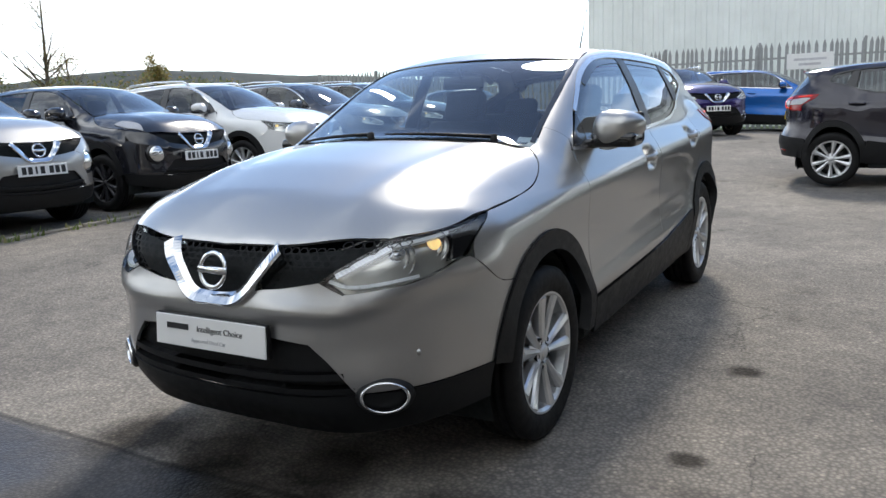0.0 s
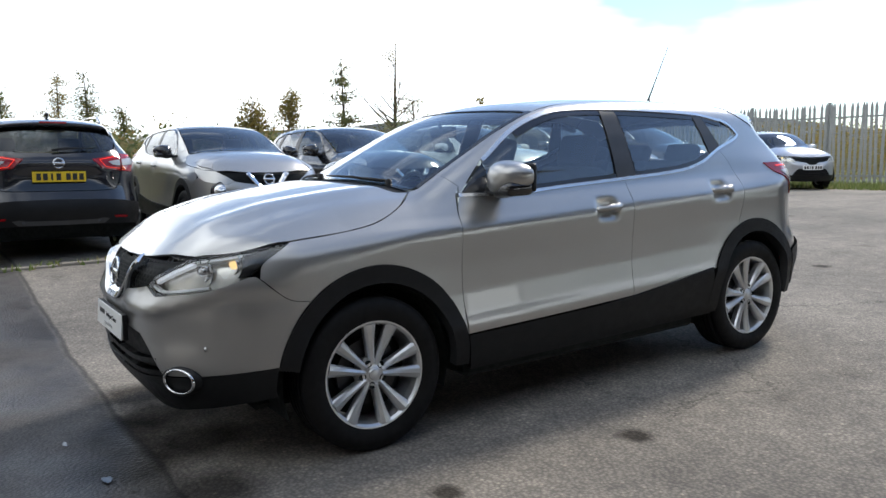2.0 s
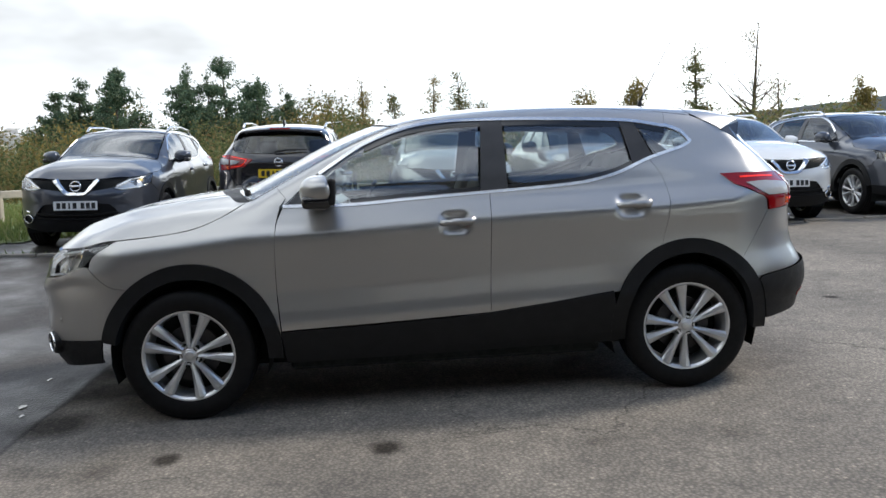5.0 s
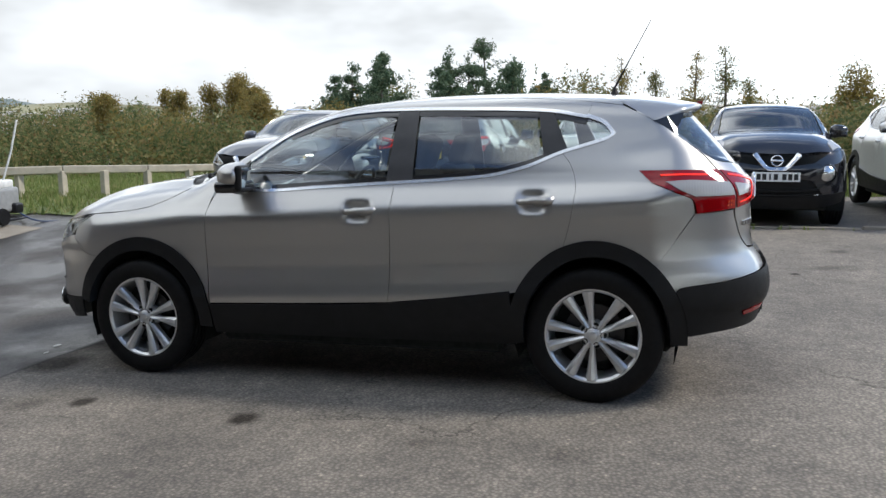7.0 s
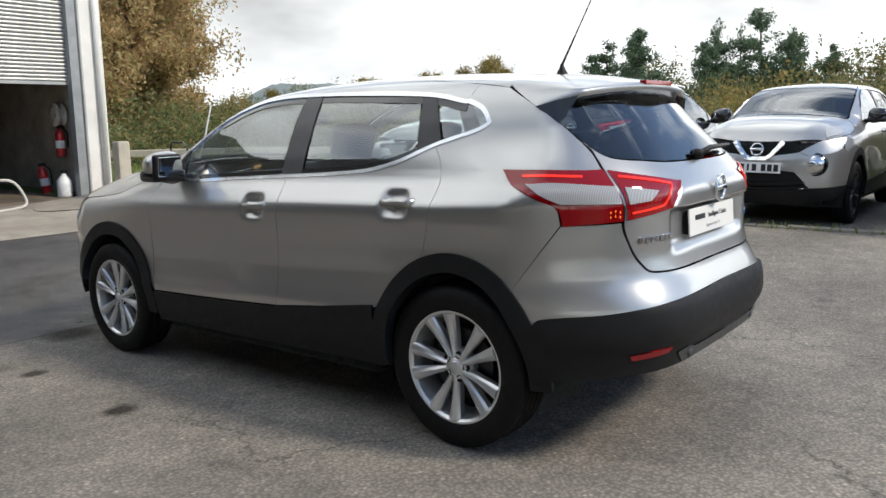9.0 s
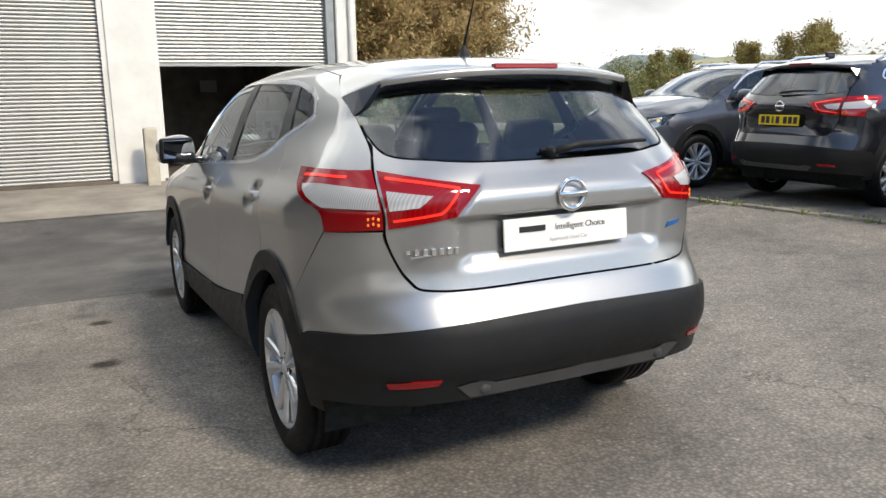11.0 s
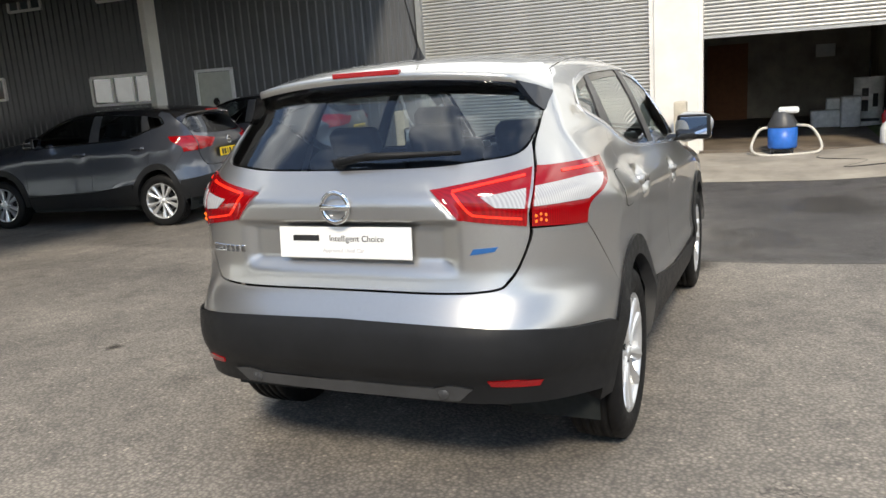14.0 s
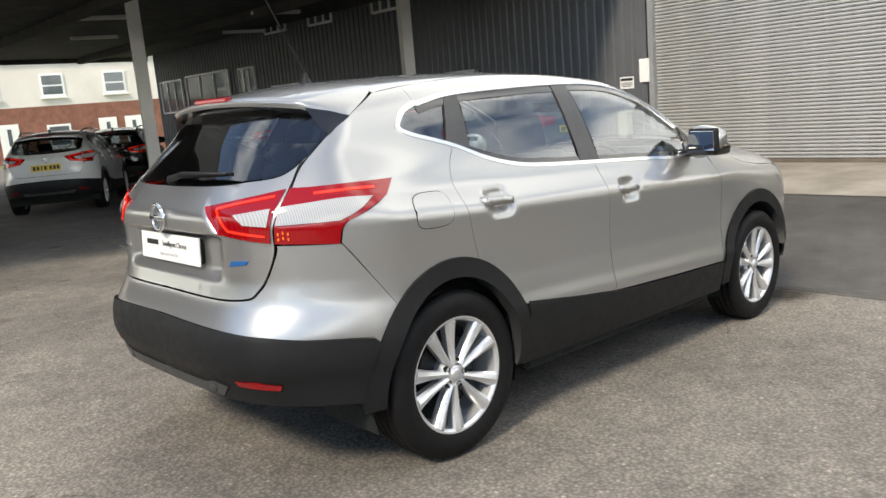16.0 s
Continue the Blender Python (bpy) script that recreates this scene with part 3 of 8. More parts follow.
def wheel(car, at, right, R, rim, style, rim_mat, spin=0.0):
    """tyre with rim, disc, cap and nuts; the meshes are shared by all wheels of a style."""
    key = (R, rim, style, rim_mat.name)
    if key not in WHEEL_MESHES:
        twin = style in ("twin", "twin_dark")
        made = {}
        for nm, bm, mt, sm_ in (("wheel", tyre_bm(R, 0.215, rim), M["rubber"], True), ("rim", rim_bm(rim, 5, twin), rim_mat, False),
                                ("brake_disc", spin_bm([(0.06, -0.02), (0.15, -0.02), (0.15, 0.0), (0.06, 0.0)], 32), M["steel"], False),
                                ("wheel_back", spin_bm([(0.001, 0.03), (rim - 0.03, 0.03), (rim - 0.03, 0.05)], 32), M["under"], False),
                                ("centre_cap", spin_bm([(0.001, -0.090), (0.020, -0.089), (0.027, -0.084), (0.028, -0.078)], 24), rim_mat, True)):
            me = bpy.data.meshes.new(nm)
            bm.to_mesh(me)
            bm.free()
            me.materials.append(mt)
            if sm_:
                me.polygons.foreach_set("use_smooth", [True] * len(me.polygons))
            made[nm] = me
        nut = bpy.data.meshes.new("wheel_nut")
        bm = spin_bm([(0.0005, -0.0745), (0.009, -0.0745), (0.013, -0.079), (0.016, -0.079), (0.016, -0.06)], 12)
        bm.to_mesh(nut)
        bm.free()
        nut.materials.append(M["under"])
        made["wheel_nut"] = nut
        WHEEL_MESHES[key] = made
    made = WHEEL_MESHES[key]
    ob = new("wheel", made["wheel"])
    ob.parent = car
    ob.matrix_basis = Matrix.Translation(at) @ pose(0, 0, 0, 0, 0, 180 if right else 0) @ pose(0, 0, 0, 0, spin, 0)
    for nm in ("rim", "brake_disc", "wheel_back", "centre_cap"):
        c = new(nm, made[nm])
        c.parent = ob
    if style == "twin":
        for k in range(5):
            c = new("wheel_nut", made["wheel_nut"])
            c.parent = ob
            a = 2 * math.pi * (k + 0.5) / 5 + math.pi / 2
            c.matrix_basis = Matrix.Translation((0.052 * math.cos(a), 0, 0.052 * math.sin(a)))
    return ob


def plate(car, m, mat, rows, size=(0.52, 0.11)):
    """A registration or dealer plate that faces local -y, with dark bars for what stands on it."""
    ob = part("plate", box_bm((size[0], 0.008, size[1]), (0, 0, 0), 0.002, 1), mat, car, "", False, m)
    for x, z, w, h, ink in rows:
        part("bar", box_bm((w, 0.003, h), (x, -0.005, z)), M[ink], ob)
    return ob


def plate_bars():
    return [(-0.20 + 0.064 * k + (0.03 if k > 3 else 0), 0, 0.045 if k != 2 else 0.02, 0.072, "ink") for k in range(7)]


def ring_badge(car, m, r=0.062):
    b = part("badge", join_bm(spin_bm([(r + 0.009 * math.cos(t), 0.007 * math.sin(t)) for t in np.linspace(0, 2 * math.pi, 9)[:-1]], 36, "y", True),
                              box_bm((r * 2.35, 0.012, r * 0.42), (0, -0.003, 0), 0.003, 1)), M["chrome"], car, "round chrome badge with a crossbar", True, m)
    return b


def shell(kit, paint, skin):
    """The panels that every car of this form has."""
    p = kit.put
    st = 0.02 if kit.fine else 0.06
    arch_f = arch(True, 2, 131)
    out = {}
    fender = outline("side", [HOODSIDE, [HOODSIDE[-1], CANT[0]], CANT[:2], [CANT[1], ("s", -0.785, 1.132)], [("s", -0.785, 1.132), ("s", -0.815, 1.092)],
                              [("s", -0.815, 1.092), ("s", -0.838, 0.98), ("s", -0.85, 0.70), ("s", -0.838, 0.42)], arch_f,
                              [arch_f[-1], ("s", -1.70, 0.73), ("s", -1.80, 0.82)], [("s", -1.80, 0.82), ("s", -1.782, 0.876), ("s", -1.70, 0.93), ("s", -1.655, 0.955)]], st)
    p("front_wing", "side", fender, paint)
    door_f = outline("side", [LOWER[:4], [("s", 0.285, 1.113), ("s", 0.272, 0.80), ("s", 0.257, 0.49)], [("s", 0.257, 0.49), ("s", -0.30, 0.468), ("s", -0.836, 0.452)],
                              [("s", -0.836, 0.452), ("s", -0.85, 0.70), ("s", -0.838, 0.98), ("s", -0.80, 1.087)]], st)
    out["front_door"] = p("front_door", "side", door_f, paint, step=0.015 if kit.fine else None)
    arch_r = arch(False, 153, 110, n=8)
    door_edge = [arch_r[-1], ("s", 1.225, 0.95), ("s", 1.24, 1.08), ("s", 1.215, 1.18), ("s", 1.165, 1.25)]
    door_r = outline("side", [LOWER[3:8], door_edge[::-1], arch_r[::-1], [arch_r[0], ("s", 0.257, 0.49)], [("s", 0.257, 0.49), ("s", 0.272, 0.80), ("s", 0.285, 1.113)]], st)
    out["rear_door"] = p("rear_door", "side", door_r, paint, step=0.015 if kit.fine else None)
    arch_q = arch(False, 110, 48, n=10)
    quarter = outline("side", [UPPER[8:], LOWER[7:][::-1], door_edge[::-1], arch_q, [arch_q[-1], ("s", 1.80, 0.952)],
                               [("s", 1.80, 0.952), ("s", 1.785, 1.015), ("s", 1.72, 1.047), ("s", 1.60, 1.10)], [("s", 1.60, 1.10), ("s", 1.545, 1.153)],
                               [("s", 1.545, 1.153), ("s", 1.75, 1.150), ("s", 1.905, 1.138)], [("s", 1.905, 1.138), ("s", 1.83, 1.225), ("s", 1.71, 1.323), ("s", 1.595, 1.40), ("s", 1.45, 1.478)],
                               [("s", 1.45, 1.478), ("s", 1.30, 1.500)], [("s", 1.30, 1.500), ("s", 1.28, 1.432)]], st)
    p("rear_quarter", "side", quarter, paint, gap=0.0006)
    cant = outline("side", [UPPER[:9], [("s", 1.28, 1.432), ("s", 1.30, 1.500)], [("s", 1.30, 1.500), *CANT[1:9][::-1]], [CANT[1], ("s", -0.785, 1.132)], [("s", -0.785, 1.132), ("s", -0.80, 1.09)]], st)
    p("roof_pillar", "side", cant, paint, gap=0.0008, step=0.02 if kit.fine else 0.05)
    hood = mirrored(outline("top", [NOSELINE, LAMPTOP, HOODSIDE, [HOODSIDE[-1], ("t", -1.085, 0.58), ("t", -1.19, 0.30), ("t", -1.225, 0.0)]], st), 1)
    p("bonnet", "top", hood, paint, both=False, gap=0.003)
    roof = mirrored(outline("top", [[("t", -0.315, 0.0), ("t", -0.285, 0.27), to_spot(CANT[4])], [to_spot(q) for q in CANT[4:]], [to_spot(CANT[-1]), ("t", 1.49, 0.30), ("t", 1.51, 0.0)]], st), 1)
    p("roof", "top", roof, paint, both=False, gap=0.001)
    screen = mirrored(outline("top", [[("t", -1.13, 0.0), ("t", -1.10, 0.30), ("t", -1.02, 0.58), to_spot(CANT[0])], [to_spot(q) for q in CANT[:5]], [to_spot(CANT[4]), ("t", -0.285, 0.27), ("t", -0.315, 0.0)]], st), 1)
    p("windscreen", "top", screen, skin["screen"], both=False, off=-0.004, skirt=0, gap=0.012, step=0.03 if kit.fine else 0.09)
    p("screen_surround", "top", mirrored(outline("top", [[("t", -1.13, 0.0), ("t", -1.10, 0.30), ("t", -1.02, 0.58), ("t", -0.975, 0.63)], [("t", -0.955, 0.63), ("t", -0.985, 0.58), ("t", -1.065, 0.30), ("t", -1.09, 0.0)]], st), 1), M["gloss_black"], both=False, off=-0.006, skirt=0, gap=0)
    cowl = mirrored(outline("top", [[("t", -1.229, 0.0), ("t", -1.194, 0.30), ("t", -1.088, 0.58), ("t", -1.02, 0.645)], [("t", -0.985, 0.64), ("t", -1.01, 0.58), ("t", -1.09, 0.30), ("t", -1.12, 0.0)]], st), 1)
    p("scuttle", "top", cowl, M["plastic"], both=False, off=-0.012, skirt=0.01, gap=0)
    # side windows
    wf = outline("side", [UPPER[:5] + [("s", 0.27, 1.508)], [("s", 0.27, 1.508), ("s", 0.235, 1.112)], [("s", 0.235, 1.112), *LOWER[:3][::-1]]], st)
    p("front_window", "side", wf, skin["front"], off=-0.006, skirt=0, gap=0.012, step=0.04 if kit.fine else 0.12)
    wr = outline("side", [[("s", 0.385, 1.507), ("s", 0.62, 1.498), ("s", 1.03, 1.474)], [("s", 1.03, 1.474), ("s", 1.075, 1.212)], [("s", 1.075, 1.212), *LOWER[3:7][::-1][0:3], ("s", 0.385, 1.117)], [("s", 0.385, 1.117), ("s", 0.385, 1.507)]], st)
    p("rear_window", "side", wr, skin["rear"], off=-0.006, skirt=0, gap=0.010, step=0.04 if kit.fine else 0.12)
    wq = outline("side", [[("s", 1.105, 1.466), ("s", 1.28, 1.432), ("s", 1.365, 1.395), ("s", 1.412, 1.335)], [("s", 1.412, 1.335), ("s", 1.36, 1.305), ("s", 1.195, 1.258)], [("s", 1.195, 1.258), ("s", 1.105, 1.466)]], st)
    p("quarter_window", "side", wq, skin["rear"], off=-0.006, skirt=0, gap=0.010, step=0.04 if kit.fine else 0.12)
    if kit.fine:
        p("window_frame", "side", ribbon("side", gaps(UPPER[2:9], -0.026), 0.034, st), M["gloss_black"], off=-0.003, skirt=0, gap=0, step=0.05, label="black window frame")
        p("window_frame", "side", ribbon("side", gaps(LOWER[1:8], 0.022), 0.026, st), M["gloss_black"], off=-0.003, skirt=0, gap=0, step=0.05, label="black window frame")
        edge_of_screen = [to_spot(q) for q in CANT[:5]]
        p("screen_edge", "top", ribbon("top", [(k, a, b - 0.012) for k, a, b in edge_of_screen], 0.022, st), M["gloss_black"], off=0.001, skirt=0.004, gap=0, step=0.05, label="black windscreen edge strip")
        p("screen_edge", "top", mirrored(outline("top", [[("t", -0.318, 0.0), ("t", -0.288, 0.27), ("t", -0.19, 0.56)], [("t", -0.205, 0.56), ("t", -0.303, 0.27), ("t", -0.334, 0.0)]], st), 1), M["gloss_black"], both=False, off=0.001, skirt=0.004, gap=0, step=0.05, label="black windscreen edge strip")
    pb = outline("side", [[("s", 0.27, 1.507), ("s", 0.385, 1.506)], [("s", 0.385, 1.506), ("s", 0.385, 1.116)], [("s", 0.385, 1.116), ("s", 0.235, 1.112)], [("s", 0.235, 1.112), ("s", 0.27, 1.507)]], st)
    p("door_pillar", "side", pb, M["pillar"], off=-0.001, gap=0.0005)
    pc = outline("side", [[("s", 1.03, 1.473), ("s", 1.105, 1.465)], [("s", 1.105, 1.465), ("s", 1.195, 1.257)], [("s", 1.195, 1.257), ("s", 1.075, 1.213)], [("s", 1.075, 1.213), ("s", 1.03, 1.473)]], st)
    p("rear_pillar", "side", pc, M["pillar"], off=-0.001, gap=0.0005)
    p("window_trim", "side", ribbon("side", gaps(UPPER[1:9], -0.006), 0.017, st), M["trim"], off=0.003, gap=0, step=0.05, label="bright chrome window trim")
    p("window_trim", "side", ribbon("side", UPPER[8:], 0.019, st), M["trim"], off=0.003, gap=0, step=0.05, label="bright chrome window trim")
    p("window_trim", "side", ribbon("side", gaps(LOWER, 0.004), 0.016, st), M["trim"], off=0.004, gap=0, step=0.05, label="bright chrome window trim")
    tri = outline("side", [[("s", -0.80, 1.092), ("s", -0.61, 1.250)], [("s", -0.61, 1.250), ("s", -0.60, 1.086)], [("s", -0.60, 1.086), ("s", -0.80, 1.090)]], st)
    p("mirror_base", "side", tri, M["gloss_black"], off=0.0, gap=0.006)
    # cladding
    for fr in (True, False):
        band = outline("side", [arch(fr, -4, 186 if not fr else 168, 0.0, 26), arch(fr, -4, 186 if not fr else 168, 0.078, 26)[::-1]], st)
        p("arch_cladding", "side", band, M["plastic"], off=0.011, skirt=0.05, gap=0.0)
    sill = outline("side", [[("s", -0.838, 0.448), ("s", -0.30, 0.463), ("s", 0.257, 0.490), ("s", 0.915, 0.570)], [("s", 0.915, 0.570), ("s", 0.94, 0.29)], [("s", 0.94, 0.29), ("s", 0.0, 0.285), ("s", -0.82, 0.28)], [("s", -0.82, 0.28), ("s", -0.838, 0.448)]], st)
    p("sill_cladding", "side", sill, M["plastic"], off=0.010, skirt=0.03, gap=0.001)
    # tail
    edge = [("r", 0.48, 0.757), ("r", 0.585, 0.797), ("r", 0.640, 0.92), ("r", 0.646, 1.02), ("r", 0.642, 1.145), ("s", 1.84, 1.222)]
    hatch = mirrored(outline("rear", [[("r", 0.0, 0.754), *edge], [("s", 1.84, 1.222), ("s", 1.80, 1.256)], [("s", 1.80, 1.256), ("r", 0.585, 1.195), ("r", 0.46, 1.176), ("r", 0.30, 1.164), ("r", 0.0, 1.160)]], st), 0)
    p("tailgate", "rear", hatch, paint, both=False, gap=0.003, step=0.012 if kit.fine else None)
    back = mirrored(outline("rear", [[("r", 0.0, 1.163), ("r", 0.30, 1.167), ("r", 0.46, 1.179), ("r", 0.585, 1.198), ("s", 1.80, 1.258)], [("s", 1.80, 1.258), ("s", 1.70, 1.335), ("s", 1.60, 1.412)], [("s", 1.60, 1.412), ("r", 0.35, 1.455), ("r", 0.0, 1.462)]], st), 0)
    p("rear_screen", "rear", back, skin["back"], both=False, off=-0.003, skirt=0, gap=0.002, step=0.03 if kit.fine else 0.1)
    seam = [("s", 1.80, 0.948), arch_q[-1]]
    arch_b = arch(False, 48, 24, n=8)
    line = [("s", 1.733, 0.597), ("r", 0.74, 0.622), ("r", 0.62, 0.640), ("r", 0.40, 0.655), ("r", 0.0, 0.662)]
    bump = mirrored(outline("rear", [[("r", 0.0, 0.750), ("r", 0.48, 0.753), ("r", 0.590, 0.793), ("r", 0.646, 0.92), ("r", 0.650, 0.955)], [("r", 0.650, 0.955), ("s", 1.80, 0.948)], seam, arch_b, [arch_b[-1], *line]], st), 0)
    p("rear_bumper", "rear", bump, paint, both=False, gap=0.0008)
    low = mirrored(outline("rear", [line[::-1] + [arch_b[-1]], arch(False, 24, 2, n=6), [("s", 1.78, 0.36), ("r", 0.72, 0.375), ("r", 0.48, 0.39), ("r", 0.0, 0.395)]], st), 0)
    p("bumper_cladding", "rear", low, M["plastic"], both=False, off=0.015, skirt=0.022, gap=0.001)
    # nose
    seam_f = [("s", -1.80, 0.82), ("s", -1.70, 0.73), arch_f[-1]]
    arch_b2 = arch(True, 131, 167, n=8)
    bump = mirrored(outline("front", [[("f", 0.0, 0.692), ("f", 0.09, 0.697), ("f", 0.172, 0.747), ("f", 0.29, 0.764), ("f", 0.425, 0.787)], [("f", 0.425, 0.787), ("f", 0.51, 0.750)], [*LAMPLOW, ("s", -1.80, 0.82)], seam_f, arch_b2,
                                      [arch_b2[-1], ("s", -1.98, 0.435), ("f", 0.53, 0.425)], [("f", 0.53, 0.425), ("f", 0.46, 0.52), ("f", 0.39, 0.587)], [("f", 0.39, 0.587), ("f", 0.22, 0.600), ("f", 0.0, 0.603)]], st), 0)
    p("front_bumper", "front", bump, paint, both=False, gap=0.001)
    low = mirrored(outline("front", [[("f", 0.0, 0.385), ("f", 0.30, 0.400), ("f", 0.53, 0.423)], [("f", 0.53, 0.423), ("s", -1.98, 0.433), arch_b2[-1]], arch(True, 167, 180, n=4), [("s", -1.76, 0.33), ("f", 0.62, 0.285), ("f", 0.40, 0.255), ("f", 0.0, 0.245)]], st), 0)
    p("lower_valance", "front", low, M["plastic"], both=False, off=0.006, gap=0)
    mouth = mirrored(outline("front", [[("f", 0.0, 0.61), ("f", 0.22, 0.607), ("f", 0.40, 0.592)], [("f", 0.40, 0.592), ("f", 0.55, 0.42)], [("f", 0.55, 0.42), ("f", 0.3, 0.39), ("f", 0.0, 0.375)]], st), 0)
    p("lower_intake", "front", mouth, M["plastic"], both=False, off=-0.03, skirt=0, gap=0)
    for z, w in ((0.455, 0.50), (0.405, 0.53)):
        p("intake_rib", "front", ribbon("front", [("f", 0.001, z), ("f", w * 0.5, z + 0.008), ("f", w, z + 0.03)], 0.022, st), M["plastic"], off=0.0, skirt=0.03, gap=0)
    return out


def to_spot(q):
    return ("t", *spot(*q)[:2])


def lower_parts(kit, hubs):
    """Wheel housings and the underside."""
    for x, y in hubs:
        bm = bmesh.new()
        rings = []
        for k in range(17):
            a = radians(-20 + 220 * k / 16)
            rings.append([bm.verts.new((x + 0.41 * math.cos(a), math.copysign(v, y), 0.345 + 0.41 * math.sin(a))) for v in (0.46, 0.80)])
        for u, v in zip(rings, rings[1:]):
            bm.faces.new((u[0], u[1], v[1], v[0]))
        bm.faces.new([r[0] for r in rings])
        part("wheel_housing", bm, M["under"], kit.root)
    part("underside", box_bm((3.5, 1.20, 0.18), (-0.05, 0, 0.30), 0.03, 1), M["under"], kit.root)
    part("cabin_floor", box_bm((1.66, 1.60, 0.22), (0.02, 0, 0.33), 0.02, 1), M["under"], kit.root)


# ---- parts of the crossover ----
def capsule_bm(size, at, bevel=0.4, segs=3, turn=None):
    return box_bm(size, at, min(size) * bevel, segs, turn)


def headlamp(kit):
    loop = outline("front", [[("f", 0.425, 0.789), ("f", 0.51, 0.753)], [*LAMPLOW, ("s", -1.782, 0.876), ("s", -1.70, 0.928), ("s", -1.66, 0.952)], [("s", -1.66, 0.952), *LAMPTOP[::-1][1:]], [("f", 0.608, 0.906), ("f", 0.51, 0.845), ("f", 0.425, 0.789)]], 0.02)
    cover = kit.put("headlamp", "front", loop, M["clear_lens"], off=0.002, skirt=0, gap=0.001, step=0.03 if kit.fine else 0.08, label="clear headlamp cover")
    for k, ob in enumerate(cover):
        s = -1 if k == 0 else 1
        p, n, f = sheet("front", loop, 0.03, -0.055, 0, 0.002)
        p, n = p.copy(), n.copy()
        if s < 0:
            p[:, 1] *= -1
            n[:, 1] *= -1
            f = [q[::-1] for q in f]
        raw("lamp_housing", kit.bend(p), f, M["lamp_inner"], ob)
        p, n, f = sheet("front", loop, 0.03, 0.0, 0.06, 0.0)
        keep = [q for q in f if len(q) == 4]
        p = p.copy()
        if s < 0:
            p[:, 1] *= -1
        raw("lamp_wall", kit.bend(p), keep, M["gloss_black"], ob)
        for (x, y, z), r, mt in (((-1.955, 0.595, 0.842), 0.040, "lamp_silver"), ((-1.850, 0.672, 0.868), 0.034, "amber_lamp")):
            c = kit.at(x, s * y, z)
            m = look(c, c + Vector((-1, s * 0.45, 0.0)))
            part("reflector_bowl", moved(spin_bm([(r * 1.75, -0.020), (r * 1.70, -0.026), (r * 1.45, -0.006), (r * 1.2, 0.012), (r * 0.9, 0.022)], 32, "z"), m), M["lamp_silver"], ob, "bright reflector bowl", True)
            part("projector", moved(spin_bm([(r * 1.22, -0.010), (r * 1.16, -0.026), (r * 1.02, -0.026), (r * 0.92, -0.005), (r * 0.9, 0.03)], 28, "z"), m), M["chrome"], ob, "", True)
            part("bulb_lens", moved(spin_bm([(0.0005, -0.028), (r * 0.35, -0.026), (r * 0.65, -0.017), (r * 0.85, -0.002), (r * 0.95, 0.014)], 24, "z"), m), M[mt], ob, "", True)
        tip = outline("front", [[("s", -1.672, 0.946), ("s", -1.72, 0.922), ("s", -1.785, 0.878), ("s", -1.835, 0.836)], [("s", -1.835, 0.836), ("s", -1.875, 0.828)], [("s", -1.875, 0.828), ("s", -1.852, 0.875), ("s", -1.842, 0.918)], [("s", -1.842, 0.918), ("s", -1.74, 0.936), ("s", -1.672, 0.946)]], 0.02)
        p, n, f = sheet("front", tip, 0.02, -0.008, 0.045, 0)
        if s < 0:
            p[:, 1] *= -1
            f = [q[::-1] for q in f]
        raw("lamp_bezel", kit.bend(p), f, M["gloss_black"], ob)
        for pts, w in (([("f", 0.455, 0.792), ("f", 0.535, 0.775), ("s", -1.98, 0.795)], 0.010), ([("f", 0.475, 0.808), ("f", 0.545, 0.85), ("f", 0.615, 0.893)], 0.016), ([("f", 0.62, 0.895), ("s", -1.90, 0.910), ("s", -1.80, 0.924), ("s", -1.71, 0.938)], 0.011)):
            p, n, f = sheet("front", ribbon("front", pts, w), 0.02, -0.014, 0.02, 0)
            if s < 0:
                p[:, 1] *= -1
                f = [q[::-1] for q in f]
            raw("light_guide", kit.bend(p), f, M["day_light" if w > 0.0158 else "grey_reflector"], ob)
    return cover


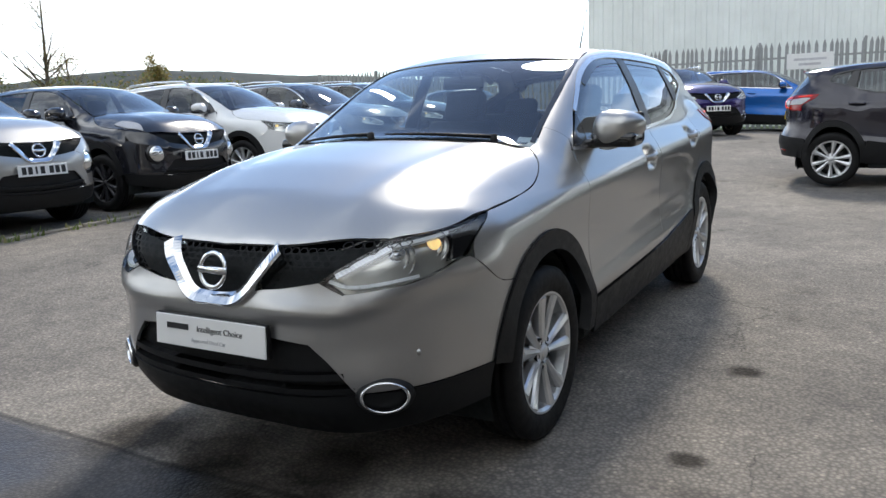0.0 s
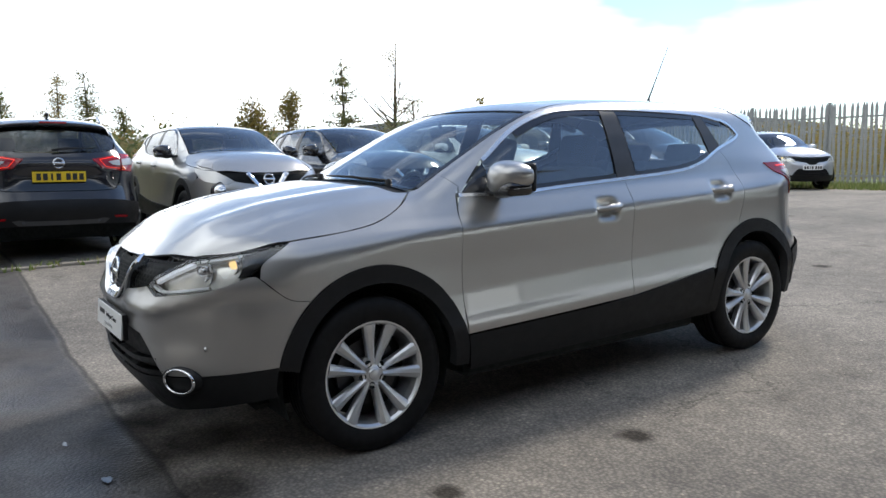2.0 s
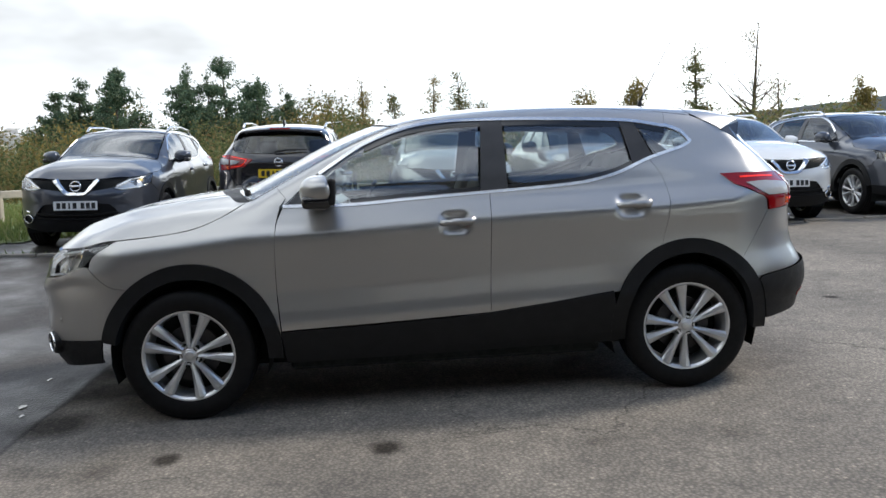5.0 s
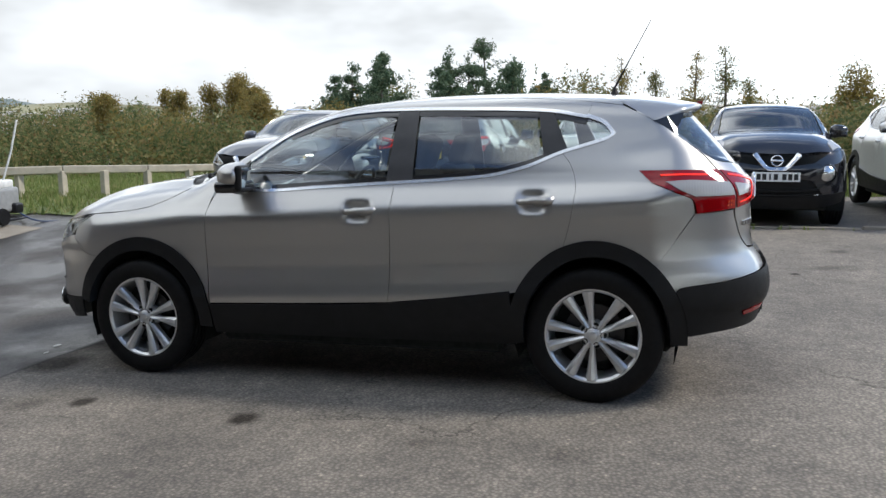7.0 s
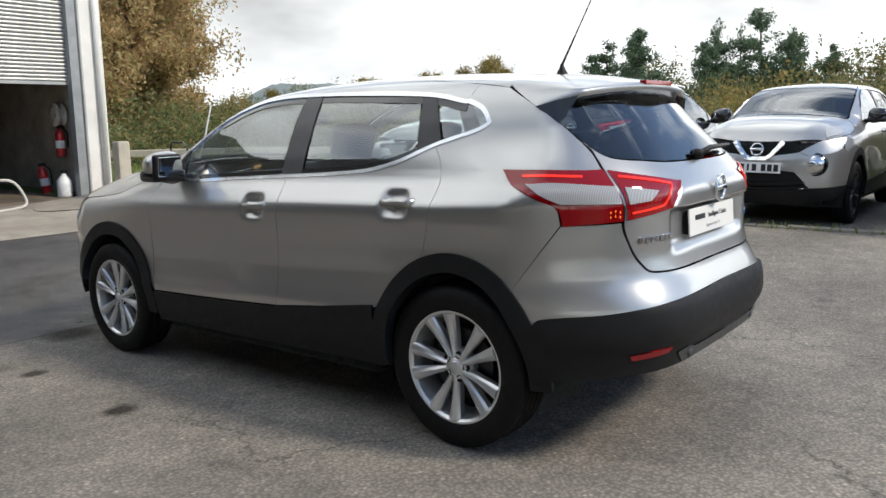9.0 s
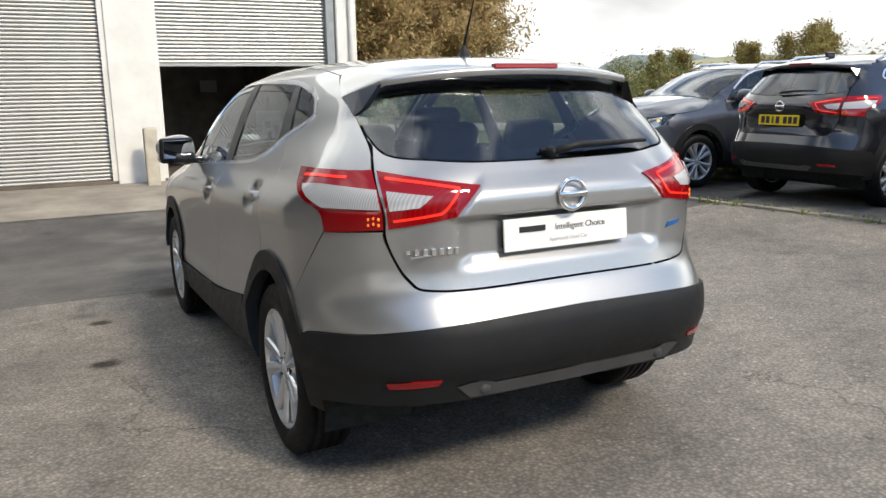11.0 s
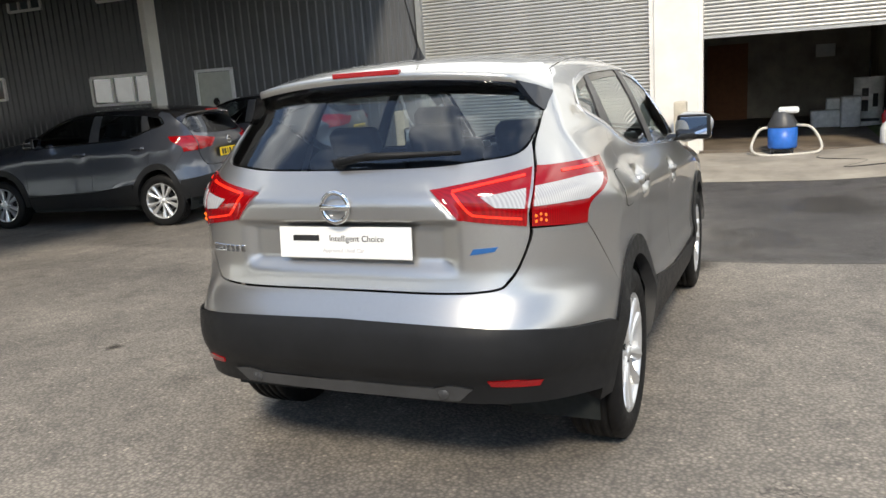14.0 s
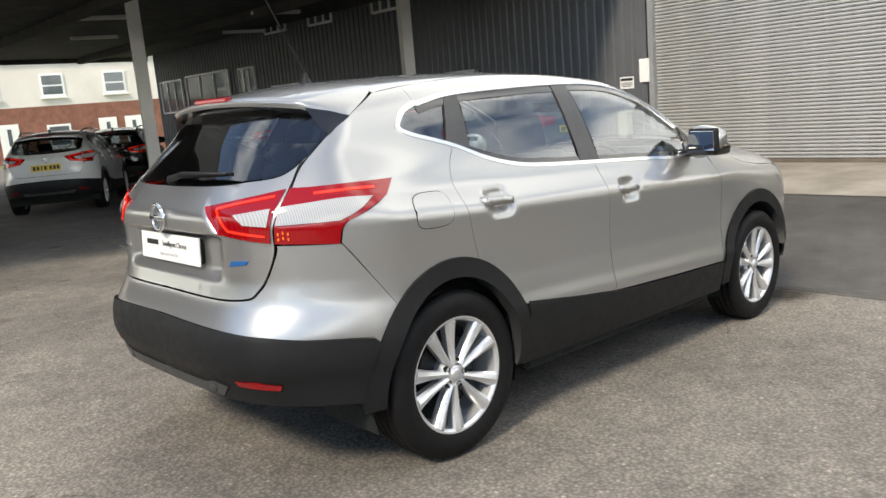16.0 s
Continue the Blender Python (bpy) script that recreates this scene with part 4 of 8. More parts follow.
def grille(kit, vee=True):
    back = mirrored(outline("front", [[("f", 0.0, 0.880), ("f", 0.30, 0.890), ("f", 0.52, 0.907), ("f", 0.60, 0.903)], [("f", 0.60, 0.903), ("f", 0.505, 0.843), ("f", 0.425, 0.787)], [("f", 0.425, 0.785), ("f", 0.29, 0.762), ("f", 0.172, 0.745), ("f", 0.09, 0.695), ("f", 0.0, 0.690)]], 0.02), 0)
    g = kit.put("grille", "front", back, M["under"], both=False, off=-0.035, skirt=0, gap=0, label="black honeycomb grille")[0]
    loop2 = inset(back, 0.006)
    bm = bmesh.new()
    c = 0.017
    cells = []
    for j in range(-2, 14):
        for i in range(-34, 35):
            cells.append((i * c * 1.9 + (j % 2) * c * 0.95, 0.68 + j * c * 1.05))
    cen = np.array(cells)
    ang = np.arctan2(cen[:, 0], 1.0)
    ok = inside(loop2, np.stack([np.arctan2(cen[:, 0], 0.94), cen[:, 1]], 1))
    cen = cen[ok]
    offs = [(math.cos(t) * c * 1.06, math.sin(t) * c * 0.70) for t in (radians(60 * k) for k in range(6))]
    P = np.array([[(y + o[0] * q, z + o[1] * q) for q in (1.0, 0.76) for o in offs] for y, z in cen]).reshape(-1, 2)
    p3 = flat_end(P[:, 0].copy(), P[:, 1].copy(), -1)
    p3[:, 0] += 0.014
    p3 = kit.bend(p3)
    faces = []
    for k in range(len(cen)):
        b = 12 * k
        faces += [(b + i, b + (i + 1) % 6, b + 6 + (i + 1) % 6, b + 6 + i) for i in range(6)]
    raw("honeycomb", p3, faces, M["mesh_black"], g, "", False)
    if vee:
        half = [("f", 0.001, 0.712), ("f", 0.085, 0.716), ("f", 0.135, 0.742), ("f", 0.185, 0.80), ("f", 0.252, 0.884)]
        c2 = np.array(flow([to_domain(spot(*q), "front") for q in half], 0.012))
        full = np.concatenate([np.stack([-c2[::-1, 0], c2[::-1, 1]], 1), c2[1:]])
        t = np.gradient(full, axis=0)
        t /= np.linalg.norm(t, axis=1)[:, None]
        n = np.stack([-t[:, 1], t[:, 0]], 1)
        w = 0.021 + 0.006 * np.abs(full[:, :1]) / 0.2
        rings = []
        for u, off in ((1.0, -0.03), (1.0, 0.0), (0.25, 0.014), (-0.75, 0.022), (-1.0, 0.016), (-1.0, -0.03)):
            q = full + n * w * u
            p3 = CAST["front"](q[:, 0].copy(), q[:, 1].copy())
            rings.append(kit.bend(p3 + gradient(p3) * off))
        m_ = len(full)
        fs = [(i * m_ + j, i * m_ + j + 1, (i + 1) * m_ + j + 1, (i + 1) * m_ + j) for i in range(5) for j in range(m_ - 1)]
        fs += [tuple(i * m_ for i in range(6)), tuple((5 - i) * m_ + m_ - 1 for i in range(6))]
        raw("grille_vee", np.concatenate(rings), fs, M["chrome"], kit.root, "chrome vee bar", False)


def tail_lamps(kit):
    outer = outline("rear", [[("r", 0.646, 0.962), ("s", 1.806, 0.948)], [("s", 1.806, 0.948), ("s", 1.79, 1.012), ("s", 1.72, 1.048), ("s", 1.60, 1.098)], [("s", 1.60, 1.098), ("s", 1.540, 1.155)], [("s", 1.540, 1.155), ("s", 1.72, 1.154), ("s", 1.86, 1.149), ("r", 0.644, 1.150)], [("r", 0.644, 1.150), ("r", 0.650, 1.05), ("r", 0.646, 0.962)]], 0.02)
    a = kit.put("tail_lamp", "rear", outer, M["red_lens"], off=0.006, skirt=0.02, gap=0.001, label="red tail lamp with a clear centre")
    inner = outline("rear", [[("r", 0.634, 0.963), ("r", 0.43, 0.993)], [("r", 0.43, 0.993), ("r", 0.335, 1.090)], [("r", 0.335, 1.090), ("r", 0.50, 1.118), ("r", 0.634, 1.147)], [("r", 0.634, 1.147), ("r", 0.640, 1.05), ("r", 0.634, 0.963)]], 0.02)
    b = kit.put("tail_lamp", "rear", inner, M["red_lens"], off=0.006, skirt=0.02, gap=0.001, label="red tail lamp with a clear centre")
    white_o = outline("rear", [[("r", 0.652, 1.026), ("s", 1.80, 1.030)], [("s", 1.80, 1.030), ("s", 1.73, 1.062), ("s", 1.665, 1.100)], [("s", 1.665, 1.100), ("s", 1.78, 1.104), ("r", 0.652, 1.086)], [("r", 0.652, 1.086), ("r", 0.652, 1.026)]], 0.02)
    white_i = outline("rear", [[("r", 0.628, 1.022), ("r", 0.545, 1.030)], [("r", 0.545, 1.030), ("r", 0.500, 1.064)], [("r", 0.500, 1.064), ("r", 0.628, 1.082)], [("r", 0.628, 1.082), ("r", 0.628, 1.022)]], 0.02)
    for obs, lp, nm in ((a, white_o, "indicator_lens"), (b, white_i, "reverse_lens")):
        for k, o in enumerate(obs):
            p, n, f = sheet("rear", lp, 0.014, 0.0095, 0.006, 0)
            if k == 0:
                p[:, 1] *= -1
                f = [q[::-1] for q in f]
            raw(nm, kit.bend(p), f, M["white_lens"], o, "clear lens")
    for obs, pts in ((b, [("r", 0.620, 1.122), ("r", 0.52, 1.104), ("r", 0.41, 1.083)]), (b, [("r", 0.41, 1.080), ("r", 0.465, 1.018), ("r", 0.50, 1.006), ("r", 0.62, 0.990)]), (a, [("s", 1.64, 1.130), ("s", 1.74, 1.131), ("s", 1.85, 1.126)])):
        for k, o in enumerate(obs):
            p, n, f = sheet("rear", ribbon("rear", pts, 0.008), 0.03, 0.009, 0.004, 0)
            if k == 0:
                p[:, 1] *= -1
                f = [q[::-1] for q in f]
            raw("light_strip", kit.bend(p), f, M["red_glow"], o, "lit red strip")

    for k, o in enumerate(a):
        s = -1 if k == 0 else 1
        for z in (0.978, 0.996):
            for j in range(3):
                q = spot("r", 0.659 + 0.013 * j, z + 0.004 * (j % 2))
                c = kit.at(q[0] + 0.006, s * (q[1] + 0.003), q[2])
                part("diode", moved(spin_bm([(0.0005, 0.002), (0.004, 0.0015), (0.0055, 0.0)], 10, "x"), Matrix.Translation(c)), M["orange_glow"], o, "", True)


def spoiler(kit, paint):
    """The roof spoiler: it runs on from the roof and tapers into the rear quarters, black below."""
    def lead_trail(u):
        """Leading and trailing points of the top at u, 0 in the middle and 1 at the lower side corner."""
        k = min(u / 0.85, 1.0)
        x = 1.50 - 0.065 * k * k
        lead = np.array([x, 0.545 * k, on_top(np.array([x]), np.array([0.545 * k]))[0][2] + 0.003])
        xt = 1.835 - 0.085 * k ** 2.2
        trail = np.array([xt, 0.52 * k, float(ROOF(xt)) - 0.016 - 0.042 * k ** 2.2])
        if u > 0.85:
            v = (u - 0.85) / 0.15
            corner = np.array([1.605, 0.630, 1.396])
            x = 1.435 + 0.17 * v
            z = 1.498 - 0.102 * v
            lead = np.array([x, on_side(np.array([x]), np.array([z]))[0][1] + 0.004, z])
            trail = trail + (corner - trail) * (v + 0.25 * v * (1 - v))
        return lead, trail

    half = list(np.linspace(0, 0.85, 20 if kit.fine else 8)) + list(np.linspace(0.85, 1.0, 9 if kit.fine else 4))[1:]
    rows, under = [], []
    for u in [-q for q in half[::-1]] + half[1:]:
        s = -1 if u < 0 else 1
        lead, trail = lead_trail(abs(u))
        low = 1 - max(0.0, (abs(u) - 0.85) / 0.15) ** 2
        top = []
        for t in np.linspace(0, 1, 9):
            q = lead + (trail - lead) * t
            top.append((q[0], s * q[1], q[2] + 0.007 * math.sin(math.pi * t) * low))
        tip = top[-1]
        lip = (tip[0] - 0.004, tip[1], tip[2] - 0.026 * low)
        rows.append(top + [(tip[0] + 0.004 * low, tip[1], tip[2] - 0.008 * low), lip])
        under.append([lip, (tip[0] - 0.06 * low, tip[1], tip[2] - 0.05 * low), (tip[0] - 0.12 * low, tip[1] * 0.99, tip[2] - 0.066 * low), (min(1.60, tip[0] - 0.2 * low), tip[1] * 0.98, tip[2] - 0.075 * low)])

    def grid(rs):
        n = len(rs[0])
        v = np.array([q for r in rs for q in r], float)
        f = [(i * n + j, i * n + j + 1, (i + 1) * n + j + 1, (i + 1) * n + j) for i in range(len(rs) - 1) for j in range(n - 1)]
        return v, f

    v, f = grid(rows)
    sp = raw("spoiler", kit.bend(v), [q[::-1] for q in f], paint, kit.root, "roof spoiler", True)
    v, f = grid(under)
    raw("spoiler_underside", kit.bend(v), [q[::-1] for q in f], M["gloss_black"], sp, "gloss black underside", True)
    mid = lead_trail(0.93)[1]
    for s in (-1, 1):
        fin = [(1.605, 0.632, 1.393), (mid[0], mid[1] + 0.004, mid[2] - 0.004), (1.745, 0.545, 1.432), (1.715, 0.598, 1.350), (1.705, 0.628, 1.326)]
        p = np.array([(a, s * b, c) for a, b, c in fin] + [(a - 0.02, s * (b - 0.03), c) for a, b, c in fin])
        fs = [(0, 1, 2, 3, 4), (9, 8, 7, 6, 5)] + [(i, (i + 1) % 5, (i + 1) % 5 + 5, i + 5) for i in range(5)]
        raw("spoiler_fin", kit.bend(p), fs, M["gloss_black"], sp, "gloss black side fin", False)
    c = kit.at(1.825, 0, 1.487)
    part("brake_light", box_bm((0.03, 0.27, 0.020), c, 0.005, 2), M["red_lens"], sp, "red high-level brake light")


def door_mirror(kit, paint):
    """A door mirror: painted cap, black bezel and foot, glass facing back."""
    for s in (-1, 1):
        c = kit.at(-0.59, s * 0.905, 1.162)
        bm = bmesh.new()
        bmesh.ops.create_icosphere(bm, subdivisions=4 if kit.fine else 3, radius=1)
        for v in bm.verts:
            q = v.co
            q.x, q.y, q.z = [math.copysign(abs(k) ** 0.80, k) for k in q]
            out = q.y * s
            q.z = q.z * (0.084 - 0.024 * out) + 0.012 * out
            q.y = q.y * 0.112
            q.x = q.x * 0.105 if q.x < 0 else q.x * 0.050
            q.x += 0.030 * max(out, 0) ** 1.5
        cap = part("door_mirror", moved(bm, Matrix.Translation(c)), paint, kit.root, "", True)
        turn = Euler((0, 0.06, -s * 0.30)).to_quaternion()
        part("mirror_bezel", capsule_bm((0.040, 0.200, 0.134), c + Vector((0.036, 0.0, 0.002)), 0.48, 4, turn), M["plastic"], cap, "black bezel", True)
        part("mirror_glass", box_bm((0.004, 0.166, 0.104), c + Vector((0.0565, 0.0, 0.002)), 0.0018, 1, turn), M["mirror"], cap, "mirror glass")
        part("mirror_shroud", capsule_bm((0.150, 0.205, 0.066), c + Vector((-0.016, -s * 0.004, -0.046)), 0.48, 4), M["gloss_black"], cap, "black lower shroud", True)
        part("mirror_arm", capsule_bm((0.095, 0.15, 0.044), c + Vector((-0.005, -s * 0.115, -0.062)), 0.42), M["gloss_black"], cap, "", True)


def handles(kit, doors, paint):
    for key, x, z in (("front_door", 0.105, 0.972), ("rear_door", 1.045, 1.017)):
        for k, door in enumerate(doors[key]):
            s = -1 if k == 0 else 1
            q = spot("s", x, z)
            c = kit.at(x, s * (q[1] + 0.036), z)
            bm = bmesh.new()
            bmesh.ops.create_cube(bm, size=1, matrix=Matrix.LocRotScale(c, None, (0.205, 0.022, 0.036)))
            bmesh.ops.subdivide_edges(bm, edges=[e for e in bm.edges if abs((e.verts[0].co - e.verts[1].co).x) > 0.1], cuts=6)
            for v in bm.verts:
                t = (v.co.x - c.x) / 0.1025
                v.co.y -= s * 0.024 * abs(t) ** 3
                v.co.z += 0.004 * t
                v.co.z = c.z + (v.co.z - c.z) * (1.12 if t > 0 else 0.85)
            bmesh.ops.bevel(bm, geom=[e for e in bm.edges if len(e.link_faces) == 2 and e.calc_face_angle(0) > 0.9], offset=0.008, segments=2, affect="EDGES")
            part("door_handle", bm, paint, door, "body-coloured pull handle", True)


def seat(kit, x, y, rear=False):
    """A seat with cushion, backrest and head restraint."""
    w = 0.50
    c = part("seat", capsule_bm((0.52, w, 0.17), (x, y, 0.58), 0.35, 3), M["fabric"], kit.root, "", True)
    turn = Euler((0, radians(20), 0)).to_quaternion()
    part("backrest", capsule_bm((0.14, w * 0.96, 0.62), (x + 0.33, y, 0.88), 0.42, 3, turn), M["fabric"], c, "", True)
    part("head_restraint", capsule_bm((0.10, 0.26, 0.19), (x + 0.455, y, 1.265), 0.45, 3, turn), M["fabric"], c, "", True)
    for d in (-0.06, 0.06):
        part("restraint_post", tube_bm([(x + 0.40, y + d, 1.12), (x + 0.44, y + d, 1.22)], 0.007, 6), M["chrome"], c)


def interior(kit):
    seat(kit, -0.12, 0.37)
    seat(kit, -0.12, -0.37)
    c = part("rear_bench", capsule_bm((0.50, 1.28, 0.18), (0.80, 0, 0.62), 0.35, 3), M["fabric"], kit.root, "", True)
    turn = Euler((0, radians(24), 0)).to_quaternion()
    for y in (-0.40, 0.12, 0.46):
        part("bench_back", capsule_bm((0.13, 0.50 if y != 0.12 else 0.34, 0.60), (1.10, y if y != 0.12 else 0.03, 0.90), 0.4, 3, turn), M["fabric"], c, "", True)
    for y in (-0.40, 0.0, 0.40):
        part("head_restraint", capsule_bm((0.09, 0.24, 0.14), (1.225, y, 1.215), 0.45, 3, turn), M["fabric"], c, "", True)
    d = part("dashboard", capsule_bm((0.52, 1.42, 0.26), (-0.80, 0, 0.955), 0.35, 4), M["dash"], kit.root, "", True)
    part("instrument_hood", capsule_bm((0.20, 0.36, 0.09), (-0.66, 0.37, 1.09), 0.45, 3), M["dash"], d, "", True)
    part("air_vent", box_bm((0.02, 0.16, 0.06), (-0.535, -0.60, 1.02), 0.008, 2), M["gloss_black"], d)
    part("air_vent", box_bm((0.02, 0.16, 0.06), (-0.535, 0.0, 1.02), 0.008, 2), M["gloss_black"], d)
    part("centre_console", capsule_bm((0.85, 0.24, 0.26), (-0.25, 0, 0.60), 0.25, 3), M["dash"], kit.root, "", True)
    hub = Vector((-0.415, 0.37, 1.0))
    tilt = Matrix.Translation(hub) @ pose(0, 0, 0, 0, -62, 0)
    ring = [(0.185 + 0.014 * math.cos(t), 0.014 * math.sin(t)) for t in np.linspace(0, 2 * math.pi, 11)[:-1]]
    wob = part("steering_wheel", moved(spin_bm(ring, 40, "z", True), tilt), M["dash"], kit.root, "black steering wheel", True)
    part("wheel_boss", moved(capsule_bm((0.16, 0.13, 0.05), (0.01, 0, -0.02), 0.4), tilt), M["dash"], wob, "", True)
    for a in (0, 90, -90):
        r = radians(a)
        part("spoke", moved(box_bm((0.13, 0.035, 0.018), (-0.12 * math.cos(r), 0.12 * math.sin(r), -0.008), 0.006, 1, Euler((0, 0, -r)).to_quaternion()), tilt), M["dash"], wob)
    part("column", tube_bm([hub, hub + Vector((-0.25, 0, -0.13))], 0.045, 12), M["dash"], wob)
    mir = part("rear_view_mirror", capsule_bm((0.035, 0.23, 0.065), (-0.36, 0.0, 1.40), 0.45, 3), M["gloss_black"], kit.root, "", True)
    part("mirror_stem", tube_bm([(-0.37, 0, 1.42), (-0.40, 0, 1.475)], 0.012, 8), M["gloss_black"], mir)
    part("parcel_shelf", box_bm((0.50, 1.20, 0.02), (1.52, 0, 1.02), 0.005, 1), M["fabric"], kit.root)
    # pale headlining under the roof, dark door linings
    head = mirrored(outline("top", [[("t", -0.25, 0.0), ("t", -0.15, 0.45)], [("t", -0.15, 0.45), ("t", 0.6, 0.50), ("t", 1.35, 0.46)], [("t", 1.35, 0.46), ("t", 1.45, 0.0)]], 0.05), 1)
    kit.put("headlining", "top", head, M["lining"], both=False, off=-0.035, skirt=0, gap=0, step=0.08)
    for nm, pts in (("door_lining", [[("s", -0.80, 1.07), ("s", 0.25, 1.10)], [("s", 0.25, 1.10), ("s", 0.25, 0.50)], [("s", 0.25, 0.50), ("s", -0.80, 0.48)], [("s", -0.80, 0.48), ("s", -0.80, 1.07)]]),
                    ("door_lining", [[("s", 0.30, 1.10), ("s", 0.81, 1.13), ("s", 1.15, 1.23)], [("s", 1.15, 1.23), ("s", 1.15, 0.85)], [("s", 1.15, 0.85), ("s", 0.88, 0.56), ("s", 0.30, 0.50)], [("s", 0.30, 0.50), ("s", 0.30, 1.10)]]),
                    ("boot_lining", [[("s", 1.20, 1.24), ("s", 1.42, 1.32), ("s", 1.60, 1.38)], [("s", 1.60, 1.38), ("s", 1.80, 1.20)], [("s", 1.80, 1.20), ("s", 1.75, 0.95), ("s", 1.2, 0.85)], [("s", 1.20, 0.85), ("s", 1.20, 1.24)]])):
        kit.put(nm, "side", outline("side", pts, 0.05), M["dash"], off=-0.06, skirt=0, gap=0, step=0.08)


def crossover(root, paint, fine=False, bend=None, skin=None, trim=True):
    """The body, lamps, wheels and fittings of the crossover under root."""
    kit = CarKit(root, bend or bender(), fine)
    skin = skin or {"screen": M["dark_glass"], "front": M["dark_glass"], "rear": M["dark_glass"], "back": M["dark_glass"]}
    doors = shell(kit, paint, skin)
    headlamp(kit)
    grille(kit)
    tail_lamps(kit)
    spoiler(kit, paint)
    door_mirror(kit, paint)
    handles(kit, doors, paint)
    refl = outline("rear", [[("r", 0.520, 0.485), ("r", 0.600, 0.482), ("r", 0.672, 0.470)], [("r", 0.672, 0.470), ("r", 0.660, 0.448)], [("r", 0.660, 0.448), ("r", 0.59, 0.455), ("r", 0.528, 0.462)], [("r", 0.528, 0.462), ("r", 0.520, 0.485)]], 0.02)
    kit.put("reflector", "rear", refl, M["red_lens"], off=0.020, skirt=0.01, gap=0, step=0.03, label="red reflector")
    skid = mirrored(outline("rear", [[("r", 0.0, 0.445), ("r", 0.34, 0.448)], [("r", 0.34, 0.448), ("r", 0.40, 0.462), ("r", 0.47, 0.450)], [("r", 0.47, 0.450), ("r", 0.42, 0.402)], [("r", 0.42, 0.402), ("r", 0.0, 0.398)]], 0.02), 0)
    kit.put("skid_plate", "rear", skid, M["dark_grey_plastic"], both=False, off=0.020, skirt=0.02, gap=0, step=0.04, label="grey skid plate")
    for s in (-1, 1):
        c = kit.at(*(flat_end(np.array([0.37 * s]), np.array([0.425]), 1)[0] + np.array([0.019, 0, 0])))
        part("tow_eye_cover", moved(spin_bm([(0.0005, 0.007), (0.017, 0.006), (0.022, 0.0)], 20, "x"), Matrix.Translation(c)), M["dark_grey_plastic"], root, "", True)
        f = spot("s", -2.02, 0.432)
        fq = spot("f", 0.606, 0.412)
        fogc = kit.at(fq[0] - 0.010, s * (fq[1] + 0.008), fq[2])
        mf = look(fogc, fogc + Vector((-1, s * 0.62, 0)))
        rim_pts = [(0.060 + 0.0055 * math.cos(t), 0.010 * math.sin(t)) for t in np.linspace(0, 2 * math.pi, 9)[:-1]]
        fog = part("fog_lamp", moved(moved(spin_bm(rim_pts, 36, "z", True), Matrix.Diagonal((1.26, 0.82, 1, 1))), mf), M["chrome"], root, "chrome-ringed fog lamp recess", True)
        part("fog_recess", moved(moved(spin_bm([(0.062, 0.0), (0.060, 0.03), (0.055, 0.07), (0.0005, 0.07)], 28, "z"), Matrix.Diagonal((1.26, 0.82, 1, 1))), mf), M["plastic"], fog, "", True)
        part("fog_surround", moved(moved(spin_bm([(0.062, -0.004), (0.076, 0.006), (0.078, 0.03)], 32, "z"), Matrix.Diagonal((1.26, 0.82, 1, 1))), mf), M["plastic"], fog, "", True)
        part("fog_bulb", moved(spin_bm([(0.0005, 0.035), (0.025, 0.04), (0.032, 0.06)], 20, "z"), mf), M["clear_lens"], fog, "", True)
    lower_parts(kit, [tuple(kit.at(x, y, 0.345)[:2]) for x in (-1.323, 1.323) for y in (-0.8, 0.8)])
    return kit, doors


def eco_bm():
    """A slim slanted badge that follows the tailgate."""
    bm = bmesh.new()
    cols = []
    for t in np.linspace(0, 1, 5):
        row = []
        for u, off in ((0, 0.0), (0, 0.005), (1, 0.005), (1, 0.0)):
            y, z = 0.462 + 0.078 * t + 0.012 * u, 0.878 + 0.010 * t + 0.020 * u * (1 - 0.25 * t)
            q = spot("r", y, z)
            row.append(bm.verts.new((q[0] + off, q[1], q[2])))
        cols.append(row)
    for a_, b_ in zip(cols, cols[1:]):
        for i in range(3):
            bm.faces.new((a_[i], b_[i], b_[i + 1], a_[i + 1]))
    bm.faces.new(cols[0])
    bm.faces.new(cols[-1][::-1])
    bmesh.ops.recalc_face_normals(bm, faces=bm.faces)
    return bm


# ---- the silver crossover that the film is about ----
SLOPE = 1.9
hero = new("crossover_car")
hero.matrix_basis = pose(0, 0, 0, 0, -SLOPE, 0)
tagged(hero, "silver crossover car with black wheel-arch cladding, parked alone on tarmac", "car")
kit, doors = crossover(hero, M["silver"], True, None, {"screen": M["screen_glass"], "front": M["glass"], "rear": M["glass"], "back": M["rear_glass"]})
interior(kit)
for x in (-1.323, 1.323):
    for s in (-1, 1):
        wheel(hero, (x, s * 0.752, 0.345), s > 0, 0.343, 0.238, "twin", M["alloy"], 11 if x < 0 else -20)
PLATE_INK = [(-0.148, 0.016, 0.105, 0.020, "ink")]
pf = plate(hero, Matrix.Translation((-2.226, 0.01, 0.590)) @ pose(0, 0, 0, -6, 0, -90), M["plate_white"], PLATE_INK)
pr = plate(hero, Matrix.Translation((2.080, 0.003, 0.915)) @ pose(0, 0, 0, -3, 0, 90), M["plate_white"], PLATE_INK)
for pl in (pf, pr):
    letters("Intelligent Choice", 0.030, M["ink"], pl, Matrix.Translation((0.052, -0.005, 0.014)) @ pose(0, 0, 0, 90, 0, 0), "black printed words")
    letters("Approved Used Car", 0.020, M["grey_ink"], pl, Matrix.Translation((0.0, -0.005, -0.027)) @ pose(0, 0, 0, 90, 0, 0), "pale grey printed words")
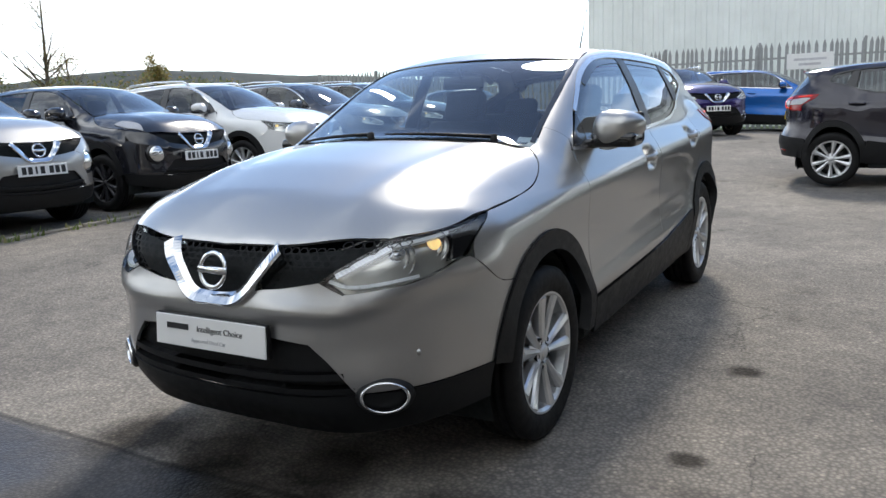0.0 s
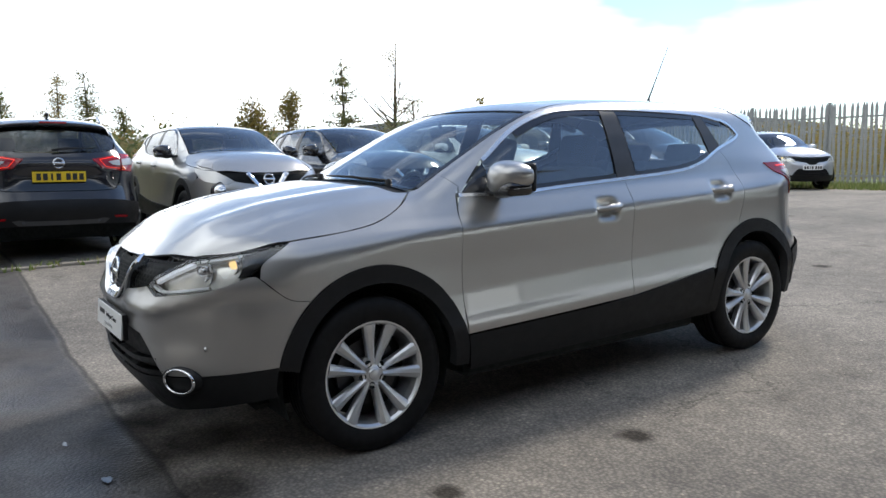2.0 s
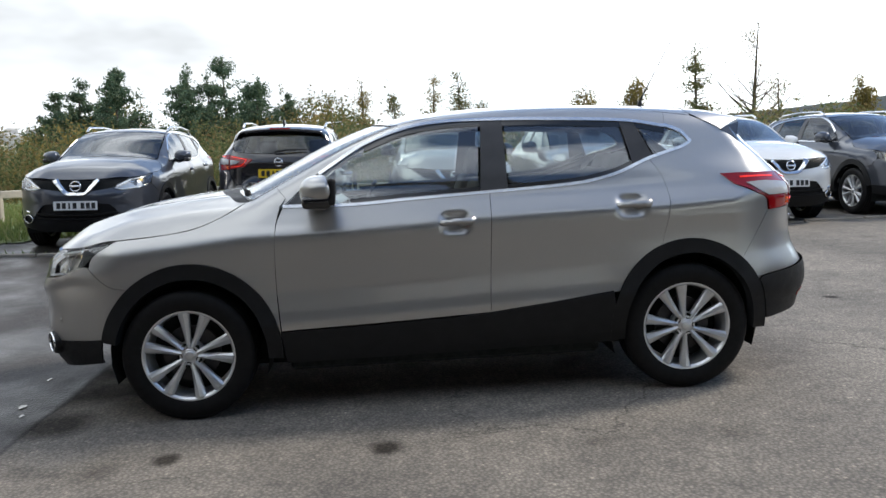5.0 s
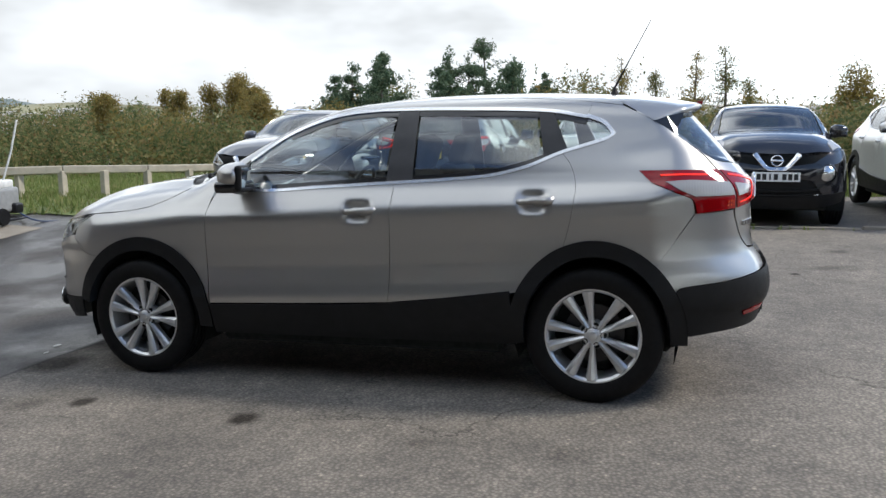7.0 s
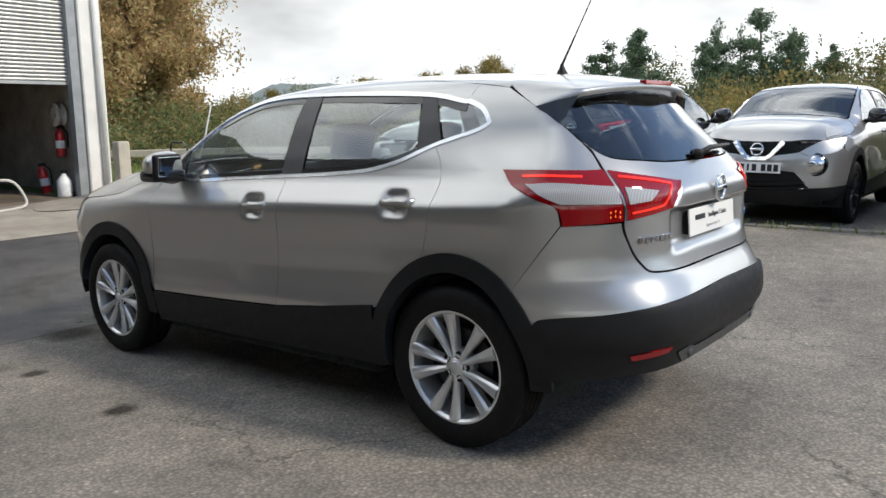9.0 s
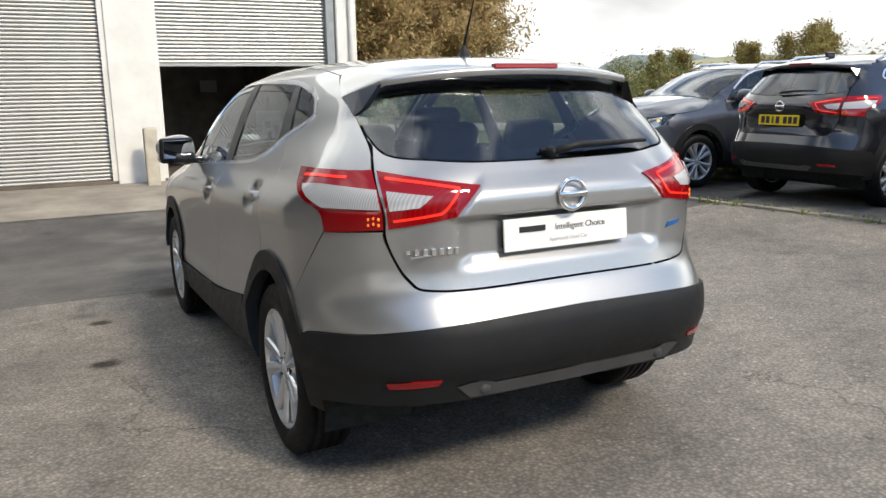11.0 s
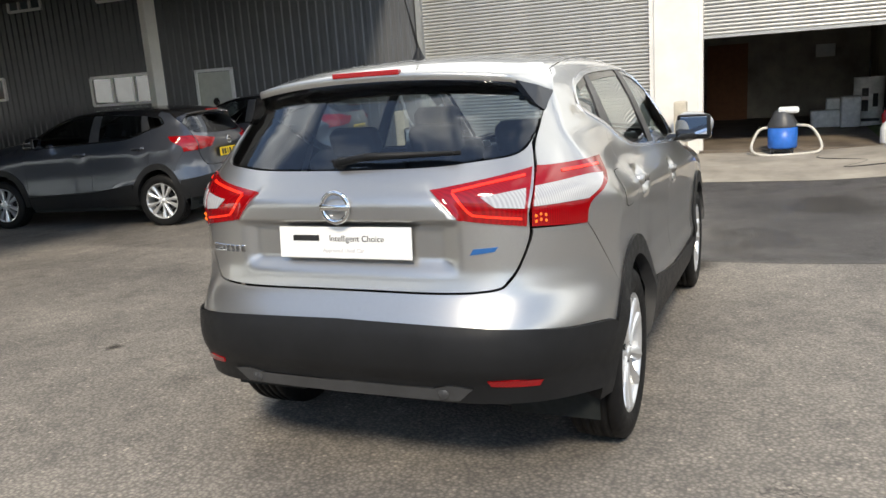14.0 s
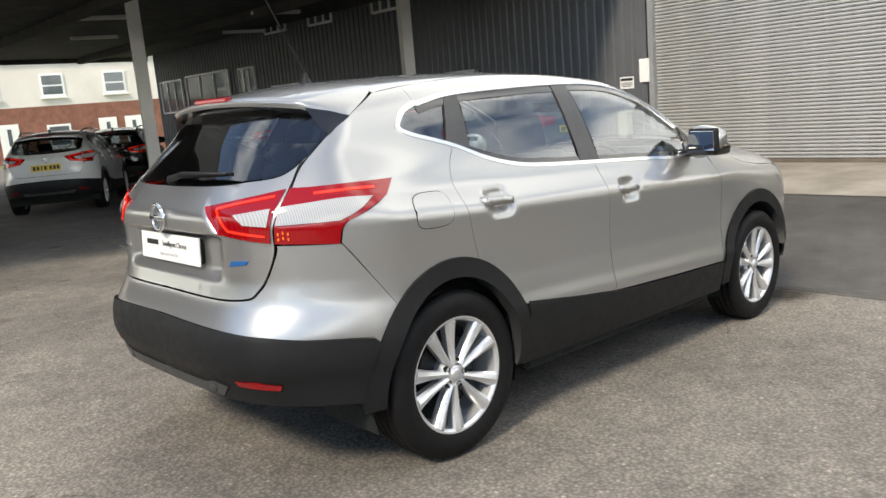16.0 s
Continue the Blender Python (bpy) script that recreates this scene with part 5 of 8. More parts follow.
part("plate_holder", box_bm((0.020, 0.500, 0.095), (2.066, 0.003, 0.915), 0.003, 1), M["plastic"], hero)
part("plate_holder", box_bm((0.020, 0.530, 0.115), (-2.213, 0.01, 0.589), 0.003, 1), M["plastic"], hero)
ring_badge(hero, Matrix.Translation((-2.186, 0, 0.808)) @ pose(0, 0, 0, -12, 0, -90), 0.058)
ring_badge(hero, Matrix.Translation((2.114, 0, 1.042)) @ pose(0, 0, 0, 0, 0, 90), 0.050)
badge = part("model_badge", box_bm((0.004, 0.17, 0.004), (spot("r", 0.505, 0.874)[0] + 0.001, -0.505, 0.874)), M["silver"], hero, "chrome model badge")
for k in range(7):
    part("badge_bar", box_bm((0.008, 0.017, 0.024), (spot("r", 0.585 - 0.026 * k, 0.885)[0] + 0.003, -0.585 + 0.026 * k, 0.885), 0.002, 1), M["chrome"], badge)
part("eco_badge", eco_bm(), M["blue_badge"], hero, "blue tailgate badge")
ant = part("antenna", moved(spin_bm([(0.032, 0.0), (0.024, 0.012), (0.012, 0.035), (0.008, 0.05), (0.0005, 0.052)], 16, "z"), Matrix.Translation((1.36, 0, 1.552))), M["plastic"], hero, "black whip aerial", True)
part("aerial_rod", tube_bm([(1.362, 0, 1.60), (1.45, 0, 1.76), (1.56, 0, 1.96)], [0.006, 0.003, 0.002], 8), M["plastic"], ant)
wip = part("rear_wiper", tube_bm([(2.035, -0.02, 1.185), (2.035, 0.09, 1.205), (2.010, 0.40, 1.208)], [0.014, 0.012, 0.006], 8), M["plastic"], hero, "black rear wiper", True)
part("wiper_pivot", moved(spin_bm([(0.0005, 0.034), (0.017, 0.030), (0.022, 0.0)], 16, "x"), Matrix.Translation((2.012, -0.02, 1.183))), M["plastic"], wip, "", True)
part("wiper_blade", tube_bm([(2.008, -0.06, 1.190), (2.015, 0.16, 1.198), (1.995, 0.42, 1.206)], 0.007, 6), M["rubber"], wip)
for y0 in (0.08, -0.50):
    line = []
    for y in np.linspace(y0, y0 + 0.50, 5):
        x = -1.105 + 0.115 * (abs(y) / 0.58) ** 2
        line.append(Vector((x, y, spot("t", round(x, 3), round(abs(y), 3))[2] + 0.006)))
    arm = part("wiper", tube_bm(line, [0.009, 0.008, 0.007, 0.006, 0.004], 8), M["plastic"], hero, "black windscreen wiper", True)
    part("wiper_cap", moved(spin_bm([(0.0005, 0.012), (0.015, 0.009), (0.018, -0.02)], 14, "z"), Matrix.Translation(line[0])), M["plastic"], arm, "", True)
flap = [("s", 1.408 + 0.098 * math.copysign(abs(math.cos(t)) ** 0.55, math.cos(t)) - 0.10 * (0.066 * math.copysign(abs(math.sin(t)) ** 0.55, math.sin(t))), 1.022 + 0.066 * math.copysign(abs(math.sin(t)) ** 0.55, math.sin(t))) for t in np.linspace(0.1, 2 * math.pi + 0.1, 25)]
flap = np.array([to_domain(spot(*q), "side") for q in flap[:-1]])
p_, n_, f_ = sheet("side", flap, 0.02, 0.0010, 0, -0.0015)
gap_ob = raw("flap_gap", p_, f_, M["under"], hero)
p_, n_, f_ = sheet("side", flap, 0.02, 0.0022, 0.0, 0.0015)
raw("fuel_flap", p_, f_, M["silver"], hero, "round-cornered fuel flap")
for s in (-1, 1):
    q = spot("s", -2.005, 0.545)
    part("parking_sensor", moved(spin_bm([(0.0005, -0.004), (0.009, -0.003), (0.011, 0.003)], 14, "x"), Matrix.Translation((q[0], s * q[1], q[2]))), M["silver"], hero, "", True)
part("dash_card", box_bm((0.16, 0.22, 0.006), (-0.56, -0.50, 1.088), 0.002, 1, Euler((0.1, -0.35, 0.2)).to_quaternion()), M["white_card"], hero, "white paper card on the dashboard")


# ---- the ground ----
def ease(a, b, x):
    u = np.clip((x - a) / (b - a), 0, 1)
    return u * u * (3 - 2 * u)


def level(x, y):
    """Height of the yard: it falls to the front of the silver car and rises to the bays, the shed and the gate."""
    k = ease(1.5, 5.6, y)
    return 0.1328 * np.tanh(x / 4) * (1 - 0.6 * k) + 0.2 * k + 0.16 * ease(-4, -9, x) * (1 - k) + 0.12 * ease(-4, -9, x) * k + (0.15 * ease(3, 7, x) * ease(-1.0, 1.2, y) + 0.30 * ease(6, 14, x)) * (1 - 0.5 * k)


def asphalt():
    m, nt, n, l, p = material("worn_asphalt")
    co = n.new("ShaderNodeTexCoord").outputs["Object"]
    big = noise_node(nt, 0.55, 6, 0.62, co)
    mid = noise_node(nt, 6.5, 6, 0.7, co)
    base = ramp_node(nt, big.outputs["Fac"], [(0.32, (0.152, 0.139, 0.124)), (0.68, (0.304, 0.275, 0.238))])
    worn = mix_node(nt, 0.45, base.outputs[0], ramp_node(nt, mid.outputs["Fac"], [(0.28, (0.45, 0.45, 0.46)), (0.74, (1.6, 1.57, 1.50))]).outputs[0], "MULTIPLY")
    vo = n.new("ShaderNodeTexVoronoi")
    vo.inputs["Scale"].default_value = 62
    l.new(co, vo.inputs["Vector"])
    stones = ramp_node(nt, vo.outputs["Distance"], [(0.0, (1.45, 1.43, 1.38)), (0.35, (1.0, 1.0, 1.0)), (0.70, (0.52, 0.52, 0.53))])
    grit = mix_node(nt, 0.72, worn, stones.outputs[0], "MULTIPLY")
    vc = ramp_node(nt, vo.outputs["Color"], [(0.0, (0.55, 0.55, 0.56)), (0.85, (1.05, 1.04, 1.02)), (1.0, (2.3, 2.2, 2.05))])
    grit = mix_node(nt, 0.55, grit, vc.outputs[0], "MULTIPLY")
    # newer, darker and damper strip in front of the shed
    sep = n.new("ShaderNodeSeparateXYZ")
    l.new(co, sep.inputs[0])
    wob = noise_node(nt, 0.9, 4, 0.6, co)
    add = n.new("ShaderNodeMath")
    add.operation = "MULTIPLY_ADD"
    l.new(wob.outputs["Fac"], add.inputs[0])
    add.inputs[1].default_value = 0.12
    l.new(sep.outputs["X"], add.inputs[2])
    strip = ramp_node(nt, map_range(nt, add.outputs[0], -2.14, -2.08), [(0.0, (1, 1, 1)), (1.0, (0, 0, 0))])
    ysum = n.new("ShaderNodeMath")
    ysum.operation = "MULTIPLY_ADD"
    l.new(noise_node(nt, 0.7, 5, 0.6, co).outputs["Fac"], ysum.inputs[0])
    ysum.inputs[1].default_value = 2.4
    l.new(sep.outputs["Y"], ysum.inputs[2])
    fade = map_range(nt, ysum.outputs[0], -2.2, 0.4)
    both = n.new("ShaderNodeMath")
    both.operation = "MULTIPLY"
    l.new(strip.outputs[0], both.inputs[0])
    l.new(map_to(nt, fade, 0.30, 1.0), both.inputs[1])
    dark = mix_node(nt, both.outputs[0], grit, mix_node(nt, 1.0, grit, (0.33, 0.335, 0.36), "MULTIPLY"))
    # tar joint along the edge of the newer surface
    joint = ramp_node(nt, map_range(nt, add.outputs[0], -2.125, -2.075), [(0.0, (1, 1, 1)), (0.4, (0.35, 0.35, 0.35)), (0.6, (0.35, 0.35, 0.35)), (1.0, (1, 1, 1))])
    dark = mix_node(nt, fade, dark, mix_node(nt, 1.0, dark, joint.outputs[0], "MULTIPLY"))
    oil = noise_node(nt, 1.7, 3, 0.4, co)
    spots = ramp_node(nt, oil.outputs["Fac"], [(0.66, (1, 1, 1)), (0.74, (0.55, 0.54, 0.53))])
    dark = mix_node(nt, 1.0, dark, spots.outputs[0], "MULTIPLY")
    # dull near-black blots, the large ones under and ahead of the nose
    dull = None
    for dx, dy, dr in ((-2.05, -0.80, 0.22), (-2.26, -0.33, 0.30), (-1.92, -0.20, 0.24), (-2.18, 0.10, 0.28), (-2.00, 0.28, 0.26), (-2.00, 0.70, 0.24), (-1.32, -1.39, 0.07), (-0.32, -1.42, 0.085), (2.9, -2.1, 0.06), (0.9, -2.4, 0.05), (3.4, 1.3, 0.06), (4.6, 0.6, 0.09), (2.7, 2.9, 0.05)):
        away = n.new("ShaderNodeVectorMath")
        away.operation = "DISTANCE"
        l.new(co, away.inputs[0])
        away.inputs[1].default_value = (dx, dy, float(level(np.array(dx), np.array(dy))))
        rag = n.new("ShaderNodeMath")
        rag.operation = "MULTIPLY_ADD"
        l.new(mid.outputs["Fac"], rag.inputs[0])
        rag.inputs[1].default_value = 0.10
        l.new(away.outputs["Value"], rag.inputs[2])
        blot = ramp_node(nt, map_range(nt, rag.outputs[0], 0.05 + dr * 0.5, 0.05 + dr * 1.2), [(0.0, (0.24, 0.235, 0.23)), (1.0, (1, 1, 1))])
        dark = mix_node(nt, 1.0, dark, blot.outputs[0], "MULTIPLY")
        dull = blot.outputs[0] if dull is None else mix_node(nt, 1.0, dull, blot.outputs[0], "MULTIPLY")
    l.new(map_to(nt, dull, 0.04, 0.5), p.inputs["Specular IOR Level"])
    # fine cracks
    ck = n.new("ShaderNodeTexVoronoi")
    ck.feature = "DISTANCE_TO_EDGE"
    ck.inputs["Scale"].default_value = 0.42
    warp = noise_node(nt, 2.2, 5, 0.6, co)
    wv = n.new("ShaderNodeVectorMath")
    wv.operation = "MULTIPLY_ADD"
    l.new(warp.outputs["Color"], wv.inputs[0])
    wv.inputs[1].default_value = (0.9, 0.9, 0.0)
    l.new(co, wv.inputs[2])
    l.new(wv.outputs[0], ck.inputs["Vector"])
    line = ramp_node(nt, ck.outputs["Distance"], [(0.0, (0.42, 0.42, 0.42)), (0.0045, (1, 1, 1))])
    some = ramp_node(nt, noise_node(nt, 0.5, 2, 0.5, co).outputs["Fac"], [(0.50, (0, 0, 0)), (0.56, (1, 1, 1))])
    cracked = mix_node(nt, some.outputs[0], dark, mix_node(nt, 1.0, dark, line.outputs[0], "MULTIPLY"))
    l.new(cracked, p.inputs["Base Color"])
    wet = noise_node(nt, 0.8, 4, 0.55, co)
    wr = ramp_node(nt, wet.outputs["Fac"], [(0.42, (0.30, 0.30, 0.30)), (0.60, (0.80, 0.80, 0.80))])
    l.new(mix_node(nt, both.outputs[0], (0.88, 0.88, 0.88), wr.outputs[0]), p.inputs["Roughness"])
    h = n.new("ShaderNodeMath")
    h.operation = "MULTIPLY_ADD"
    l.new(vo.outputs["Distance"], h.inputs[0])
    h.inputs[1].default_value = -1.0
    l.new(mid.outputs["Fac"], h.inputs[2])
    bump_node(nt, h.outputs[0], 0.45, 0.006, p)
    return m


def map_to(nt, v, a, b):
    r = nt.nodes.new("ShaderNodeMapRange")
    r.inputs["To Min"].default_value, r.inputs["To Max"].default_value = a, b
    nt.links.new(v, r.inputs["Value"])
    return r.outputs[0]


def map_range(nt, v, a, b):
    r = nt.nodes.new("ShaderNodeMapRange")
    r.inputs["From Min"].default_value, r.inputs["From Max"].default_value = a, b
    nt.links.new(v, r.inputs["Value"])
    return r.outputs[0]


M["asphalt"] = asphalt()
M["soil"] = simple("rough_grass_soil", (0.15, 0.19, 0.065), 0.95, vary=0.35, scale=1.4, bump=0.6, bump_scale=20)
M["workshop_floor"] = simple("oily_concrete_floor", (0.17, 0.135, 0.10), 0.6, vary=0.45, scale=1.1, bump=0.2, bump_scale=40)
M["concrete"] = simple("stained_concrete", (0.30, 0.265, 0.215), 0.85, vary=0.28, scale=1.6, bump=0.3, bump_scale=60)


def ground_sheet(name, x0, x1, y0, y1, nx, ny, mat, lift=0.0, keep=None):
    xs, ys = np.linspace(x0, x1, nx), np.linspace(y0, y1, ny)
    gx, gy = np.meshgrid(xs, ys, indexing="ij")
    v = np.stack([gx, gy, level(gx, gy) + lift], -1).reshape(-1, 3)
    f = [(i * ny + j, (i + 1) * ny + j, (i + 1) * ny + j + 1, i * ny + j + 1) for i in range(nx - 1) for j in range(ny - 1)]
    if keep is not None:
        f = [q for q in f if keep(*v[list(q)].mean(0)[:2])]
    return raw(name, v, f, mat)


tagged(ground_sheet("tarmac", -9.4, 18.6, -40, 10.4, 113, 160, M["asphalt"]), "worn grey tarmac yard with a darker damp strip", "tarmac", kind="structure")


# ---- the yard's edges ----
def fast(name, verts, quads, mat, parent=None, smooth=False):
    """A mesh of many quads or triangles out of arrays."""
    me = bpy.data.meshes.new(name)
    k = quads.shape[1]
    me.vertices.add(len(verts))
    me.vertices.foreach_set("co", np.ascontiguousarray(verts, dtype=np.float32).ravel())
    me.loops.add(quads.size)
    me.loops.foreach_set("vertex_index", np.ascontiguousarray(quads, dtype=np.int32).ravel())
    me.polygons.add(len(quads))
    me.polygons.foreach_set("loop_start", np.arange(0, quads.size, k, dtype=np.int32))
    me.update(calc_edges=True)
    return finish(name, me, mat, parent, "", smooth)


def island_mat(name, stops, rough=0.8, spec=0.25):
    """Leaves and blades: each piece takes its own tone."""
    m, nt, n, l, p = material(name)
    g = n.new("ShaderNodeNewGeometry")
    r = ramp_node(nt, g.outputs["Random Per Island"], stops)
    l.new(r.outputs[0], p.inputs["Base Color"])
    p.inputs["Roughness"].default_value, p.inputs["Specular IOR Level"].default_value = rough, spec
    thin = n.new("ShaderNodeBsdfTranslucent")
    l.new(r.outputs[0], thin.inputs["Color"])
    mx = n.new("ShaderNodeMixShader")
    mx.inputs[0].default_value = 0.42
    l.new(p.outputs[0], mx.inputs[1])
    l.new(thin.outputs[0], mx.inputs[2])
    l.new(mx.outputs[0], n["Material Output"].inputs["Surface"])
    return m


M["leaf_rust"] = island_mat("rust_leaves", [(0.0, (0.28, 0.17, 0.085)), (0.45, (0.45, 0.31, 0.15)), (0.8, (0.54, 0.42, 0.20)), (1.0, (0.31, 0.32, 0.13))])
M["leaf_gold"] = island_mat("birch_leaves", [(0.0, (0.17, 0.14, 0.05)), (0.5, (0.32, 0.235, 0.075)), (0.85, (0.20, 0.205, 0.08)), (1.0, (0.40, 0.27, 0.10))])
M["leaf_green"] = island_mat("scrub_leaves", [(0.0, (0.08, 0.11, 0.045)), (0.5, (0.16, 0.18, 0.075)), (0.8, (0.26, 0.225, 0.10)), (1.0, (0.28, 0.19, 0.09))])
M["needle"] = island_mat("pine_needles", [(0.0, (0.06, 0.11, 0.07)), (0.6, (0.12, 0.18, 0.11)), (1.0, (0.19, 0.23, 0.14))])
M["grass"] = island_mat("grass_blades", [(0.0, (0.13, 0.18, 0.05)), (0.6, (0.21, 0.26, 0.085)), (1.0, (0.34, 0.31, 0.15))])
M["bark"] = simple("grey_bark", (0.10, 0.085, 0.07), 0.9, vary=0.35, scale=14, bump=0.5, bump_scale=40)
M["pale_bark"] = simple("pale_birch_bark", (0.34, 0.31, 0.27), 0.85, vary=0.4, scale=10, bump=0.3, bump_scale=40)
M["timber"] = simple("weathered_pale_timber", (0.50, 0.45, 0.36), 0.8, vary=0.16, scale=6, bump=0.3, bump_scale=70)
M["cladding"] = simple("grey_steel_cladding", (0.10, 0.105, 0.112), 0.5, metal=0.0, vary=0.10, scale=1.2)
M["pale_cladding"] = simple("pale_steel_cladding", (0.78, 0.82, 0.80), 0.45, vary=0.07, scale=0.8)
M["shutter"] = simple("galvanised_shutter", (0.40, 0.40, 0.385), 0.42, metal=0.35, vary=0.10, scale=2.2)
M["pale_door"] = simple("pale_door_paint", (0.55, 0.56, 0.50), 0.5, vary=0.06)
M["white_wall"] = simple("white_painted_steel", (0.74, 0.72, 0.67), 0.5, vary=0.10, scale=2.0)
M["galvanised"] = simple("galvanised_palisade", (0.30, 0.31, 0.31), 0.5, metal=0.3, vary=0.15, scale=5)
M["bay_wall"] = simple("grimy_painted_blockwork", (0.34, 0.31, 0.26), 0.85, vary=0.35, scale=1.8)
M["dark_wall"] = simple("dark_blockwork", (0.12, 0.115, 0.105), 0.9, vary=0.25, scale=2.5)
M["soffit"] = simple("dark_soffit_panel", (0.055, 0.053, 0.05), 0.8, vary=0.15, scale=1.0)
M["red_brick"] = simple("red_brickwork", (0.22, 0.095, 0.065), 0.85, vary=0.25, scale=3)
M["render"] = simple("cream_render", (0.66, 0.63, 0.58), 0.85, vary=0.08, scale=0.6)
M["upvc"] = simple("white_window_frame", (0.80, 0.80, 0.79), 0.4, vary=0.03)
M["slate"] = simple("slate_roof", (0.10, 0.10, 0.11), 0.7, vary=0.2, scale=3)
M["pane"] = simple("window_pane", (0.10, 0.12, 0.13), 0.05, spec=0.8, vary=0.3, scale=0.7)
M["extinguisher"] = simple("red_enamel", (0.52, 0.02, 0.02), 0.25, coat=0.5)
M["blue_plastic"] = simple("blue_moulded_plastic", (0.02, 0.14, 0.52), 0.4)
M["grey_plastic"] = simple("grey_moulded_plastic", (0.30, 0.31, 0.31), 0.45)
M["white_plastic"] = simple("white_plastic", (0.72, 0.72, 0.70), 0.4)
M["yellow_hose"] = simple("yellow_hose", (0.62, 0.52, 0.03), 0.5)
M["blue_hose"] = simple("dark_blue_hose", (0.05, 0.08, 0.16), 0.5)
M["cream_hose"] = simple("cream_hose", (0.55, 0.52, 0.45), 0.5)
M["sign_white"] = simple("white_sign", (0.78, 0.78, 0.76), 0.4, vary=0.04)
M["orange"] = simple("rusty_brown_paint", (0.26, 0.11, 0.05), 0.7)
M["far_wood"] = simple("distant_woodland", (0.034, 0.044, 0.042), 0.95, vary=0.35, scale=0.02)
# distance haze is mixed into this pale blue-grey colour
M["far_moor"] = simple("hazy_moorland", (0.17, 0.21, 0.21), 0.95, vary=0.2, scale=0.01)
M["far_field"] = simple("distant_fields", (0.24, 0.23, 0.14), 0.95, vary=0.45, scale=0.012)
M["far_house"] = simple("distant_houses", (0.55, 0.52, 0.48), 0.8, vary=0.25, scale=0.05)

rng = np.random.default_rng(7)


def land(x, y):
    """The ground beyond the tarmac: level with the yard, then falling away to the valley."""
    d = np.maximum(np.maximum(y - 13, 0), np.maximum(-12.5 - x, 0) * np.clip((y - 3) / 3, 0, 1))
    return level(np.clip(x, -12, 20), np.clip(y, -60, 12)) - 0.02 - 0.055 * d - 0.0006 * d ** 1.5


def ground_mesh():
    xs = np.concatenate([np.linspace(-2500, -60, 14), np.linspace(-55, 60, 93), np.linspace(70, 2500, 14)])
    ys = np.concatenate([np.linspace(-2500, -60, 14), np.linspace(-55, 60, 93), np.linspace(70, 2500, 14)])
    gx, gy = np.meshgrid(xs, ys, indexing="ij")
    z = np.maximum(land(gx, gy), -9.0) - 0.06 * ((gx > -9.6) & (gx < 18.8) & (gy < 10.6) & (gy > -40.5))
    v = np.stack([gx, gy, z], -1).reshape(-1, 3)
    ny = len(ys)
    i, j = np.meshgrid(np.arange(len(xs) - 1), np.arange(ny - 1), indexing="ij")
    b = (i * ny + j).ravel()
    return fast("ground", v, np.stack([b, b + ny, b + ny + 1, b + 1], 1), M["soil"], None, True)


tagged(ground_mesh(), "rough grassy ground that falls away beyond the yard", "ground", kind="structure")


def apron():
    return ground_sheet("apron", -9.42, -6.52, -9.5, 3.75, 14, 40, M["concrete"], 0.006)


tagged(apron(), "stained pale concrete apron before the workshop doors", "concrete apron", kind="structure")
verge_keep = lambda x, y: (y > 4.1 + np.clip((x + 9.4) * 0.16, 0, 9) + np.clip((x + 6.2) * 1.4, 0, 4.2)) if x > -9.4 else True
tagged(ground_sheet("verge", -14, -4.2, 3.9, 13, 50, 46, M["soil"], 0.02, verge_keep), "green grass verge along the yard", "grass verge", kind="structure")


def blades(name, xs, ys, n, h, seed, ok=None, mat="grass"):
    r = np.random.default_rng(seed)
    x, y = r.uniform(*xs, n), r.uniform(*ys, n)
    if ok is not None:
        k = np.array([ok(a, b) for a, b in zip(x, y)])
        x, y = x[k], y[k]
    n = len(x)
    z = np.where((y > 10.5) | (x < -9.3), land(x, y), level(x, y))
    a, lean, hh = r.uniform(0, 6.28, n), r.normal(0, 0.35, (n, 2)), h * r.uniform(0.4, 1.3, n)
    w = 0.012 + 0.010 * r.random(n)
    dx, dy = np.cos(a) * w, np.sin(a) * w
    p0, p1 = np.stack([x - dx, y - dy, z], 1), np.stack([x + dx, y + dy, z], 1)
    p2 = np.stack([x + lean[:, 0] * hh, y + lean[:, 1] * hh, z + hh], 1)
    v = np.stack([p0, p1, p2], 1).reshape(-1, 3)
    return fast(name, v, np.arange(3 * n).reshape(-1, 3), M[mat])


tagged(blades("grass", (-14, -4.0), (4.0, 12.5), 26000, 0.13, 1, verge_keep), "lush green grass on the verge", "grass", kind="stuff")
tagged(blades("grass", (-5.5, 16), (10.3, 13), 16000, 0.28, 2), "rank green grass behind the parked cars", "grass", kind="stuff")
tagged(blades("grass", (16.2, 19.6), (5.6, 16), 7000, 0.14, 3), "short grass before the steel fence", "grass", kind="stuff")
tagged(blades("edge_weeds", (-5, 9), (4.85, 5.45), 2600, 0.07, 4, lambda x, y: abs(y - (4.98 + 0.085 * (x + 3))) < 0.10), "mossy weeds along the bay edging", "weeds", kind="stuff")


def edging():
    bms = []
    for k in range(16):
        x = -5 + 0.92 * k
        y = 4.98 + 0.085 * (x + 3)
        bms.append(box_bm((0.90, 0.06, 0.10), (x, y, float(level(np.array(x), np.array(y))) - 0.02), 0.01, 1, Euler((0, 0, 0.085)).to_quaternion()))
    root = new("bay_edging")
    for b in bms:
        part("kerb_stone", b, M["concrete"], root)
    return tagged(root, "thin concrete edging in front of the bays", "edging", kind="structure")


edging()


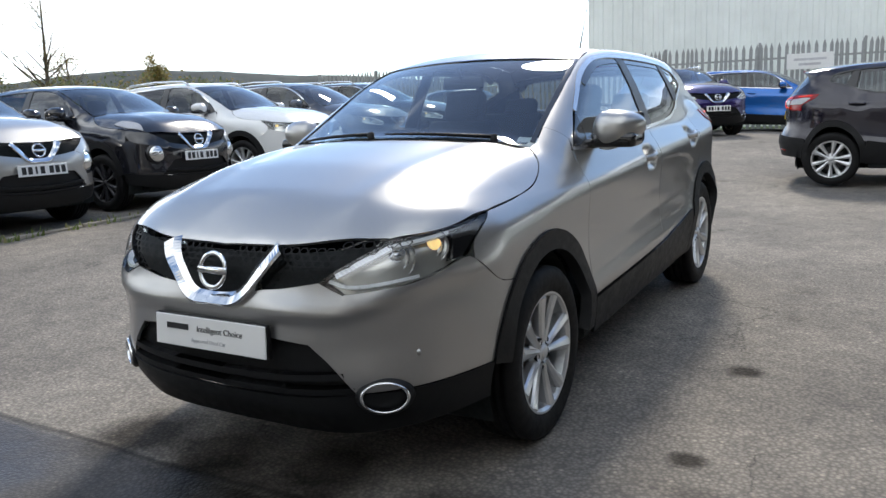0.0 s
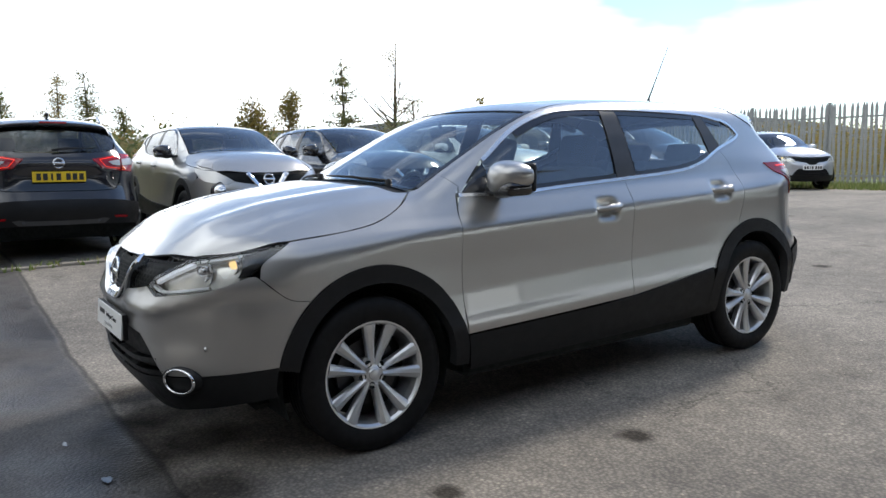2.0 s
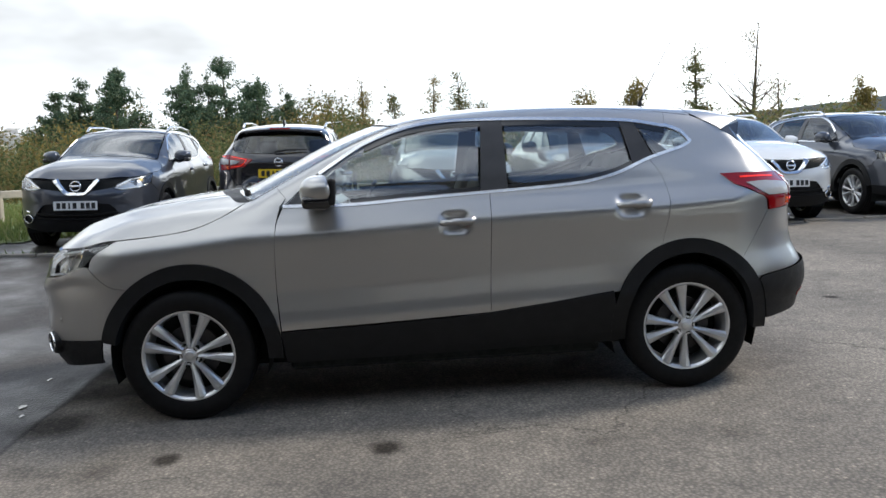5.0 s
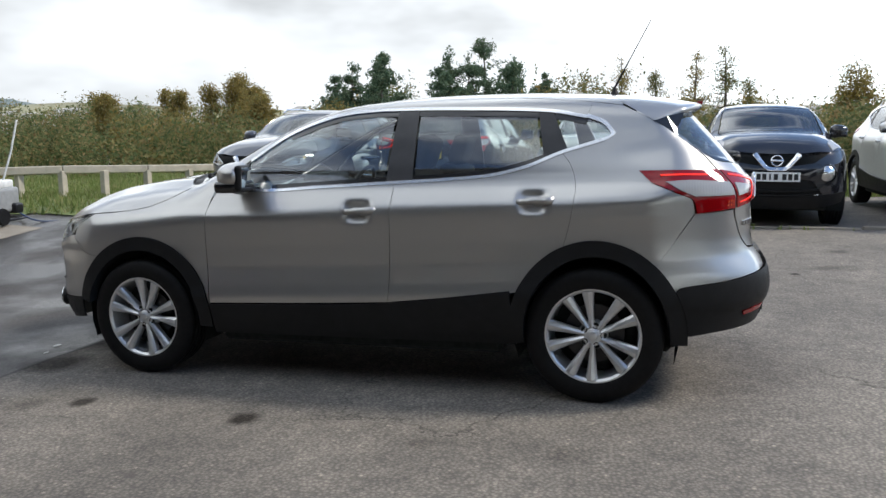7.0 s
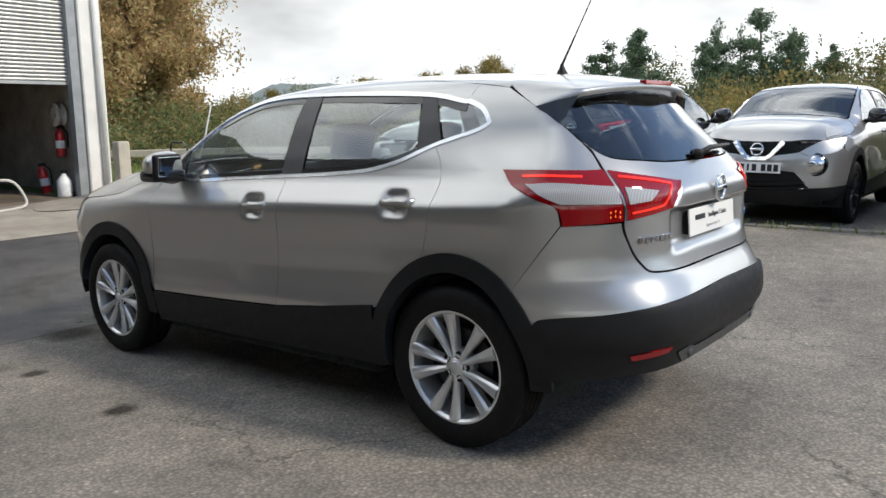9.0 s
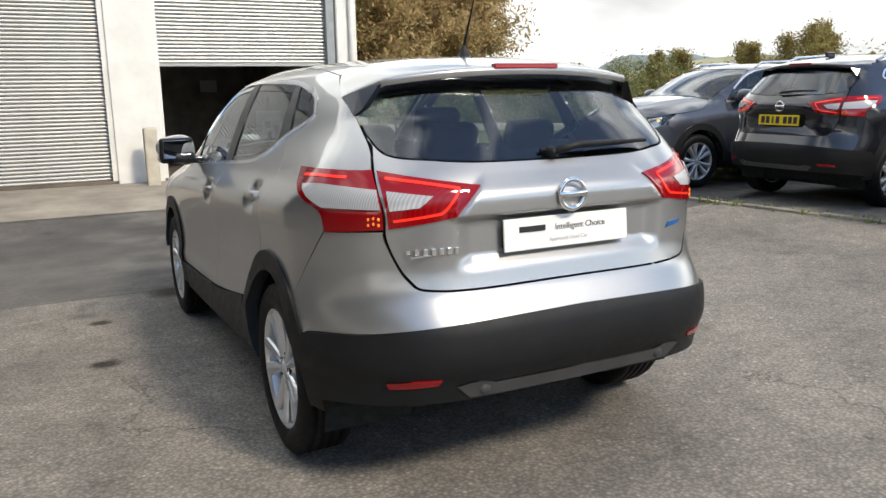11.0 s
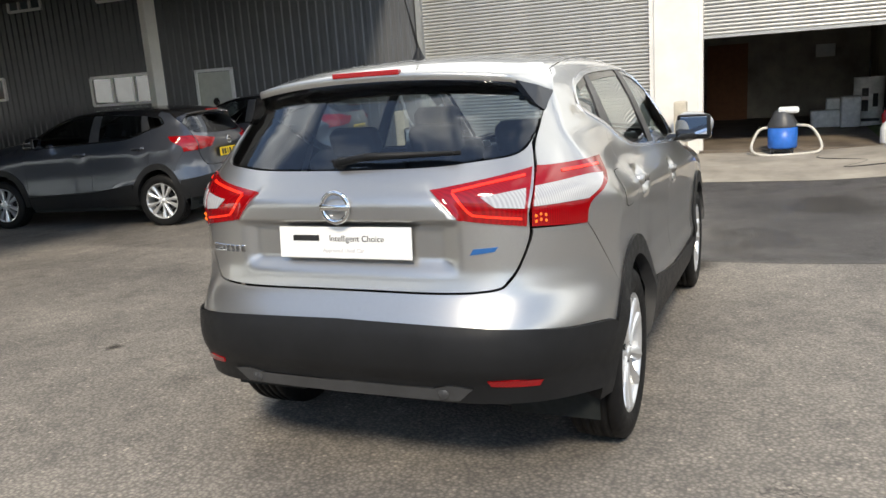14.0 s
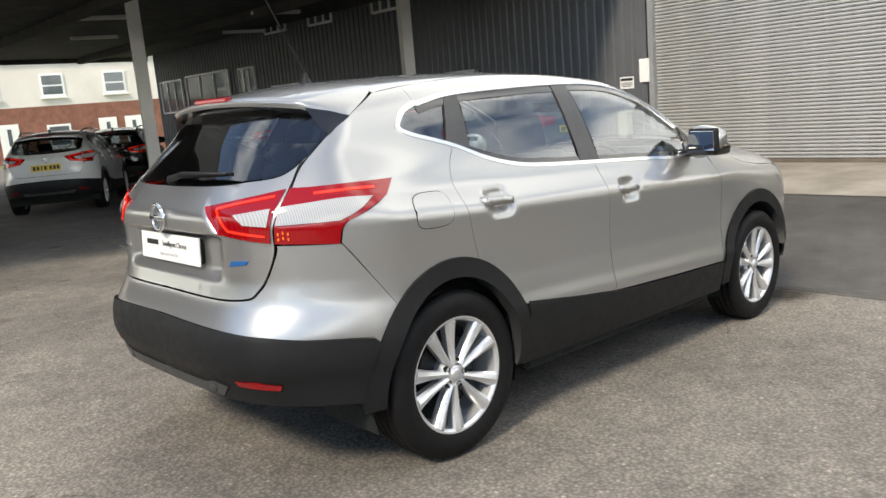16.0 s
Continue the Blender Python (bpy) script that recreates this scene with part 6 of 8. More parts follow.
# ---- knee rail ----
def knee_rail():
    path = flow([np.array(p) for p in ((-12.2, 3.95), (-10.0, 4.75), (-8.9, 5.75), (-7.9, 6.6), (-7.1, 7.9), (-6.3, 9.4), (-5.0, 10.9), (-1.5, 11.2), (4, 11.3), (10, 11.4), (16, 11.5))], 1.15)
    root = new("timber_fence")
    zs = [float(np.where((p[1] > 10.5) | (p[0] < -9.3), land(p[0], p[1]), level(p[0], p[1]))) + 0.02 for p in path]
    for p, z in zip(path, zs):
        part("post", box_bm((0.10, 0.12, 0.50), (p[0], p[1], z + 0.20), 0.008, 1), M["timber"], root)
    for (p, z), (q, w) in zip(zip(path[::2], zs[::2]), zip(path[2::2], zs[2::2])):
        a, b = Vector((p[0], p[1], z + 0.47)), Vector((q[0], q[1], w + 0.47))
        d = b - a
        part("rail", box_bm((d.length - 0.01, 0.09, 0.13), (a + b) / 2, 0.012, 1, d.to_track_quat("X", "Z")), M["timber"], root)
    return tagged(root, "low weathered timber knee rail on short posts", "fence")


knee_rail()


# ---- the workshop ----
WX = -9.48


def corrugated(name, a, b, z0, z1, mat, parent, pitch=0.20, depth=0.03, label=""):
    """Upright trapezoid sheeting between two plan points, with thickness."""
    a, b = Vector((*a, 0)), Vector((*b, 0))
    d = (b - a)
    L = d.length
    d.normalize()
    n = Vector((-d.y, d.x, 0))
    us = []
    k = 0
    while k * pitch < L:
        for f, o in ((0, 0), (0.34, 0), (0.44, 1), (0.86, 1), (0.96, 0)):
            us.append((min((k + f) * pitch, L), o))
        k += 1
    us.append((L, 0))
    v, q = [], []
    for u, o in us:
        for zz in (z0, z1):
            for back in (0, 1):
                v.append(a + d * u + n * (depth * o - back * 0.05) + Vector((0, 0, zz)))
    for i in range(len(us) - 1):
        s, t = 4 * i, 4 * i + 4
        q += [(s, t, t + 2, s + 2), (s + 1, s + 3, t + 3, t + 1), (s + 2, t + 2, t + 3, s + 3), (s, s + 1, t + 1, t)]
    return raw(name, v, q, mat, parent, label, False)


def shutter(name, y0, y1, zb, zt, label):
    root = new(name)
    root.matrix_basis = Matrix.Translation((WX - 0.10, (y0 + y1) / 2, zb))
    prof = [(0.0, 0.0), (0.017, 0.008), (0.024, 0.026), (0.017, 0.046), (0.0, 0.054), (-0.008, 0.060), (-0.008, 0.0)]
    bm = bmesh.new()
    w = (y1 - y0) / 2
    ends = [[bm.verts.new((x, s * w, z)) for x, z in prof] for s in (-1, 1)]
    for i in range(7):
        bm.faces.new((ends[0][i], ends[1][i], ends[1][(i + 1) % 7], ends[0][(i + 1) % 7]))
    bm.faces.new(ends[0])
    bm.faces.new(ends[1][::-1])
    bmesh.ops.recalc_face_normals(bm, faces=bm.faces)
    me = bpy.data.meshes.new("slat")
    bm.to_mesh(me)
    bm.free()
    me.materials.append(M["shutter"])
    n = int((zt - zb) / 0.060)
    for k in range(n):
        o = new("slat", me)
        o.parent = root
        o.matrix_basis = Matrix.Translation((0, 0, 0.05 + 0.060 * k))
    part("bottom_rail", box_bm((0.03, 2 * w, 0.05), (0.006, 0, 0.025), 0.004, 1), M["shutter"], root)
    return tagged(root, label, "roller shutter", kind="structure")


shutter("door_1", -4.80, -0.66, 0.03, 4.0, "closed galvanised roller shutter of the workshop")
shutter("door_2", 0.20, 3.06, 1.895, 4.0, "half-open galvanised roller shutter")


def wall_box(name, x0, x1, y0, y1, z0, z1, mat, parent=None, label="", bevel=0.0):
    return part(name, box_bm((x1 - x0, y1 - y0, z1 - z0), ((x0 + x1) / 2, (y0 + y1) / 2, (z0 + z1) / 2), bevel, 1), mat, parent, label)


shed = new("wall_west")
tagged(shed, "grey steel-clad workshop front with white door posts", "building", kind="structure")
wall_box("pier", WX - 0.25, WX + 0.06, -0.58, 0.14, -0.05, 5.4, M["white_wall"], shed, "white painted pier", 0.01)
wall_box("door_guide", WX - 0.12, WX + 0.02, -0.66, -0.58, -0.05, 4.1, M["white_wall"], shed)
wall_box("door_guide", WX - 0.12, WX + 0.02, 0.14, 0.20, -0.05, 4.1, M["white_wall"], shed)
wall_box("door_guide", WX - 0.12, WX + 0.04, 3.06, 3.20, -0.05, 4.1, M["galvanised"], shed, "grey steel door guide")
wall_box("door_guide", WX - 0.12, WX + 0.03, -4.90, -4.80, -0.05, 4.1, M["galvanised"], shed, "grey steel door guide")
wall_box("corner_post", WX - 0.30, WX + 0.05, 3.24, 3.62, -0.05, 5.4, M["white_wall"], shed, "white corner post", 0.02)
part("downpipe", tube_bm([(WX + 0.10, 3.50, -0.02), (WX + 0.10, 3.50, 5.3)], 0.05, 12), M["white_wall"], shed, "white downpipe", True)
wall_box("lintel", WX - 0.25, WX + 0.02, -4.90, 3.24, 4.05, 5.4, M["cladding"], shed)
corrugated("cladding_sheet", (WX, -25.5), (WX, -4.92), 0.0, 5.4, M["cladding"], shed)
corrugated("cladding_sheet", (-19.0, 3.60), (WX - 0.06, 3.60), -1.0, 5.4, M["white_wall"], shed, label="pale side cladding")
part("wall_panel", box_bm((0.03, 0.20, 0.42), (WX + 0.05, -4.98, 1.72), 0.006, 1), M["sign_white"], shed, "small white notice panel")
sg = part("warning_sign", box_bm((0.012, 0.30, 0.22), (WX + 0.045, -5.36, 1.525), 0.003, 1), M["sign_white"], shed, "white wall sign")
for k, (w, h, z) in enumerate(((0.26, 0.05, 0.06), (0.22, 0.012, -0.005), (0.24, 0.012, -0.035), (0.18, 0.012, -0.065))):
    part("bar", box_bm((0.004, w, h), (WX + 0.054, -5.36, 1.525 + z)), M["ink"], sg)
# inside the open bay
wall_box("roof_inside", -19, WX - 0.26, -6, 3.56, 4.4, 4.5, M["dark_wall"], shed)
wall_box("back_wall", -17.2, -17.0, -6, 3.56, -0.05, 4.4, M["bay_wall"], shed)
wall_box("side_wall", -17.0, WX - 0.26, 3.30, 3.50, -0.05, 4.4, M["bay_wall"], shed)
wall_box("side_wall", -17.0, WX - 0.30, -6.2, -6.0, -0.05, 4.4, M["bay_wall"], shed)
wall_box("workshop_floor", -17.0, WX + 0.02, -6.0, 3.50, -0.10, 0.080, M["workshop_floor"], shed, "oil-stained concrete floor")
# window strips and a door in the wall under the canopy
for k, (y, w, z, h) in enumerate(((-12.2, 1.9, 1.82, 0.62), (-16.8, 1.65, 2.05, 0.50), (-21.6, 3.0, 2.42, 1.2), (-19.0, 0.95, 2.40, 1.15), (-24.3, 1.7, 2.42, 1.1), (-17.1, 1.1, 4.08, 0.5), (-14.85, 1.05, 4.03, 0.48), (-12.1, 1.0, 3.98, 0.46))):
    win = new("window_%d" % (k + 1))
    win.matrix_basis = Matrix.Translation((WX + 0.06, y, z))
    part("window_frame", join_bm(box_bm((0.06, w, 0.06), (0, 0, h / 2)), box_bm((0.06, w, 0.06), (0, 0, -h / 2)), *[box_bm((0.06, 0.06, h), (0, -w / 2 + w * q / 3, 0)) for q in range(4)]), M["upvc"], win)
    for q in range(3):
        part("pane", box_bm((0.012, w / 3 - 0.07, h - 0.07), (-0.012, -w / 2 + w * (q + 0.5) / 3, 0)), M["pane"], win)
    tagged(win, "white-framed window in the shaded wall", "window", kind="structure")
dr = wall_box("door_3", WX - 0.02, WX + 0.06, -10.10, -9.25, 0.0, 2.04, M["pale_door"])
part("door_frame", join_bm(box_bm((0.10, 0.06, 2.12), (WX + 0.03, -10.135, 1.05)), box_bm((0.10, 0.06, 2.12), (WX + 0.03, -9.215, 1.05)), box_bm((0.10, 0.98, 0.06), (WX + 0.03, -9.675, 2.08))), M["upvc"], dr)
part("door_handle", box_bm((0.04, 0.12, 0.03), (WX + 0.09, -9.35, 1.02), 0.008, 1), M["chrome"], dr)
part("vent", moved(spin_bm([(0.0005, 0.02), (0.07, 0.02), (0.085, 0.0)], 20, "x"), Matrix.Translation((WX + 0.06, -9.68, 1.42))), M["gloss_black"], dr, "round black vent")
tagged(dr, "pale painted side door with a round vent in the shaded wall", "door", kind="structure")


def bollard(x, y, h, turn):
    z = float(level(np.array(x), np.array(y)))
    b = part("bollard", moved(box_bm((0.20, 0.20, h + 0.05), (0, 0, h / 2 - 0.02), 0.03, 2), Matrix.Translation((x, y, z)) @ pose(0, 0, 0, 0, turn, 0)), M["timber"])
    return tagged(b, "weathered square timber guard post by the workshop door", "bollard", "guard posts")


bollard(-8.95, -0.10, 0.90, 0)
bollard(-8.45, 3.26, 0.88, 0)
bollard(-8.95, -5.10, 1.00, 1)

# ---- canopy ----
can = new("canopy")
tagged(can, "dark flat canopy on pale steel posts", "canopy", kind="structure")
CD = Vector((5.3, -1.8, 0)).normalized()
CN = Vector((CD.y, -CD.x, 0)) * 1.0
if CN.y > 0:
    CN = -CN
cm = Matrix(((CD.x, -CN.x, 0, -3.2), (CD.y, -CN.y, 0, -12.2), (0, 0, 1, 0), (0, 0, 0, 1)))
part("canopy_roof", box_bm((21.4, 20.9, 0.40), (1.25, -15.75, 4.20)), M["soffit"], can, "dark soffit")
part("fascia", box_bm((21.6, 0.10, 0.70), (1.25, -5.25, 4.20)), M["dark_wall"], can)
part("fascia", box_bm((21.6, 0.10, 0.70), (1.25, -26.25, 4.20)), M["dark_wall"], can)
for u in (-5.6, 0.0, 8.0, 16.0):
    part("post", moved(box_bm((0.24, 0.24, 4.15), (u, 0, 1.95), 0.01, 1), cm), M["white_wall"], can, "pale square steel post")
for u, v in ((-3.5, -3), (0.5, -3), (-3.5, -7), (0.5, -7), (4.5, -5)):
    part("ceiling_lamp", moved(box_bm((1.2, 0.16, 0.08), (u, v, 3.92), 0.01, 1), cm), M["upvc"], can, "unlit strip lamp")
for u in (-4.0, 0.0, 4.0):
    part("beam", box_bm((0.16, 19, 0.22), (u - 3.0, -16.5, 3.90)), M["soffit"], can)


# ---- houses seen under the canopy ----
def house(x, y, turn):
    h = new("terraced_house")
    h.matrix_basis = Matrix.Translation((x, y, 0)) @ pose(0, 0, 0, 0, 0, turn)
    part("wall", box_bm((6.4, 7, 3.0), (0, 0, 1.5)), M["red_brick"], h, "red brick ground storey")
    part("upper_wall", box_bm((6.42, 7.02, 2.6), (0, 0, 4.3)), M["render"], h, "cream rendered upper storey")
    bm = bmesh.new()
    vs = [bm.verts.new(p) for p in ((-3.25, 3.8, 5.55), (3.25, 3.8, 5.55), (3.25, 0, 7.6), (-3.25, 0, 7.6), (-3.25, -3.8, 5.55), (3.25, -3.8, 5.55))]
    for f in ((0, 1, 2, 3), (3, 2, 5, 4), (0, 3, 4), (1, 5, 2), (0, 4, 5, 1)):
        bm.faces.new([vs[i] for i in f])
    roof = part("roof", bm, M["slate"], h, "slate roof")
    part("chimney", box_bm((0.6, 0.6, 1.2), (2.6, 0, 7.7)), M["red_brick"], roof)
    for u, z in ((-1.7, 1.35), (-1.7, 4.1), (1.5, 4.1)):
        w = part("window", box_bm((1.2, 0.10, 1.25), (u, 3.53, z)), M["upvc"], h, "white-framed window")
        part("pane", box_bm((0.98, 0.04, 0.48), (u, 3.58, z + 0.27)), M["pane"], w)
        part("pane", box_bm((0.98, 0.04, 0.42), (u, 3.58, z - 0.28)), M["pane"], w)
        part("sill", box_bm((1.35, 0.2, 0.08), (u, 3.6, z - 0.68)), M["upvc"], w)
    for u in (0.75, 2.15):
        d = part("door", box_bm((0.95, 0.10, 2.1), (u, 3.53, 1.1)), M["upvc"], h, "white front door")
        part("pane", box_bm((0.2, 0.03, 0.9), (u, 3.585, 1.45)), M["pane"], d)
    return tagged(h, "terraced house, red brick below and cream render above", "house", "terrace beyond the yard")


for k in range(-3, 5):
    house(-10.5 + 6.4 * k * 0.98, -47 - 6.4 * k * 0.2, -11.5)

# ---- steel fence and the neighbouring building ----
FX = 19.6
pal = new("palisade_fence")
tagged(pal, "galvanised steel palisade fence with pointed pales", "fence")
pm = bpy.data.meshes.new("pale")
bm = bmesh.new()
sec = [(-0.046, 0.0), (-0.027, 0.018), (0.0, 0.006), (0.027, 0.018), (0.046, 0.0), (0.0, -0.008)]
lo = [bm.verts.new((b, a, 0)) for a, b in sec]
mi = [bm.verts.new((b, a, 2.28)) for a, b in sec]
tp = [bm.verts.new((b * 0.6, a * 0.12, 2.42)) for a, b in sec]
for u, v in ((lo, mi), (mi, tp)):
    for i in range(6):
        bm.faces.new((u[i], u[(i + 1) % 6], v[(i + 1) % 6], v[i]))
bm.faces.new(tp)
bm.to_mesh(pm)
bm.free()
pm.materials.append(M["galvanised"])
for k in range(170):
    y = -9 + 0.155 * k
    o = new("pale", pm)
    o.parent = pal
    o.matrix_basis = Matrix.Translation((FX, y, 0.45 + 0.012 * math.sin(k * 12.9))) @ pose(0, 0, 0, 1.2 * math.sin(k * 7.3), 0.8 * math.sin(k * 3.1), 0)
for z in (0.75, 2.45):
    part("rail", box_bm((0.05, 26.6, 0.05), (FX + 0.045, 4.2, z)), M["galvanised"], pal)
for k in range(11):
    part("post", box_bm((0.10, 0.06, 2.6), (FX + 0.12, -8.8 + 2.6 * k, 1.6)), M["galvanised"], pal)
fs = part("fence_sign", box_bm((0.02, 1.15, 0.42), (FX - 0.05, 0.30, 2.33), 0.004, 1), M["sign_white"])
for w, z in ((0.8, 0.05), (0.55, -0.08)):
    part("bar", box_bm((0.006, w, 0.06), (FX - 0.062, 0.30, 2.33 + z)), M["grey_ink"], fs)
tagged(fs, "pale rectangular sign on the steel fence", "sign")
nb = new("wall_east")
tagged(nb, "pale ribbed steel building behind the fence", "building", kind="structure")
corrugated("cladding_sheet", (21.6, 7.2), (21.6, -30), 0.2, 5.05, M["pale_cladding"], nb, 0.33, 0.04)
corrugated("cladding_sheet", (45, 7.2), (21.6, 7.2), 0.2, 5.05, M["pale_cladding"], nb, 0.33, 0.04)
part("eaves", box_bm((0.35, 37.6, 0.16), (21.62, -11.4, 5.08)), M["galvanised"], nb, "dark eaves gutter")
part("roof", box_bm((24, 37.2, 0.2), (33.6, -11.4, 5.25)), M["galvanised"], nb)


# ---- trees ----
def leaf_quads(cen, size, r):
    n = len(cen)
    d = r.normal(size=(n, 3))
    d /= np.linalg.norm(d, axis=1)[:, None]
    e = np.cross(d, r.normal(size=(n, 3)))
    e /= np.linalg.norm(e, axis=1)[:, None] + 1e-9
    s = size * r.uniform(0.6, 1.3, n)[:, None]
    v = np.stack([cen - d * s, cen + e * s * 0.45, cen + d * s, cen - e * s * 0.45], 1).reshape(-1, 3)
    return v, np.arange(4 * n).reshape(-1, 4)


def tree(x, y, h, kind, seed, label, spread=None):
    r = np.random.default_rng(seed)
    z0 = float(land(np.array(x), np.array(y)))
    root = new(kind + "_tree")
    root.matrix_basis = Matrix.Translation((x, y, z0 - 0.05))
    bark = M["pale_bark"] if kind == "birch" else M["bark"]
    lean = r.normal(0, 0.03, 2)
    trunk = [(lean[0] * h * t * t, lean[1] * h * t * t, h * 0.97 * t) for t in np.linspace(0, 1, 7)]
    rad = 0.018 * h + 0.02
    bms = [tube_bm(trunk, [rad * (1 - 0.93 * t) + 0.004 for t in np.linspace(0, 1, 7)], 7)]
    tips, wts = [], []
    nb_ = {"birch": 46, "larch": 52, "pine": 62, "oak": 52, "bare": 34}[kind]
    spread = spread or {"birch": 0.20, "larch": 0.19, "pine": 0.30, "oak": 0.42, "bare": 0.26}[kind]
    for k in range(nb_):
        t = r.uniform(0.14 if kind in ("pine", "larch") else 0.22, 1.0) * r.uniform(0.88, 1.0)
        base = np.array([np.interp(t, np.linspace(0, 1, 7), [p[i] for p in trunk]) for i in range(3)])
        a = r.uniform(0, 6.28)
        if kind in ("pine", "larch"):
            L = 1.25 * spread * h * (1.03 - t) * r.uniform(0.55, 1.2) + 0.035 * h
            up = 0.35 if kind == "pine" else 0.10
        elif kind == "oak":
            L = spread * h * math.sin(math.pi * min(1, 0.22 + 0.80 * t)) * r.uniform(0.6, 1.1) + 0.05 * h
            up = r.uniform(0.1, 0.9)
        else:
            L = 1.2 * spread * h * (1.05 - t) ** 0.9 * r.uniform(0.45, 1.2) + 0.03 * h
            up = r.uniform(0.5, 1.3)
        end = base + np.array([math.cos(a), math.sin(a), up]) * L
        mid = (base + end) / 2 + np.array([0, 0, -0.06 * L])
        bms.append(tube_bm([base, mid, end], [rad * (1 - t) * 0.42 + 0.006, rad * (1 - t) * 0.25 + 0.004, 0.003], 5, False))
        for q in np.linspace(0.15, 1.0, max(5, int(46 * L / h))):
            tips.append(base + (end - base) * q + r.normal(0, 0.05 * L, 3))
        if kind in ("oak", "birch", "bare"):
            for _ in range(3):
                q = r.uniform(0.4, 1)
                s = base + (end - base) * q
                w = s + r.normal(0, 0.20, 3) * L + np.array([0, 0, 0.06 * L])
                bms.append(tube_bm([s, w], [0.005 + 0.01 * rad, 0.002], 4, False))
                tips += [w, (s + w) / 2]
    part("trunk", join_bm(*bms), bark, root)
    tips += [np.array(trunk[-1]) + np.array([0, 0, -0.03 * h * k]) for k in range(3)]
    tips = np.array(tips)
    per, size, mat, jit = {"birch": (12, 0.050, "leaf_gold", 0.045), "larch": (16, 0.052, "leaf_gold" if seed % 2 else "leaf_green", 0.034), "pine": (27, 0.066, "needle", 0.026), "oak": (38, 0.068, "leaf_rust", 0.050), "bare": (6, 0.036, "leaf_gold", 0.04)}[kind]
    cen = np.repeat(tips, per, 0) + r.normal(0, jit * h ** 0.8 * 0.8, (len(tips) * per, 3))
    v, q = leaf_quads(cen, size * (1 if kind != "oak" else 1.2), r)
    fast("crown", v, q, M[mat], root)
    return tagged(root, label, "tree")


PINE, BIRCH, LARCH, OAK, BARE = "dark green young pine", "slender birch with thin golden leaves", "narrow larch turning yellow", "broad oak with rusty autumn leaves", "thin nearly bare young tree"
for i, (x, y, h) in enumerate(((-7.6, 33, 6.9), (-9.0, 31, 6.2), (-10.6, 26.5, 5.3), (-12.4, 27.5, 5.0), (-6.0, 31, 5.7), (-8.4, 29, 5.0), (-13.8, 29, 4.7), (-5.0, 33, 5.2), (-8.2, 32, 6.0), (-11.4, 28, 4.6), (-6.8, 34, 6.0))):
    tree(x, y, h, "pine", 10 + i, PINE)
for i, (x, y, h) in enumerate(((-16.2, 24.6, 4.2), (-18.0, 23, 3.4), (-14.4, 22.5, 3.6), (-20.5, 22, 3.2), (-12.2, 19.5, 2.8), (-25, 20, 3.0), (-17, 17.5, 2.6), (6.5, 22, 3.8), (9.5, 26, 4.6), (17.8, 24, 4.2), (-15.6, 23.5, 4.0), (-17.2, 24.2, 3.8), (-19.2, 24.0, 3.6), (-22.5, 23.5, 3.4), (-13.2, 21.0, 3.0))):
    tree(x, y, h, "birch", 30 + i, BIRCH)
for i, (x, y, h) in enumerate(((-1.3, 34.6, 6.2), (0.3, 35, 5.6), (2.0, 32, 5.9), (3.4, 33, 6.2), (-3.0, 33, 5.2), (4.2, 30, 4.4))):
    tree(x, y, h, "larch", 51 + i, LARCH)
tree(14.7, 26.4, 6.9, "bare", 70, BARE)
tree(12.6, 27.0, 6.2, "larch", 72, LARCH)
tree(16.2, 27.0, 5.0, "bare", 73, BARE)
for i, (x, y, h) in enumerate(((-21.6, 11.2, 6.6), (-25.0, 13.6, 7.0), (-20.4, 7.6, 6.2), (-26, 9.5, 7.0))):
    tree(x, y, h, "oak", 80 + i, OAK)


def scrub(name, spots, mat, seed, label, leaf=0.09, n=150):
    """Thickets of stems and leaves; spots are (x, y, width, height)."""
    r = np.random.default_rng(seed)
    cen = []
    for x, y, w, h in spots:
        m = int(2.1 * n * (w * h) ** 0.8)
        u = r.normal(size=(m, 3))
        u /= np.linalg.norm(u, axis=1)[:, None]
        u *= r.uniform(0.45, 1.05, m)[:, None] ** 0.5
        z = float(land(np.array(x), np.array(y)))
        c = np.array([x, y, z + h * 0.45]) + u * np.array([w / 2, w / 2, h * 0.55]) + r.normal(0, 0.10, (m, 3))
        cen.append(c)
        k = int(5 + 3 * h)
        for _ in range(k):
            px, py = x + r.normal(0, w * 0.22), y + r.normal(0, w * 0.22)
            t = np.linspace(0.3, 1, 26)[:, None]
            cen.append(np.array([px, py, z]) + t * np.array([r.normal(0, 0.15), r.normal(0, 0.15), h * r.uniform(0.75, 1.12)]) + r.normal(0, 0.08, (26, 3)))
    v, q = leaf_quads(np.concatenate(cen), leaf * 0.74, r)
    return tagged(fast(name, v, q, M[mat]), label, "scrub", kind="stuff")


def belt(seed, n, xs, ys, w, h):
    r = np.random.default_rng(seed)
    return [(r.uniform(*xs), r.uniform(*ys), r.uniform(*w), r.uniform(*h)) for _ in range(n)]


scrub("scrub", belt(1, 60, (-26, 22), (14, 19), (1.4, 2.8), (1.2, 2.2)), "leaf_green", 101, "dense green-brown scrub beyond the rail")
scrub("scrub", belt(2, 60, (-34, 30), (19, 28), (1.8, 3.4), (1.8, 3.2)), "leaf_green", 102, "dense green-brown scrub beyond the rail", 0.085, 190)
scrub("scrub", belt(3, 34, (-30, 8), (15, 26), (1.2, 2.4), (1.6, 3.0)), "leaf_gold", 103, "golden thicket among the scrub", 0.09)
scrub("scrub", belt(4, 40, (-40, 36), (30, 46), (3, 5), (3.0, 5.0)), "leaf_green", 104, "far scrub on the falling slope", 0.12, 170)
